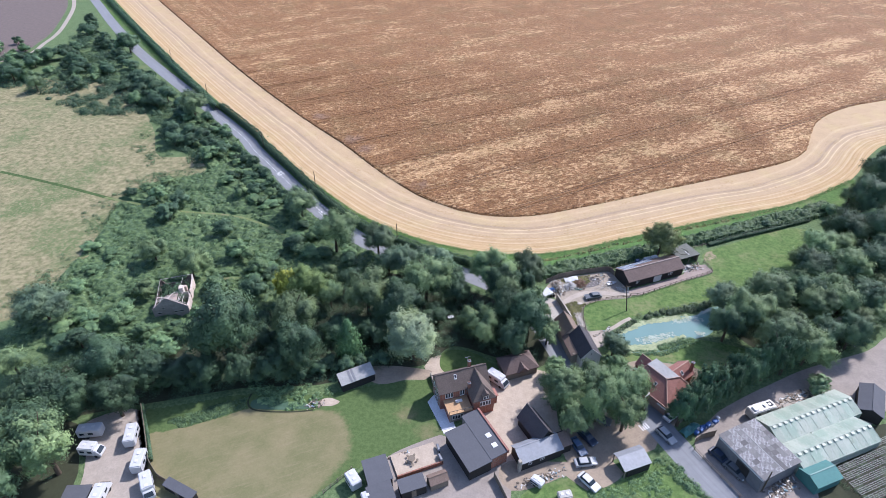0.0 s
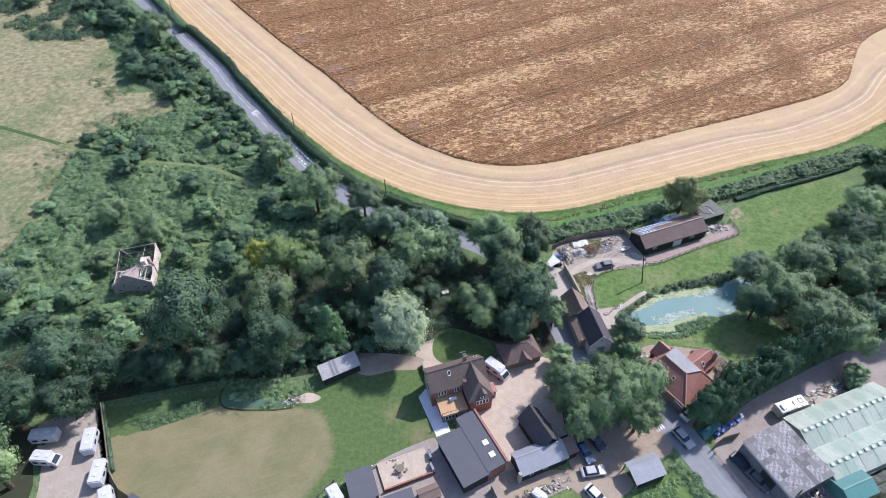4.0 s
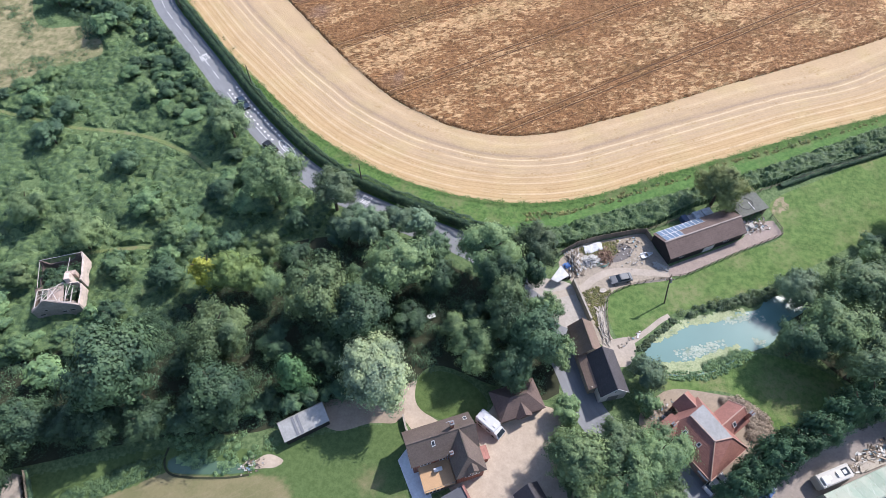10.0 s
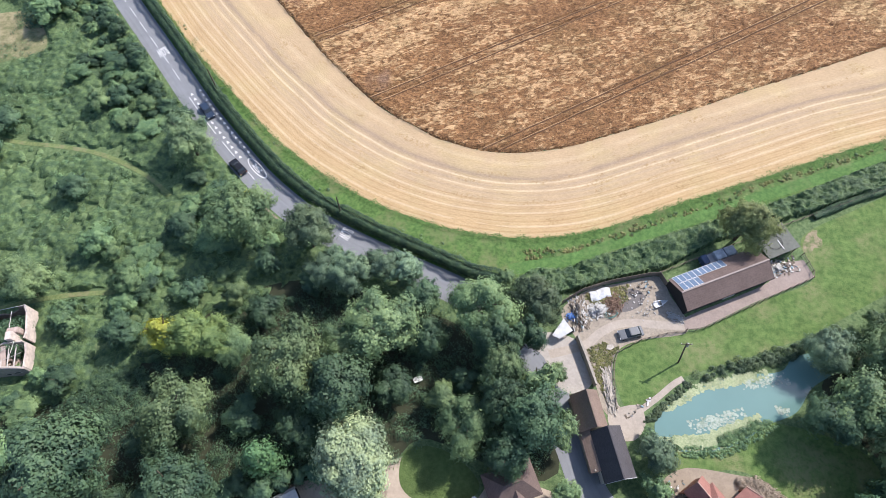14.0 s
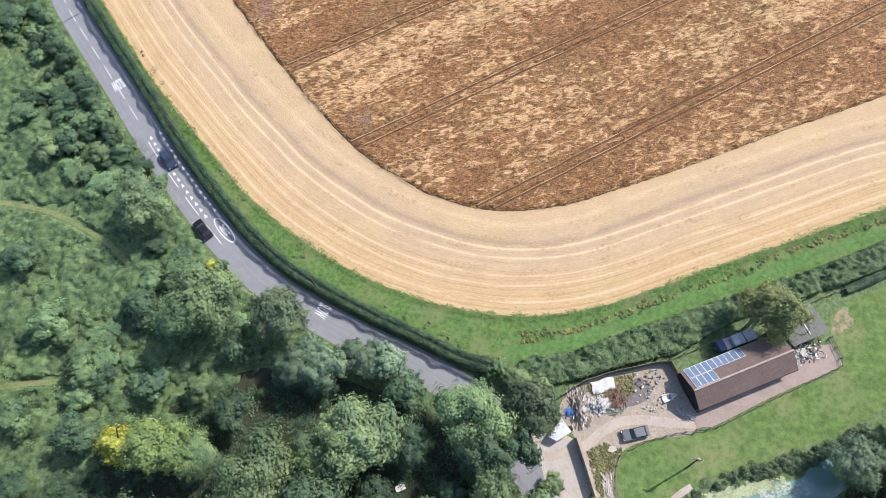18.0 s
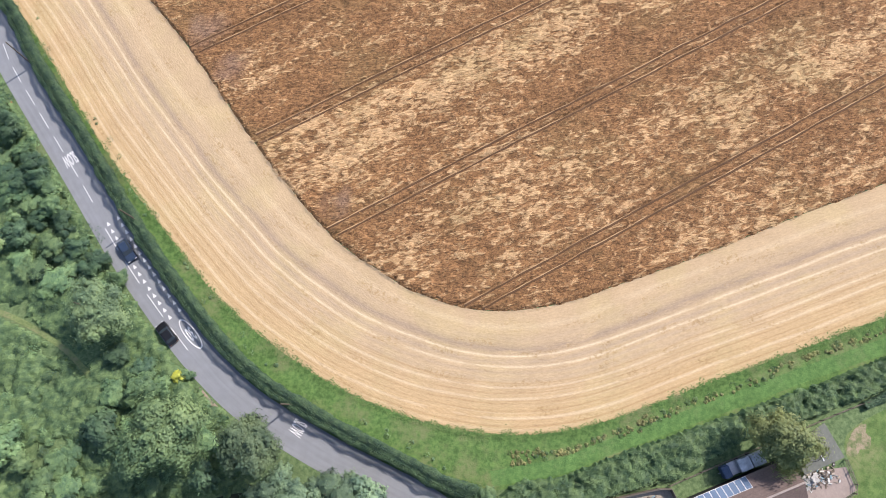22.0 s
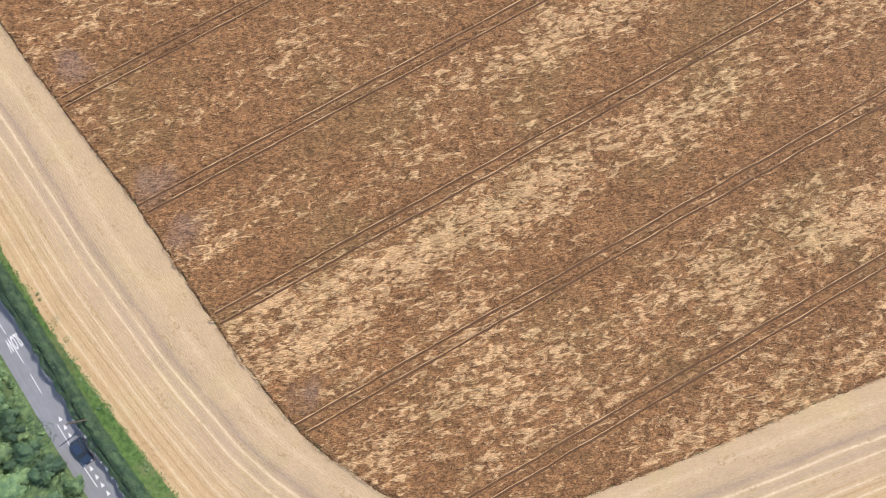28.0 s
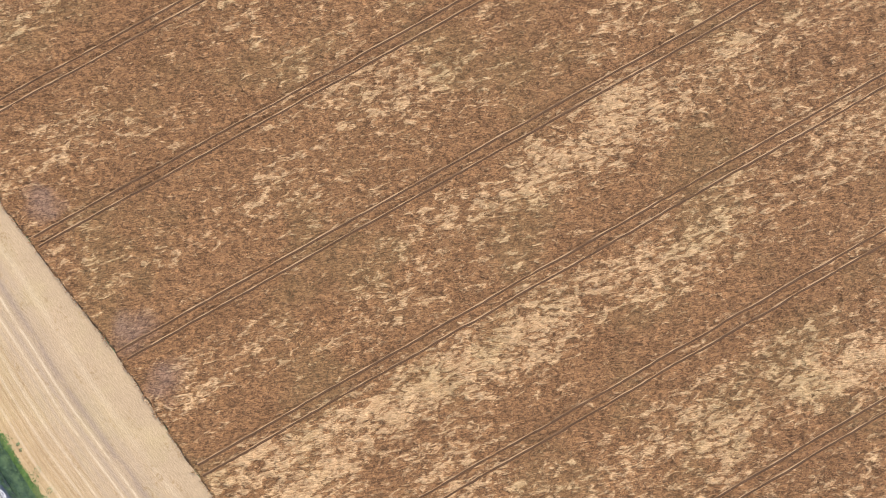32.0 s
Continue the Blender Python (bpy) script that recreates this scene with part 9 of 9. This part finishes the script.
part("roof_box", box(-3.0, -0.7, 2.5, -1.9, 0.5, 2.86, 0.1), M_FRAME, motorhome)
part("air_unit", box(-0.3, -0.45, 2.5, 0.6, 0.45, 2.78, 0.12), M_STEEL, motorhome, "grey air unit")
part("solar_panel", box(0.9, -0.55, 2.5, 2.0, 0.55, 2.55), M_GLASS, motorhome, "dark roof panel")
for y in (-0.9, 0.9):
    part("roof_rail", tube((-3.2, y, 2.58), (2.2, y, 2.58), 0.03, 0.03, 6), M_STEEL, motorhome)
part("stripe", box(-3.3, -1.075, 1.05, 2.3, -1.055, 1.25), M_PAINT["blue"], motorhome, "blue side stripe")
plank_rng = random.Random(44)
planks = thing("plank_stack", (66.4, 92.9), 27, "loose stack of pale sawn planks on bearers", "timber")
for k in range(3):
    part("bearer", box(-1.6 + 1.5 * k, -0.9, 0.03, -1.45 + 1.5 * k, 0.9, 0.18), M_TIMBER, planks)
for k in range(14):
    plank = part("plank", box(-2.1, -0.12, 0, 2.1 + plank_rng.uniform(-0.8, 0.5), 0.12, 0.06), M_LOGS, planks)
    plank.location = (plank_rng.uniform(-0.4, 0.4), -0.75 + 0.25 * (k % 7) + plank_rng.uniform(-0.03, 0.03), 0.18 + 0.07 * (k // 7))
    plank.rotation_euler = (0, 0, radians(plank_rng.uniform(-5, 5)))
camper((-17.6, 61.6), -60, 3.6, "white van beside the sheds", "white")
camper((-21.4, 65.6), -50, 3.2, "small white trailer beside the sheds", "white", False, "caravan")
for at, turn in (((-6.6, 74.4), -70), ((-6.0, 72.2), -60)):
    e = thing("motorcycle", (*at, 0.42), turn, "covered silver motorcycle on the terrace", "motorcycle", "motorcycles")
    part("body", section([(-0.9, 0.4, 0), (0.9, 0.4, 0), (0.7, 1.0, 0.1), (-0.7, 0.9, 0.1)], 0.3, 0.8), M_ZINC, e)
    for x in (-0.75, 0.75):
        part("wheel", tube((x, -0.08, 0.32), (x, 0.08, 0.32), 0.32, 0.32, 12), M_RUBBER, e)
skip_bin = thing("dustbin", (35.0, 88.0), 0, "dark wheeled bin beside the lane", "bin")
part("body", box(-0.28, -0.3, 0.08, 0.28, 0.3, 1.0, 0.04), M_BLACKBOARD, skip_bin)
part("lid", box(-0.3, -0.32, 1.0, 0.3, 0.34, 1.06, 0.02), M_BLACKBOARD, skip_bin)

# broken pallet dumped on the verge
pallet = thing("broken_pallet", (-88.2, 191.1, 0.0), 48, "broken orange-brown wooden pallet on the verge", "pallet")
M_PALLET = plain("raw_pallet_wood", (0.36, 0.20, 0.10), 0.8, 8, 0.3)
for k in range(3):
    part("bearer", box(-0.9, -0.6 + 0.55 * k, 0.05, 0.9, -0.48 + 0.55 * k, 0.17), M_PALLET, pallet)
for k in range(5):
    part("slat", box(-0.9 + 0.4 * k, -0.62, 0.17, -0.72 + 0.4 * k, 0.66, 0.2), M_PALLET, pallet)
